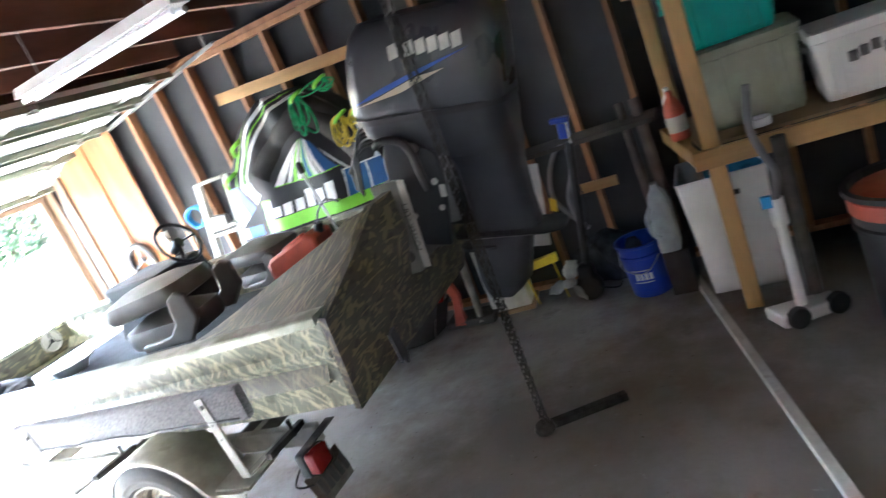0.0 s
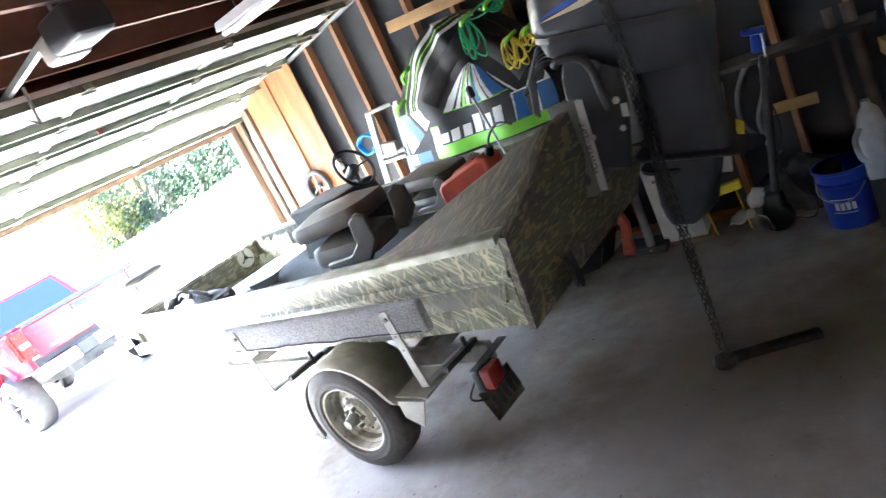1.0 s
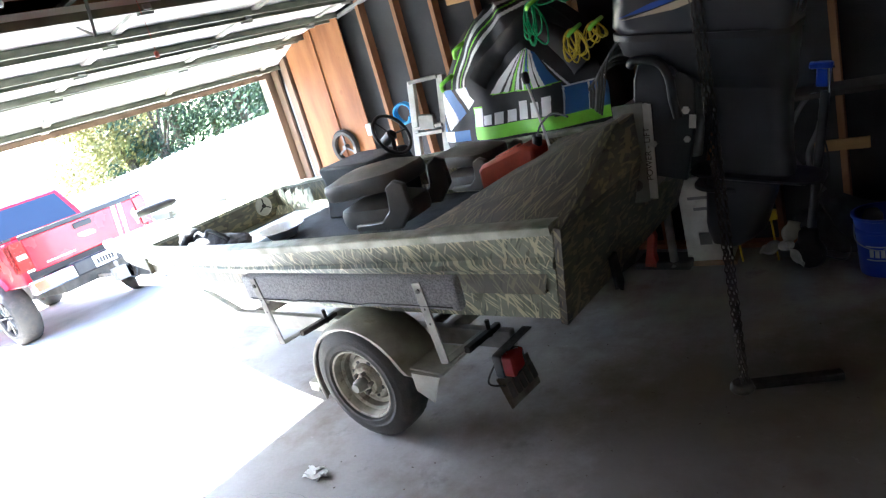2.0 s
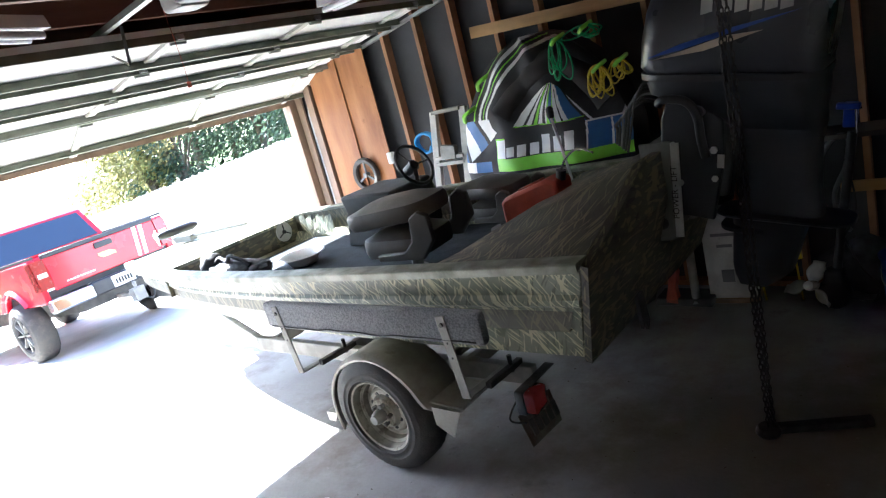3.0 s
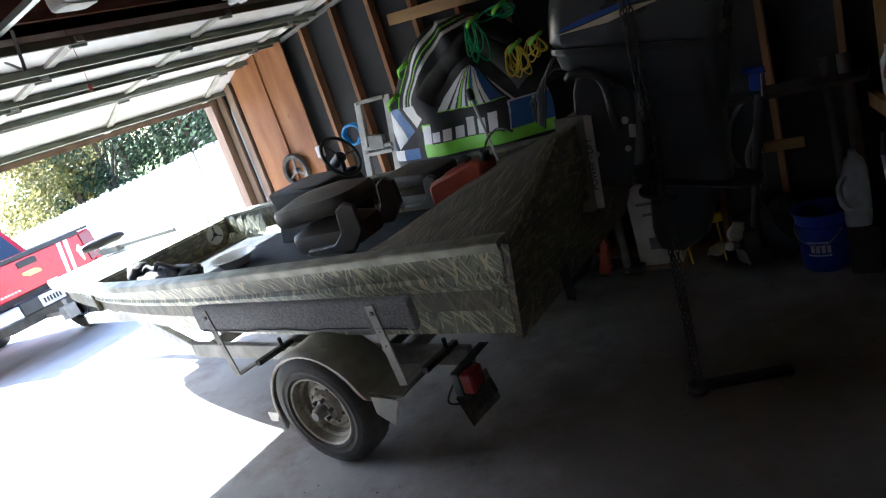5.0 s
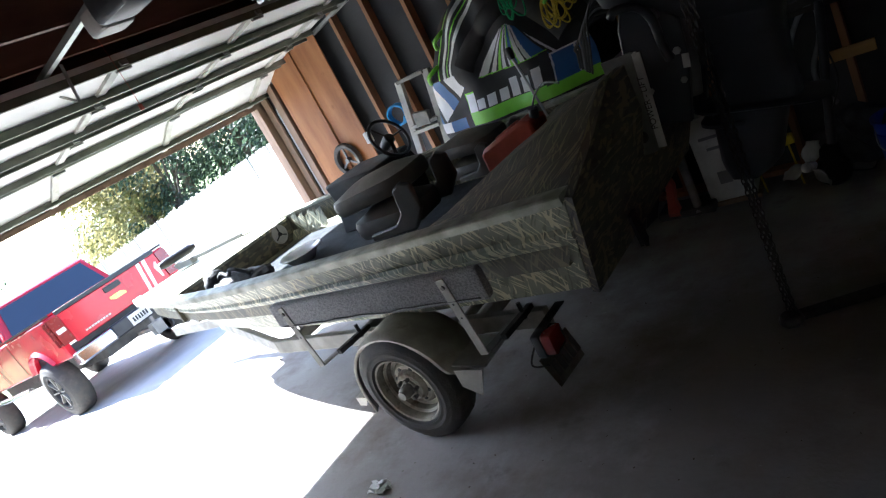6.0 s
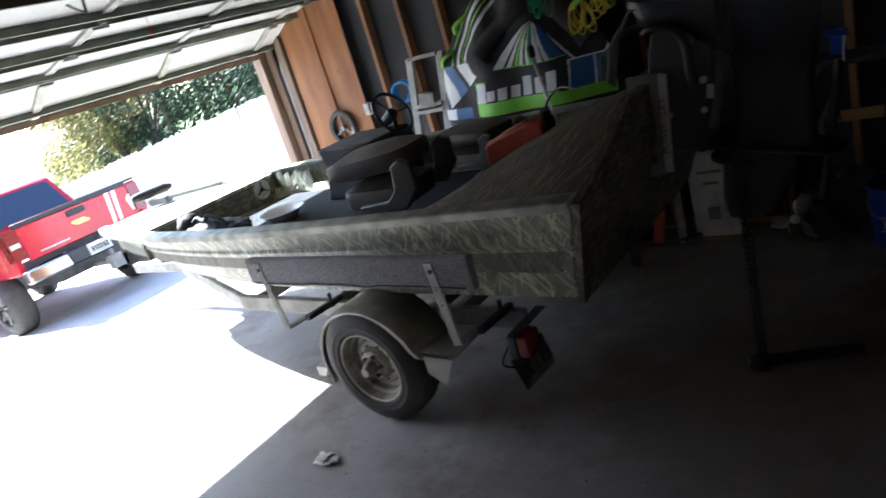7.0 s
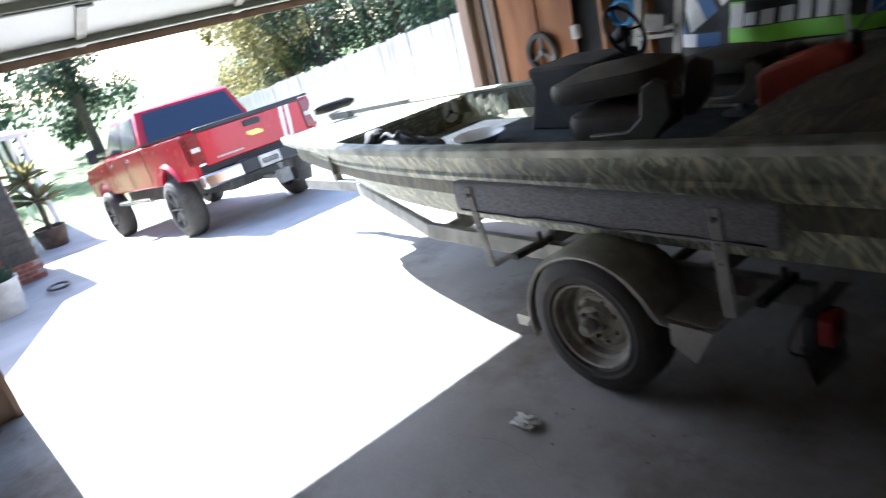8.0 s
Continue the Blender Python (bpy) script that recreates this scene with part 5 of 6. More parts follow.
# ---- along the stud wall ----
ld = thing("step_ladder", (-1.77, 4.7, 0), "scuffed white step ladder leaning on the studs", "step ladder")
for x0 in (-1.93, -1.6):
    bm = B()
    beam(bm, (x0, 4.5, 0.0), (x0 + 0.02, 4.9, 1.68), 0.045, 0.07, up=(1, 0, 0))
    part("side_rail", bm, OFFWHITE, ld, bevel=0.004)
for k, z in enumerate((0.3, 0.6, 0.9, 1.22, 1.27, 1.66)):
    bm = B()
    y = 4.5 + 0.4 * z / 1.68
    span(bm, (-1.91, y - 0.04, z), (-1.6, y + 0.04, z + 0.03))
    part("step", bm, OFFWHITE if k < 5 else DIRTYGALV, ld, bevel=0.003)
bm = B()
box(bm, (-1.75, 4.78, 1.33), (0.16, 0.05, 0.12), (0, 8, 0))
part("tray", bm, DIRTYGALV, ld, bevel=0.006)
# coil hung on a stud as a stand-in for a blue bag
bm = B()
pts = []
for k in range(34):
    a = k * 0.75
    pts.append((-2.13 + 0.1 * math.cos(a) * (1 + 0.1 * math.sin(3 * a)), WY - 0.03 - 0.0017 * k, 1.42 + 0.09 * math.sin(a)))
hose(bm, pts, 0.012, 8, n=3)
tagged(part("bag_coil", bm, BLUETARP), "bright blue coil hung on a stud, standing in for a bag", "hose")
sw = thing("spare_wheel", (-3.0, 4.93, 1.2), "small black wheel hung on the plywood", "wheel")
bm = B()
lathe(bm, [(0.13, -0.025), (0.165, -0.03), (0.18, -0.01), (0.18, 0.01), (0.165, 0.03), (0.13, 0.025)], pose(-3.02, 4.955, 1.2, 90, 0, 0), 32, closed=True)
part("tyre", bm, RUBBER, sw)
bm = B()
for k in range(3):
    a = radians(90 + 120 * k)
    beam(bm, (-3.02, 4.955, 1.2), (-3.02 + 0.135 * math.cos(a), 4.955, 1.2 + 0.135 * math.sin(a)), 0.02, 0.012, up=(0, 1, 0))
cyl(bm, (-3.02, 4.93, 1.2), (-3.02, 4.986, 1.2), 0.025, 12)
part("spokes", bm, GREYP, sw)

bk = thing("bucket", (1.49, 4.64, 0), "bright blue plastic bucket with wire handle on the floor", "bucket")
bm = B()
lathe(bm, [(0.128, 0.0), (0.13, 0.01), (0.142, 0.27), (0.152, 0.275), (0.152, 0.29), (0.145, 0.295), (0.148, 0.35), (0.158, 0.355), (0.158, 0.37), (0.146, 0.37), (0.126, 0.02), (0.001, 0.018)], pose(1.49, 4.64, 0.002), 36)
part("pail", bm, BLUEP, bk)
bm = B()
hose(bm, [(1.35, 4.605, 0.32), (1.37, 4.5, 0.24), (1.48, 4.475, 0.19), (1.57, 4.5, 0.24), (1.63, 4.605, 0.32)], 0.0035, 6)
part("wire_handle", bm, GALV, bk)
for k in range(4):
    bm = B()
    a = radians(248 + 12 * k)
    r = 0.139
    c = Vector((1.49 + r * math.cos(a), 4.64 + r * math.sin(a), 0.155))
    box(bm, c, (0.004, 0.02, 0.045), (0, 0, 248 + 12 * k))
    part("marking_bar", bm, OFFWHITE, bk)
for z in (0.115, 0.2):
    bm = B()
    for k in range(8):
        a = radians(240 + 6.5 * k)
        rr = 0.1305 + 0.04 * z + 0.0035
        box(bm, (1.49 + rr * math.cos(a), 4.64 + rr * math.sin(a), z), (0.003, 0.0165, 0.006), (0, 0, 240 + 6.5 * k))
    part("marking_line", bm, OFFWHITE, bk)

ed = thing("kicker_motor", (1.08, 4.62, 0), "small black outboard motor clamped to the wall shelf, bare metal propeller", "outboard motor")
bm = B()
hose(bm, [(1.2, 4.7, 0.5), (1.05, 4.7, 0.72), (1.05, 4.72, 0.9), (1.14, 4.74, 1.06), (1.22, 4.74, 1.06), (1.2, 4.72, 0.9), (1.13, 4.7, 0.72), (1.17, 4.68, 0.5)], 0.015, 9)
part("cable_loop", bm, GREYP, ed, "grey looped control cable")
bm = B()
cyl(bm, (1.25, 4.72, 1.1), (1.1, 4.62, 0.16), 0.026, 12)
part("shaft", bm, BLACKP, ed)
bm = B()
box(bm, (1.25, 4.71, 1.2), (0.07, 0.06, 0.14), (0, 8, 0))
box(bm, (1.25, 4.66, 1.26), (0.12, 0.05, 0.035), (0, 8, 0))
part("clamp", bm, BLUEP, ed, "blue painted clamp bracket", bevel=0.008)
bm = B()
cyl(bm, (1.275, 4.655, 1.1), (1.285, 4.655, 1.24), 0.008, 8)
cyl(bm, (1.255, 4.655, 1.24), (1.315, 4.655, 1.24), 0.007, 8)
part("clamp_screw", bm, CHROME, ed)
bm = B()
lathe(bm, [(0.02, -0.05), (0.085, -0.04), (0.1, -0.015), (0.1, 0.015), (0.085, 0.04), (0.02, 0.05)], pose(1.095, 4.62, 0.12, 90, 0, 0), 24)
pad(bm, pose(1.1, 4.63, 0.2), 0.12, 0.1, 0.16, 0.03, 0.01)
part("gearcase", bm, BLACKP, ed)
pm = pose(0.985, 4.56, 0.2, 72, 0, -12)
bm = B()
lathe(bm, [(0.03, -0.05), (0.034, 0.0), (0.03, 0.05), (0.012, 0.06)], pm, 14)
ph = part("propeller", bm, ALU, ed, "worn bare metal propeller")
for k in range(3):
    bm = B()
    a0 = 2 * math.pi * k / 3 + 1.3
    prev = None
    for i in range(7):
        r = 0.03 + 0.13 * i / 6
        w = 0.3 + 0.75 * math.sin(math.pi * min(1, i / 6 + 0.15)) * (1.2 - 0.45 * i / 6)
        cur = ring(bm, [pm @ Vector((r * math.cos(a0 + w * (j / 5 - 0.5)), r * math.sin(a0 + w * (j / 5 - 0.5)), 0.07 * (j / 5 - 0.5))) for j in range(6)])
        if prev:
            bridge(bm, prev, cur, False)
        prev = cur
    bl_ = part("blade", bm, ALU, ph)
    bl_.modifiers.new("thick", "SOLIDIFY").thickness = 0.006
bm = B()
slab(bm, [(1.0, 4.66, 0.7), (1.045, 4.66, 0.68), (1.06, 4.66, 0.76), (1.02, 4.66, 0.79)], (0, 0.006, 0))
part("tag", bm, YELLOW, ed, "yellow tag")
bm = B()
hose(bm, [(1.16, 4.66, 0.5), (1.25, 4.6, 0.3), (1.33, 4.58, 0.2), (1.3, 4.57, 0.1), (1.18, 4.55, 0.13)], 0.006, 6)
hose(bm, [(1.2, 4.7, 0.95), (1.24, 4.66, 0.65), (1.12, 4.63, 0.4)], 0.006, 6)
part("cord", bm, BLACKP, ed)
# a plain yellow bar; both thin legs are added to hold it up
bm = B()
beam(bm, (0.62, 4.66, 0.33), (0.92, 4.7, 0.36), 0.05, 0.06)
beam(bm, (0.66, 4.76, 0.0), (0.66, 4.68, 0.31), 0.012, 0.012)
beam(bm, (0.88, 4.78, 0.0), (0.88, 4.7, 0.33), 0.012, 0.012)
tagged(part("yellow_bar", bm, YELLOW, bevel=0.004), "yellow bar by the wall on two added thin legs", "folding stand")
bm = B()
box(bm, (0.78, WY - 0.03, 0.68), (0.2, 0.03, 0.62), (0, 10, 0))
tagged(part("foam_board", bm, FOAM, bevel=0.004), "white foam sheet hung on the stud wall", "foam sheet")
bm = B()
lumpy(bm, (1.28, 4.82, 0.2), (0.26, 0.14, 0.2), 8, 0.25)
tagged(part("sack", bm, BLACKVEST), "slumped dark sack on the floor by the studs", "sack")
for x0, r in ((1.6, 0.028), (1.7, 0.036)):
    bm = B()
    cyl(bm, (x0 + 0.03, 4.75, 0.0), (x0 - 0.02, 4.94, 1.2), r, 14)
    tagged(part("pipe", bm, DIMPIPE), "dusty brown pipe standing against the studs", "pipe", group="standing pipes")
jk = thing("floor_jack", (0.3, 4.7, 0), "worn red floor jack with grey handle by the wall", "floor jack")
bm = B()
slab(bm, [(0.02, 4.6, 0.03), (0.12, 4.6, 0.02), (0.11, 4.6, 0.14), (0.14, 4.6, 0.26), (0.1, 4.6, 0.4), (0.02, 4.6, 0.46), (0.05, 4.6, 0.36), (0.08, 4.6, 0.26), (0.05, 4.6, 0.14)], (0, 0.06, 0))
part("arm", bm, REDCAN, jk, bevel=0.006)
bm = B()
cyl(bm, (0.24, 4.62, 0.02), (0.14, 4.9, 0.75), 0.03, 12)
part("handle", bm, DIRTYGALV, jk)
bm = B()
box(bm, (0.15, 4.7, 0.035), (0.4, 0.2, 0.06))
part("base", bm, FRAMEPAINT, jk, bevel=0.01)
cb = thing("carton", (0.42, 4.8, 0), "dusty white carton standing against the wall", "carton")
bm = B()
box(bm, (0.45, 4.82, 0.34), (0.3, 0.22, 0.62), (0, 0, 6))
part("box_body", bm, OFFWHITE, cb, bevel=0.006)
for k, (w, z) in enumerate(((0.16, 0.5), (0.1, 0.42), (0.08, 0.2))):
    bm = B()
    box(bm, (0.45, 4.707, z), (w, 0.004, 0.02 if k < 2 else 0.09), (0, 0, 6))
    part("print_bar", bm, GREYP, cb)
bm = B()
box(bm, (0.45, 4.82, 0.015), (0.34, 0.26, 0.028), (0, 0, 6))
part("pallet_board", bm, SHELFWOOD, cb)

# ---- shelving ----
sh = thing("shelving", (2.6, 4.5, 0), "open shelving of raw pine posts, beams and plywood", "shelving")
for x0, y0 in ((2.08, 4.17), (1.9, 4.84), (3.2, 4.17), (3.2, 4.84)):
    bm = B()
    span(bm, (x0 - 0.045, y0 - 0.045, 0), (x0 + 0.045, y0 + 0.045, CEIL))
    part("post", bm, PINE, sh, "raw pine post", bevel=0.004)
for z in (0.86, 1.78):
    bm = B()
    span(bm, (1.98, 4.085, z), (3.28, 4.123, z + 0.1))
    part("beam", bm, PINE_X, sh, bevel=0.003)
    bm = B()
    beam(bm, (1.8, 4.93, z + 0.05), (2.01, 4.1, z + 0.05), 0.038, 0.09)
    part("end_beam", bm, PINE, sh, bevel=0.003)
    bm = B()
    slab(bm, [(1.86, 4.93, z + 0.1), (2.03, 4.14, z + 0.1), (3.28, 4.14, z + 0.1), (3.28, 4.93, z + 0.1)], (0, 0, 0.015))
    part("shelf_board", bm, SHELFWOOD, sh, smooth=False)
SZ = 0.978


def tote(name, c, w, d, h, material, label, lid=None, group="storage totes"):
    t = thing(name, c, label, "storage tote", group=group)
    bm = B()
    o = [(x, y) for x, y in rounded(w, d, 0.04)]
    rs = [[Vector((c[0] + x * s, c[1] + y * s, c[2] + z)) for x, y in o] for s, z in ((0.86, 0.002), (0.9, 0.03), (1.0, h - 0.04), (1.05, h - 0.035), (1.05, h))]
    loft(bm, rs)
    part("body", bm, material, t)
    bm = B()
    rs = [[Vector((c[0] + x * s, c[1] + y * s, c[2] + z)) for x, y in o] for s, z in ((1.06, h - 0.01), (1.07, h + 0.012), (1.0, h + 0.02), (0.9, h + 0.012))]
    loft(bm, rs)
    part("lid", bm, lid or material, t)
    for sgn in (-1, 1):
        bm = B()
        box(bm, (c[0] + sgn * (w * 0.5 + 0.012), c[1], c[2] + h * 0.8), (0.03, d * 0.4, 0.03))
        part("handle", bm, lid or material, t, bevel=0.005)
        bm = B()
        box(bm, (c[0] + sgn * w * 0.28, c[1] - d * 0.49, c[2] + h * 0.5), (0.05, 0.02, h * 0.8))
        part("rib", bm, material, t, bevel=0.004)
    return t


tote("storage_tote", (2.34, 4.55, SZ), 0.5, 0.5, 0.42, KHAKI, "khaki plastic storage tote on the pine shelf")
tote("storage_tote", (2.28, 4.55, SZ + 0.445), 0.52, 0.44, 0.3, TEAL, "teal plastic storage tote stacked on a khaki one")
co = tote("cooler", (2.83, 4.42, SZ), 0.42, 0.38, 0.34, WHITEP, "white plastic cooler box on the pine shelf", group="coolers")
co["category"] = "cooler"
for k in range(5):
    bm = B()
    box(bm, (2.78 + 0.05 * k, 4.226, SZ + 0.2 + 0.012 * (k % 3)), (0.036, 0.006, 0.05))
    part("print_bar", bm, GREYP, co)
ju = thing("bottle", (1.9, 4.6, SZ), "red plastic bottle with a white label on the shelf", "bottle")
bm = B()
lathe(bm, [(0.05, 0), (0.055, 0.01), (0.055, 0.17), (0.04, 0.22), (0.018, 0.25), (0.018, 0.28)], pose(1.93, 4.42, SZ + 0.002), 20)
part("body", bm, REDCAN, ju)
bm = B()
lathe(bm, [(0.0562, 0.05), (0.0562, 0.14)], pose(1.93, 4.42, SZ + 0.002), 20)
part("label_band", bm, OFFWHITE, ju)
ju2 = thing("bottle", (1.84, 4.7, SZ), "slim white bottle beside a red one on the shelf", "bottle")
bm = B()
lathe(bm, [(0.035, 0), (0.038, 0.01), (0.038, 0.18), (0.015, 0.23), (0.015, 0.26)], pose(1.9, 4.68, SZ + 0.002), 16)
part("body", bm, WHITEP, ju2)
tp = thing("tape_roll", (2.35, 4.2, SZ), "white roll of tape on the shelf edge", "tape roll")
bm = B()
lathe(bm, [(0.035, 0), (0.055, 0), (0.055, 0.04), (0.035, 0.04)], pose(2.33, 4.22, SZ + 0.002), 20, closed=True)
part("roll", bm, WHITEP, tp)
fb = thing("foam_box", (2.07, 4.56, 0), "tall open white corrugated plastic bin under the shelf", "bin")
bm = B()
o = rounded(0.48, 0.44, 0.02, 3)
rs = [[Vector((2.07 + x * s, 4.56 + y * s, z)) for x, y in o] for s, z in ((0.82, 0.004), (1.0, 0.72), (1.02, 0.74), (0.96, 0.735), (0.8, 0.03))]
loft(bm, rs)
part("bin_body", bm, FOAM, fb)
bm = B()
box(bm, (2.1, 4.341, 0.62), (0.1, 0.012, 0.028))
part("hand_slot", bm, INK, fb)
bm = B()
lumpy(bm, (2.14, 4.54, 0.68), (0.15, 0.14, 0.1), 2, 0.3)
tagged(part("rag", bm, BLUETARP, fb), "pale blue cloth heaped in the bin")
jg = thing("jug", (1.69, 4.55, 0), "cloudy grey plastic jug on a crate by the shelving", "jug")
bm = B()
rs = [[Vector((1.69 + x * s, 4.55 + y * s, z)) for x, y in rounded(0.13, 0.2, 0.035)] for s, z in ((0.95, 0.302), (1, 0.32), (1, 0.58), (0.75, 0.66), (0.35, 0.7), (0.3, 0.73))]
loft(bm, rs)
part("body", bm, JUGGREY, jg)
bm = B()
hose(bm, [(1.65, 4.43, 0.62), (1.62, 4.4, 0.56), (1.63, 4.41, 0.46), (1.66, 4.43, 0.42)], 0.016, 8)
part("grip", bm, JUGGREY, jg)
cr_ = thing("crate", (1.69, 4.6, 0), "dark plastic crate on the floor by the shelving", "crate")
bm = B()
span(bm, (1.63, 4.46, 0.002), (1.79, 4.78, 0.3))
part("body", bm, BLACKP, cr_, bevel=0.01)
tc_ = thing("trash_can", (2.84, 3.78, 0), "round dark grey trash can with a red band at the rim", "trash can")
bm = B()
lathe(bm, [(0.21, 0.0), (0.22, 0.01), (0.25, 0.5), (0.265, 0.5), (0.265, 0.52), (0.255, 0.53), (0.262, 0.66), (0.28, 0.665), (0.28, 0.69), (0.25, 0.69), (0.2, 0.03), (0.001, 0.03)], pose(2.84, 3.78, 0.002), 40)
part("body", bm, BLACKP, tc_)
bm = B()
lathe(bm, [(0.262, 0.575), (0.2675, 0.58), (0.269, 0.65), (0.262, 0.655)], pose(2.84, 3.78, 0.002), 40)
part("band", bm, REDCAN, tc_, "red band")
vc = thing("floor_machine", (2.3, 3.85, 0), "white upright floor machine with grey hose by the shelving", "floor machine")
bm = B()
slab(bm, [(2.12, 3.95, 0.02), (2.2, 3.8, 0.02), (2.5, 3.92, 0.02), (2.44, 4.02, 0.02)], (0, 0, 0.07))
part("base", bm, WHITEP, vc, bevel=0.012)
for x0, y0 in ((2.27, 3.83), (2.46, 3.92)):
    bm = B()
    lathe(bm, [(0.01, -0.02), (0.055, -0.02), (0.06, 0), (0.055, 0.02), (0.01, 0.02)], pose(x0, y0, 0.062, 90, 0, 25), 20)
    part("wheel", bm, BLACKP, vc)
bm = B()
cyl(bm, (2.3, 3.92, 0.08), (2.3, 3.98, 0.62), 0.028, 14)
cyl(bm, (2.3, 3.97, 0.52), (2.3, 3.985, 0.66), 0.04, 14)
part("column", bm, WHITEP, vc)
bm = B()
hose(bm, [(2.3, 3.98, 0.64), (2.33, 3.98, 0.78), (2.3, 3.96, 0.9), (2.27, 3.97, 1.05), (2.3, 3.98, 1.25)], 0.02, 9)
part("hose", bm, GREYP, vc)
bm = B()
cyl(bm, (2.38, 4.0, 0.1), (2.38, 4.04, 0.95), 0.035, 14)
part("tank", bm, FRAMEPAINT, vc)
bm = B()
box(bm, (2.26, 3.95, 0.66), (0.05, 0.03, 0.06))
part("switch", bm, BLUETARP, vc)
bm = B()
lumpy(bm, (-0.84, 2.0, 0.016), (0.06, 0.038, 0.022), 11, 0.9)
tagged(part("crumpled_paper", bm, PAPER, angle=20), "crumpled piece of white paper on the floor", "paper")

# ---- outside: truck ----
tk = thing("pickup_truck", (0, 0, 0), "lifted glossy red crew-cab pickup truck parked on the driveway", "pickup truck")
WB, TR = 3.7, 0.44


def arch_pts(cx, r, zc, z0):
    out = []
    a0 = math.asin(max(-1, min(1, (z0 - zc) / r)))
    for k in range(11):
        a = math.pi - a0 - (math.pi - 2 * a0) * k / 10
        out.append((cx + r * math.cos(a), zc + r * math.sin(a)))
    return out


def side_profile(x0, x1, ztop0, ztop1, wheels):
    pts = [(x0, 0.80)]
    for cx in wheels:
        pts += arch_pts(cx, 0.55, 0.5, 0.80)
    return pts + [(x1, 0.80), (x1, ztop1), (x0, ztop0)]


for sgn in (-1, 1):
    bm = B()
    pr_ = side_profile(-1.1, 0.72, 1.40, 1.42, [0.0])
    slab(bm, [Vector((x, sgn * 0.98, z)) for x, z in pr_], (0, -sgn * 0.1, 0))
    part("bed_side", bm, TRUCKRED, tk, bevel=0.02)
    bm = B()
    beam(bm, (-1.1, sgn * 0.93, 1.43), (0.72, sgn * 0.93, 1.445), 0.1, 0.03)
    part("bed_rail_cap", bm, BLACKP, tk)
    bm = B()
    fl = arch_pts(0.0, 0.58, 0.5, 0.82)
    rs = [[Vector((x, sgn * yy, z)) for yy, (x, z) in ((0.975, (x * 0.97, 0.5 + (z - 0.5) * 0.97)), (1.03, (x, z)), (0.975, (x * 1.07, 0.5 + (z - 0.5) * 1.07)))] for x, z in fl]
    loft(bm, rs, closed=False, caps=False)
    part("wheel_flare", bm, TRUCKRED, tk)
bm = B()
span(bm, (-1.05, -0.88, 0.85), (0.72, 0.88, 0.95))
part("bed_floor", bm, BLACKP, tk)
bm = B()
pr_ = side_profile(0.73, WB + 0.95, 1.42, 1.22, [WB])
pr_ = pr_[:-2] + [(WB + 0.98, 1.2), (WB + 0.8, 1.36), (WB - 0.55, 1.42), (0.73, 1.42)]
slab(bm, [Vector((x, -0.97, z)) for x, z in pr_], (0, 1.94, 0))
body = part("cab_body", bm, TRUCKRED, tk, bevel=0.03)
bm = B()
loft(bm, [[Vector((x, y, 1.41)) for x, y in ((0.75, -0.94), (3.1, -0.94), (3.1, 0.94), (0.75, 0.94))], [Vector((x, y, 1.93)) for x, y in ((0.92, -0.79), (2.5, -0.79), (2.5, 0.79), (0.92, 0.79))], [Vector((x, y, 2.0)) for x, y in ((1.04, -0.7), (2.35, -0.7), (2.35, 0.7), (1.04, 0.7))]])
part("cab_roof", bm, TRUCKRED, tk, bevel=0.04)
bm = B()
slab(bm, [(0.757, -0.82, 1.46), (0.757, 0.82, 1.46), (0.895, 0.7, 1.89), (0.895, -0.7, 1.89)], (-0.012, 0, 0.003))
part("rear_window", bm, GLASSDARK, tk, "dark tinted rear window")
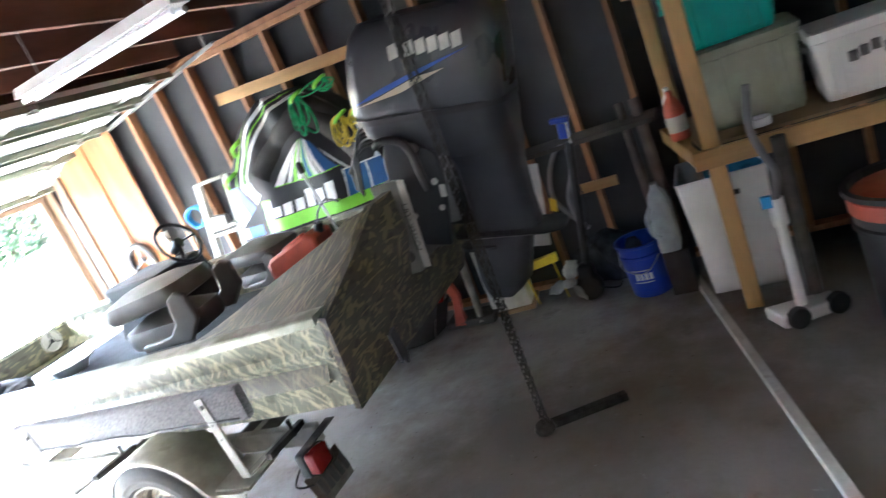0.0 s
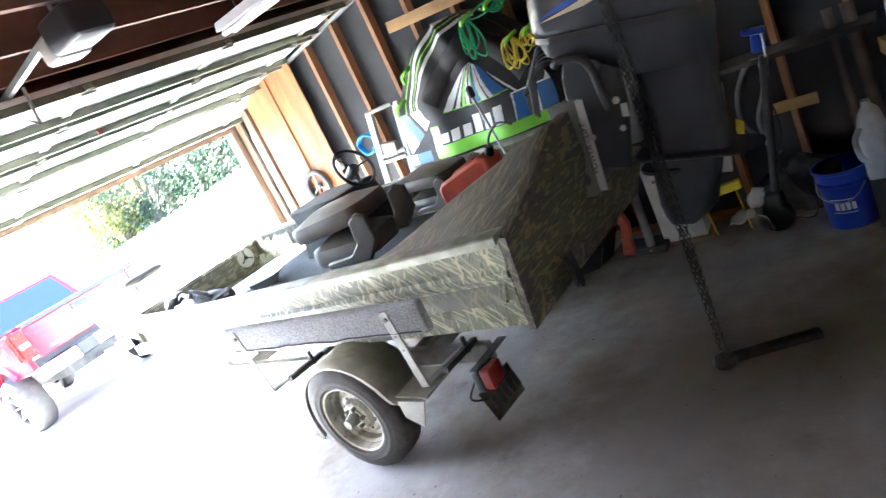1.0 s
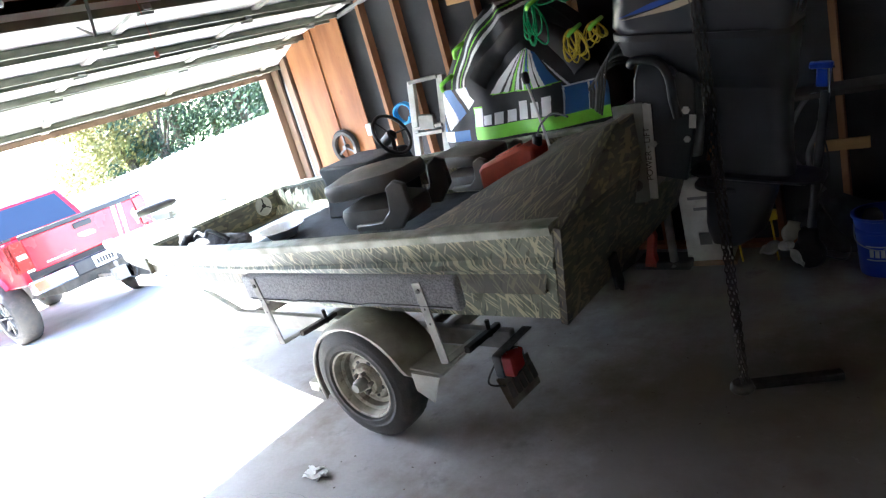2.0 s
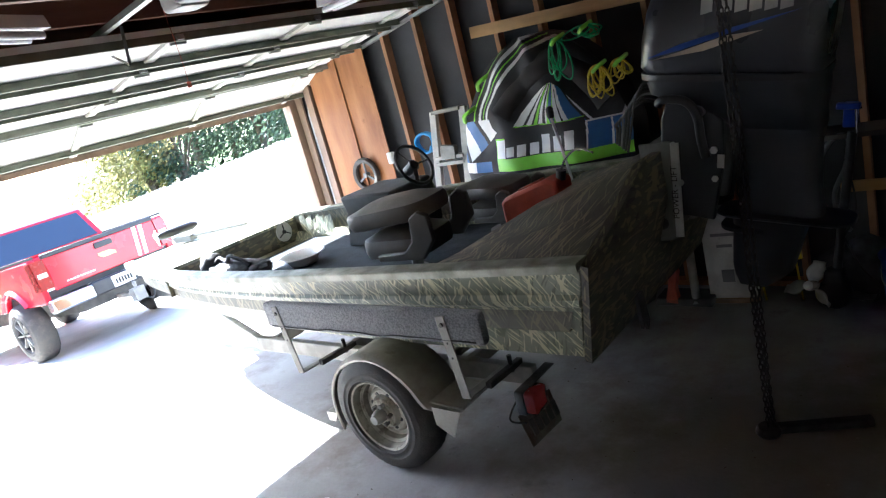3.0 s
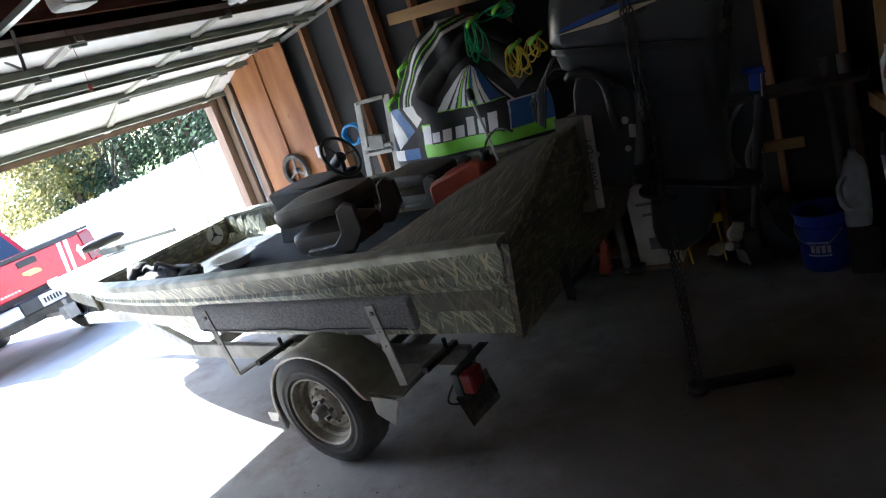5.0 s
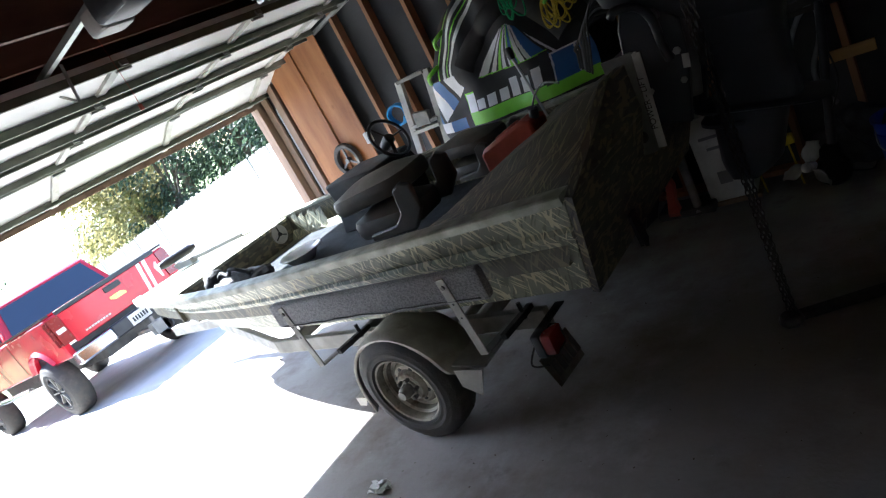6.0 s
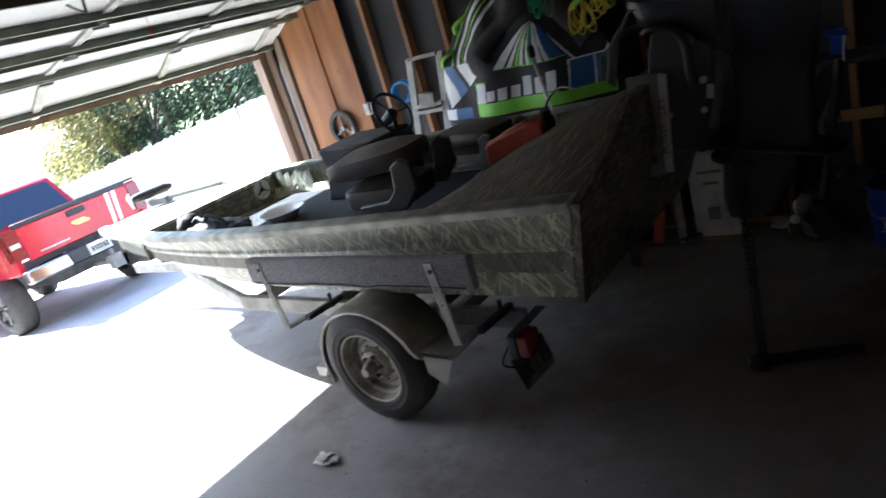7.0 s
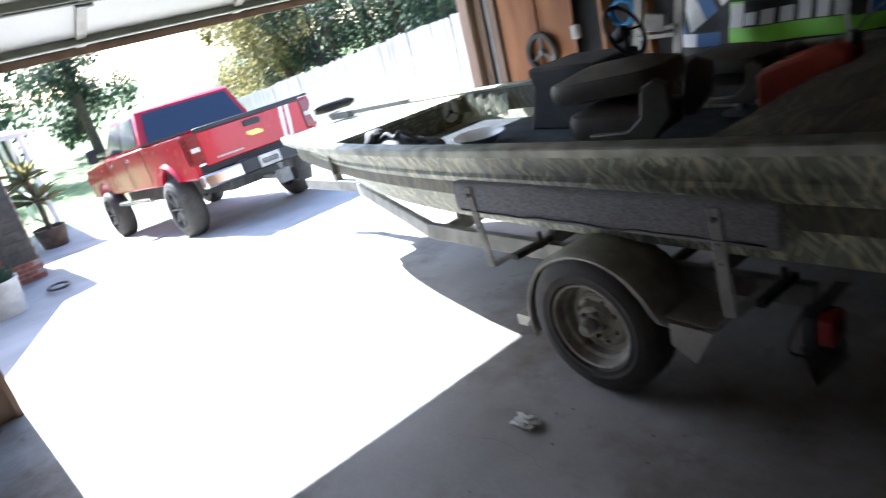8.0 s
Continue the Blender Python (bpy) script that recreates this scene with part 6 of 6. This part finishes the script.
for sgn in (-1, 1):
    for x0, x1, xa, xb in ((0.95, 1.78, 1.08, 1.76), (1.85, 2.86, 1.84, 2.42)):
        bm = B()
        slab(bm, [(x0, sgn * 0.925, 1.47), (x1, sgn * 0.925, 1.47), (xb, sgn * 0.803, 1.89), (xa, sgn * 0.803, 1.89)], (0, sgn * 0.014, 0.005))
        part("side_window", bm, GLASSDARK, tk)
    for x0 in (1.55, 2.6):
        bm = B()
        box(bm, (x0, sgn * 0.985, 1.3), (0.18, 0.03, 0.035))
        part("door_handle", bm, CHROME, tk, bevel=0.008)
    for x0 in (0.8, 1.81, 2.88):
        bm = B()
        span(bm, (x0, sgn * 0.9705, 0.85), (x0 + 0.012, sgn * 0.9735, 1.41))
        part("door_gap", bm, INK, tk)
    bm = B()
    pad(bm, pose(2.95, sgn * 1.12, 1.55, 0, 90, 0), 0.24, 0.16, 0.1, 0.04, 0.01)
    beam(bm, (2.95, sgn * 0.92, 1.47), (2.95, sgn * 1.08, 1.5), 0.05, 0.04)
    part("mirror", bm, BLACKP, tk)
    bm = B()
    hose(bm, [(1.2, sgn * 0.98, 0.62), (2.1, sgn * 1.0, 0.62), (3.0, sgn * 0.98, 0.62)], 0.045, 10)
    part("running_board", bm, CHROME, tk)
    bm = B()
    slab(bm, [(-1.14, sgn * 0.80, 0.98), (-1.14, sgn * 0.965, 0.98), (-1.13, sgn * 0.965, 1.37), (-1.13, sgn * 0.80, 1.37)], (0.06, 0, 0))
    slab(bm, [(-1.12, sgn * 0.972, 0.99), (-1.0, sgn * 0.984, 0.99), (-1.0, sgn * 0.984, 1.36), (-1.12, sgn * 0.972, 1.36)], (0, sgn * 0.006, 0))
    tl = part("tail_lamp", bm, REDLENS, tk, "red tail lamp")
    bm = B()
    span(bm, (-1.147, sgn * 0.82, 1.14), (-1.1405, sgn * 0.94, 1.2))
    part("reverse_lens", bm, OFFWHITE, tl)
    for cx in (0.0, WB):
        whl, rim, m, d = wheel(tk, (cx, sgn * 0.90, TR), TR, 0.26, 0.3, sgn, BLACKP, tread=0.045, seg=64)
        bm = B()
        for k in range(8):
            a = 2 * math.pi * k / 8
            beam(bm, m @ Vector((0.05 * math.cos(a), 0.05 * math.sin(a), d - 0.01)), m @ Vector((0.245 * math.cos(a), 0.245 * math.sin(a), d + 0.0)), 0.04, 0.02)
        part("spokes", bm, DIRTYGALV, rim)
bm = B()
slab(bm, [(-1.13, -0.795, 0.93), (-1.13, 0.795, 0.93), (-1.13, 0.795, 1.38), (-1.13, -0.795, 1.38)], (0.06, 0, 0))
tg = part("tailgate", bm, TRUCKRED, tk, "red tailgate", bevel=0.015)
bm = B()
span(bm, (-1.145, -0.8, 1.375), (-1.06, 0.8, 1.435))
part("tailgate_cap", bm, BLACKP, tg, bevel=0.012)
bm = B()
pad(bm, pose(-1.138, 0, 1.30, 0, 90, 0), 0.08, 0.26, 0.03, 0.02, 0.003)
part("latch", bm, BLACKP, tg)
bm = B()
slab(bm, [(-1.14, -0.12, 1.155), (-1.14, -0.05, 1.19), (-1.14, 0.12, 1.19), (-1.14, 0.12, 1.155), (-1.14, 0.05, 1.12), (-1.14, -0.12, 1.12)], (0.012, 0, 0))
part("badge", bm, GOLD, tg, "plain gold badge shape")
for k in range(9):
    bm = B()
    span(bm, (-1.136, 0.24 + 0.045 * k, 0.985), (-1.128, 0.272 + 0.045 * k, 1.01))
    part("marking_bar", bm, OFFWHITE, tg)
for z0 in (-0.1, -0.2):
    bm = B()
    slab(bm, [(-1.1335, -0.42 + z0, 1.37), (-1.1335, -0.36 + z0, 1.37), (-1.1335, -0.30 + z0, 0.95), (-1.1335, -0.35 + z0, 0.95)], (0.004, 0, 0))
    part("stripe", bm, TUBEWHITE, tg)
for lo, hi, mt, nm in (((-1.3, -0.98, 0.66), (-1.12, -0.42, 0.84), CHROME, "bumper_end"), ((-1.3, 0.42, 0.66), (-1.12, 0.98, 0.84), CHROME, "bumper_end"), ((-1.28, -0.419, 0.66), (-1.1, 0.419, 0.86), BLACKP, "bumper_step")):
    bm = B()
    span(bm, lo, hi)
    part(nm, bm, mt, tk, bevel=0.025)
bm = B()
span(bm, (-1.287, -0.16, 0.68), (-1.281, 0.16, 0.84))
pl = part("number_plate", bm, OFFWHITE, tk, "white number plate with dark bars")
for k in range(6):
    bm = B()
    span(bm, (-1.291, -0.12 + 0.042 * k, 0.72), (-1.286, -0.095 + 0.042 * k, 0.79))
    part("plate_bar", bm, INK, pl)
bm = B()
beam(bm, (-0.9, 0, 0.52), (-1.5, 0, 0.5), 0.06, 0.06)
box(bm, (-1.5, 0, 0.5), (0.14, 0.16, 0.18))
lathe(bm, [(0.02, 0), (0.025, 0.05), (0.03, 0.08), (0.015, 0.1)], pose(-1.5, 0, 0.58), 12)
part("tow_hitch", bm, DIRTYGALV, tk)
bm = B()
hose(bm, [(-1.2, -0.3, 0.66), (-1.3, -0.32, 0.45), (-1.42, -0.2, 0.36), (-1.45, -0.05, 0.45)], 0.01, 6)
part("cable", bm, BLACKP, tk)
bm = B()
span(bm, (-0.9, -0.5, 0.5), (WB + 0.5, 0.5, 0.82))
part("chassis", bm, FRAMEPAINT, tk)
SLOPE = math.degrees(math.atan(0.105))
tk.matrix_basis = Matrix.Translation((-8.65, 4.07, drop(-8.65))) @ pose(0, 0, 0, 0, 0, 182.3) @ pose(0, 0, 0, 0, SLOPE, 0)

# ---- fence ----
fe = thing("fence", (-14, 8.6, drop(-14)), "sun-bleached wooden privacy fence along the driveway", "fence")
bm = B()
o = [(-0.07, 0), (0.07, 0), (0.07, 1.94), (0.045, 1.98), (-0.045, 1.98), (-0.07, 1.94)]
slab(bm, [Vector((x, 0, z)) for x, z in o], (0, 0.018, 0))
pk = None
rg = random.Random(3)
x = -4.3
while x > -27:
    if pk is None:
        ob = part("picket", bm, FENCE, fe, smooth=False)
        pk = ob.data
    else:
        ob = new("picket", pk)
        ob.parent, ob.matrix_parent_inverse = fe, INV[fe.name]
    ob.location = (x, 8.6 + rg.uniform(-0.006, 0.006), -0.1 * (DX - 0.15 - x) + rg.uniform(-0.03, 0.02))
    ob.rotation_euler = (0, radians(rg.uniform(-0.8, 0.8)), 0)
    x -= 0.147
for a, b in ((-4.3, -14.0), (-14.0, -27.0)):
    for dz in (0.35, 1.45):
        bm = B()
        beam(bm, (a, 8.65, -0.1 * (DX - 0.15 - a) + dz), (b, 8.65, -0.1 * (DX - 0.15 - b) + dz), 0.04, 0.09)
        part("fence_rail", bm, FENCE, fe)


# ---- trees ----
def tree(x, y, h, r, leaf, seed, n=5200, low=0.12, size=0.1):
    rg = random.Random(seed)
    z0 = drop(x) - 0.05
    t = thing("tree", (x, y, z0), "leafy garden tree with sunlit green crown" if leaf is LEAF else "garden tree with yellowing leaves", "tree", group="garden trees")
    bm = B()
    hose(bm, [(x, y, z0), (x + 0.1, y, z0 + h * 0.3), (x - 0.1, y + 0.1, z0 + h * 0.6), (x, y, z0 + h * 0.85)], lambda k: 0.03 * h * (1 - 0.8 * k), 9, n=4)
    part("trunk", bm, BARK, t)
    blobs = []
    for k in range(11):
        a = rg.uniform(0, 6.28)
        d = r * math.sqrt(rg.random()) * 0.75
        zz = z0 + h * rg.uniform(low, 0.92)
        blobs.append((Vector((x + d * math.cos(a), y + d * math.sin(a), zz)), r * rg.uniform(0.28, 0.5)))
    for c, br in blobs[:7]:
        bm = B()
        hose(bm, [(x, y, z0 + h * rg.uniform(0.2, 0.5)), Vector((x, y, c.z)).lerp(c, 0.5) + Vector((0, 0, -0.2)), c], lambda k: 0.012 * h * (1 - 0.8 * k), 6, n=3)
        part("limb", bm, BARK, t)
    verts, faces = [], []
    for k in range(n):
        c, br = blobs[rg.randrange(len(blobs))]
        v = Vector((rg.gauss(0, 1), rg.gauss(0, 1), rg.gauss(0, 0.8)))
        p = c + v.normalized() * br * (0.45 + 0.6 * rg.random())
        nrm = (v.normalized() + Vector((rg.gauss(0, 0.6), rg.gauss(0, 0.6), 0.5 + rg.gauss(0, 0.5)))).normalized()
        a = nrm.orthogonal().normalized()
        b = nrm.cross(a)
        s = size * rg.uniform(0.5, 1.3)
        i = len(verts)
        verts += [p - a * s, p - b * s * 0.5, p + a * s, p + b * s * 0.5]
        faces.append((i, i + 1, i + 2, i + 3))
    me = bpy.data.meshes.new("crown")
    me.from_pydata(verts, [], faces)
    me.materials.append(leaf)
    ob = new("crown", me)
    ob.parent, ob.matrix_parent_inverse = t, INV[t.name]
    ob["kind"] = "stuff"
    return t


for tx_, ty_, th_, tr_, lf_, sd_, nn, ls in (
        (-13.0, 12.5, 6.5, 3.0, LEAF, 1, 9000, 0.085), (-20.0, 11.2, 6.0, 2.4, LEAFY, 2, 9000, 0.08), (-9.5, 13.0, 7.0, 3.2, LEAF, 3, 9000, 0.085),
        (-17.0, 14.0, 7.5, 3.0, LEAF, 4, 9000, 0.085), (-26.0, 13.4, 6.5, 2.6, LEAFY, 5, 7000, 0.1), (-31.0, 3.5, 9.5, 4.0, LEAF, 6, 9000, 0.13),
        (-33.0, -3.0, 9.0, 4.2, LEAF, 7, 7000, 0.16), (-30.0, -9.0, 8.0, 4.0, LEAF, 8, 6000, 0.18), (-33.5, 7.4, 9.0, 2.6, LEAF, 9, 8000, 0.13),
        (-16.0, 18.5, 8.5, 3.6, LEAF, 10, 8000, 0.11), (-22.5, 14.6, 7.5, 3.0, LEAF, 11, 9000, 0.1), (-25.0, 18.0, 8.5, 3.4, LEAF, 12, 8000, 0.11),
        (-18.5, 11.6, 4.6, 1.9, LEAF, 13, 7000, 0.075), (-30.0, 14.8, 6.0, 2.6, LEAFY, 14, 7000, 0.11), (-21.0, 19.5, 8.5, 3.4, LEAF, 15, 8000, 0.11)):
    tree(tx_, ty_, th_, tr_, lf_, sd_, n=nn, size=ls)

# ---- neighbouring wing of the house ----
hs = thing("house_wing", (-13, 0, drop(-13)), "brick wing of the house, unseen side block and roofs added for shade", "house")
HX0, HX1, HY = -14.2, -10.9, 1.38
gz = drop(HX0) - 0.1
bm = B()
span(bm, (HX0, -6, gz), (HX1, HY - 0.012, 1.9))
part("wall", bm, MORTAR, hs, "brick wall", smooth=False)
# roof out of view; its eaves are set by the shadow they throw
bm = B()
slab(bm, [(HX0 - 0.4, HY + 0.08, 1.86), (HX1 + 0.1, HY + 0.08, 1.86), (HX1 + 0.1, -2.5, 3.5), (HX0 - 0.4, -2.5, 3.5)], (0, 0, 0.12))
slab(bm, [(HX0 - 0.4, -6.35, 1.86), (HX1 + 0.1, -6.35, 1.86), (HX1 + 0.1, -2.501, 3.5), (HX0 - 0.4, -2.501, 3.5)], (0, 0, 0.12))
part("roof", bm, GREYP, hs, "unseen grey roof shaped to shade the driveway", smooth=False)
# added block and roof, out of view, that shade the driveway near the jamb
bm = B()
span(bm, (HX1 + 0.001, -6, drop(HX1) - 0.1), (-6.4, -0.4, 2.0))
part("wall", bm, OFFWHITE, hs, "unseen pale block added to shade the driveway", smooth=False)
bm = B()
slab(bm, [(HX1 + 0.11, 1.1, 1.75), (-6.5, -0.15, 1.9), (-6.5, -3.0, 3.3), (HX1 + 0.11, -3.0, 3.3)], (0, 0, 0.12))
part("roof", bm, GREYP, hs, "unseen grey roof shaped to shade the driveway", smooth=False)
bm = B()
box(bm, (0, 0, 0), (0.205, 0.012, 0.06))
bx = B()
box(bx, (0, 0, 0), (0.012, 0.205, 0.06))
br1, br2 = None, None
for row in range(40):
    z = gz + 0.04 + 0.0725 * row
    if z > 1.84:
        break
    xx = HX1 - 0.11 - (0.11 if row % 2 else 0.0)
    cnt = 0
    while xx > HX1 - 1.0 and cnt < 5:
        if br1 is None:
            ob = part("brick", bm, BRICK, hs, smooth=False)
            br1 = ob.data
        else:
            ob = new("brick", br1)
            ob.parent, ob.matrix_parent_inverse = hs, INV[hs.name]
        ob.location = (xx, HY - 0.006, z)
        xx -= 0.217
        cnt += 1
    yy = HY - 0.12 - (0.1 if row % 2 else 0.0)
    for k in range(3):
        if br2 is None:
            ob = part("brick", bx, BRICK, hs, smooth=False)
            br2 = ob.data
        else:
            ob = new("brick", br2)
            ob.parent, ob.matrix_parent_inverse = hs, INV[hs.name]
        ob.location = (HX1 + 0.006, yy, z)
        yy -= 0.217
bm = B()
span(bm, (HX0, -6, gz), (HX1 - 1.06, HY, 1.86))
part("brick_field", bm, BRICK, hs, smooth=False)
bm = B()
span(bm, (HX1 - 2.2, HY + 0.001, gz + 0.55), (HX1 - 1.1, HY + 0.05, 1.75))
dsh = part("window", bm, GLASSDARK, hs, "dark tall window")
bm = B()
for x0 in (HX1 - 2.28, HX1 - 1.1):
    span(bm, (x0, HY + 0.001, gz + 0.5), (x0 + 0.08, HY + 0.08, 1.8))
part("window_frame", bm, OFFWHITE, dsh)
bm = B()
span(bm, (HX1 + 0.014, HY - 0.5, gz + 0.75), (HX1 + 0.05, HY - 0.03, 1.5))
shut = part("shutter", bm, FRAMEPAINT, hs, "dark grey shutter", bevel=0.008)
for zz in range(9):
    bm = B()
    span(bm, (HX1 + 0.051, HY - 0.46, gz + 0.82 + 0.16 * zz), (HX1 + 0.062, HY - 0.07, gz + 0.94 + 0.16 * zz))
    part("louvre", bm, FRAMEPAINT, shut)
pc = thing("patio_cover", (-17.5, 1.5, drop(-17)), "white patio cover on slim posts", "patio cover")
pz = drop(-17)
bm = B()
slab(bm, [(-20, -2, pz + 2.45), (-15.5, -2, pz + 2.45), (-15.5, 2.6, pz + 2.3), (-20, 2.6, pz + 2.3)], (0, 0, 0.1))
part("roof", bm, WHITEP, pc)
for x0, y0 in ((-15.7, 2.4), (-19.8, 2.4), (-15.7, -1.8), (-17.7, 2.4)):
    bm = B()
    span(bm, (x0 - 0.05, y0 - 0.05, pz - 0.05), (x0 + 0.05, y0 + 0.05, pz + 2.35))
    part("post", bm, WHITEP, pc)
bm = B()
span(bm, (-19.8, 2.37, pz + 0.7), (-15.8, 2.43, pz + 0.78))
part("rail", bm, WHITEP, pc)
pm_ = thing("potted_palm", (-14.9, 2.1, drop(-14.9)), "spiky potted palm in a wooden tub", "potted plant")
z0 = drop(-14.9)
bm = B()
lathe(bm, [(0.25, 0), (0.33, 0.42), (0.3, 0.42), (0.27, 0.36), (0.001, 0.36)], pose(-14.9, 2.1, z0), 20)
part("tub", bm, BARK, pm_)
bm = B()
hose(bm, [(-14.9, 2.1, z0 + 0.3), (-14.88, 2.12, z0 + 0.9), (-14.92, 2.08, z0 + 1.5)], 0.06, 9)
part("trunk", bm, BARK, pm_)
rg = random.Random(12)
bm = B()
for k in range(70):
    a, e = rg.uniform(0, 6.28), rg.uniform(-0.3, 1.3)
    zc = z0 + rg.choice((1.5, 1.45, 1.0))
    c = Vector((-14.9, 2.1, zc))
    d = Vector((math.cos(a) * math.cos(e), math.sin(a) * math.cos(e), math.sin(e)))
    L = rg.uniform(0.5, 0.8)
    s = d.cross(Vector((0, 0, 1))).normalized() * 0.022
    mid, end = c + d * L * 0.6, c + d * L + Vector((0, 0, -0.12))
    v = ring(bm, [c - s, c + s, mid + s, end, mid - s])
    bm.faces.new(v)
tagged(part("fronds", bm, LEAFY, pm_), kind="stuff")
wb = thing("planter_bucket", (-8.3, 0.62, drop(-8.3)), "white plastic bucket with a green plant by the wall", "planter")
z0 = drop(-8.3)
bm = B()
lathe(bm, [(0.19, 0), (0.2, 0.01), (0.24, 0.42), (0.25, 0.43), (0.25, 0.46), (0.23, 0.46), (0.2, 0.38), (0.001, 0.38)], pose(-8.3, 0.62, z0 - 0.01), 28)
part("pail", bm, OFFWHITE, wb)
bm = B()
for k in range(60):
    a = rg.uniform(0, 6.28)
    c = Vector((-8.3 + rg.uniform(-0.15, 0.15), 0.62 + rg.uniform(-0.15, 0.15), z0 + 0.37))
    d = Vector((math.cos(a) * 0.5, math.sin(a) * 0.5, 1)).normalized()
    s = d.orthogonal().normalized() * 0.03
    v = ring(bm, [c, c + d * 0.12 + s, c + d * 0.24, c + d * 0.12 - s])
    bm.faces.new(v)
tagged(part("leaves", bm, LEAF, wb), kind="stuff")
bm = B()
pts = []
for k in range(26):
    a = k * 0.8
    pts.append((-9.0 + 0.3 * math.cos(a) + 0.02 * k, 1.25 + 0.12 * math.sin(a), drop(-9.0) + 0.02 + 0.0025 * k - 0.105 * (-0.3 * math.cos(a) - 0.02 * k)))
hose(bm, pts, 0.014, 7, n=3)
tagged(part("garden_hose", bm, BLACKP), "black garden hose heaped on the driveway", "garden hose")

# ---- cracks, leaves and grit on the floor ----
rg = random.Random(21)


def crack(pts, w, z, name="floor_crack"):
    bm = B()
    pp = spline([Vector(p) for p in pts], 6)
    pp = [p + Vector((rg.uniform(-0.012, 0.012), rg.uniform(-0.012, 0.012), 0)) for p in pp]
    va, vb = [], []
    for i, p in enumerate(pp):
        d = (pp[min(i + 1, len(pp) - 1)] - pp[max(i - 1, 0)]).normalized()
        q = Vector((-d.y, d.x, 0)) * w * rg.uniform(0.4, 1.0)
        va.append(bm.verts.new((p.x + q.x, p.y + q.y, drop(p.x) + z)))
        vb.append(bm.verts.new((p.x - q.x, p.y - q.y, drop(p.x) + z)))
    bridge(bm, va, vb, False)
    tagged(part(name, bm, GREYP, smooth=False), "thin dark crack in the concrete", "crack", kind="structure")


crack([(-1.1, 1.75, 0), (-0.85, 1.86, 0), (-0.6, 1.83, 0)], 0.0012, 0.0015)
crack([(-4.6, 3.2, 0), (-4.9, 3.6, 0), (-5.4, 3.7, 0), (-5.9, 4.3, 0)], 0.004, 0.002)
crack([(-4.4, 5.2, 0), (-4.6, 3.9, 0), (-4.8, 2.2, 0), (-4.8, 0.5, 0)], 0.005, 0.002)
bm = B()
for k in range(150):
    x, y = rg.uniform(-0.9, 2.2), rg.uniform(0.9, 4.4)
    if abs(y - 2.55) < 0.2 and x < 0:
        continue
    sz = rg.uniform(0.003, 0.009)
    a = rg.uniform(0, 6.28)
    p = Vector((x, y, 0.002))
    u, v = Vector((math.cos(a), math.sin(a), 0)) * sz, Vector((-math.sin(a), math.cos(a), 0)) * sz * 0.6
    vs_ = ring(bm, [p - u, p - v + Vector((0, 0, 0.003)), p + u, p + v])
    bm.faces.new(vs_)
tagged(part("floor_grit", bm, BARK, smooth=False), "scattered dark grit and leaf bits on the floor", "grit", kind="stuff")
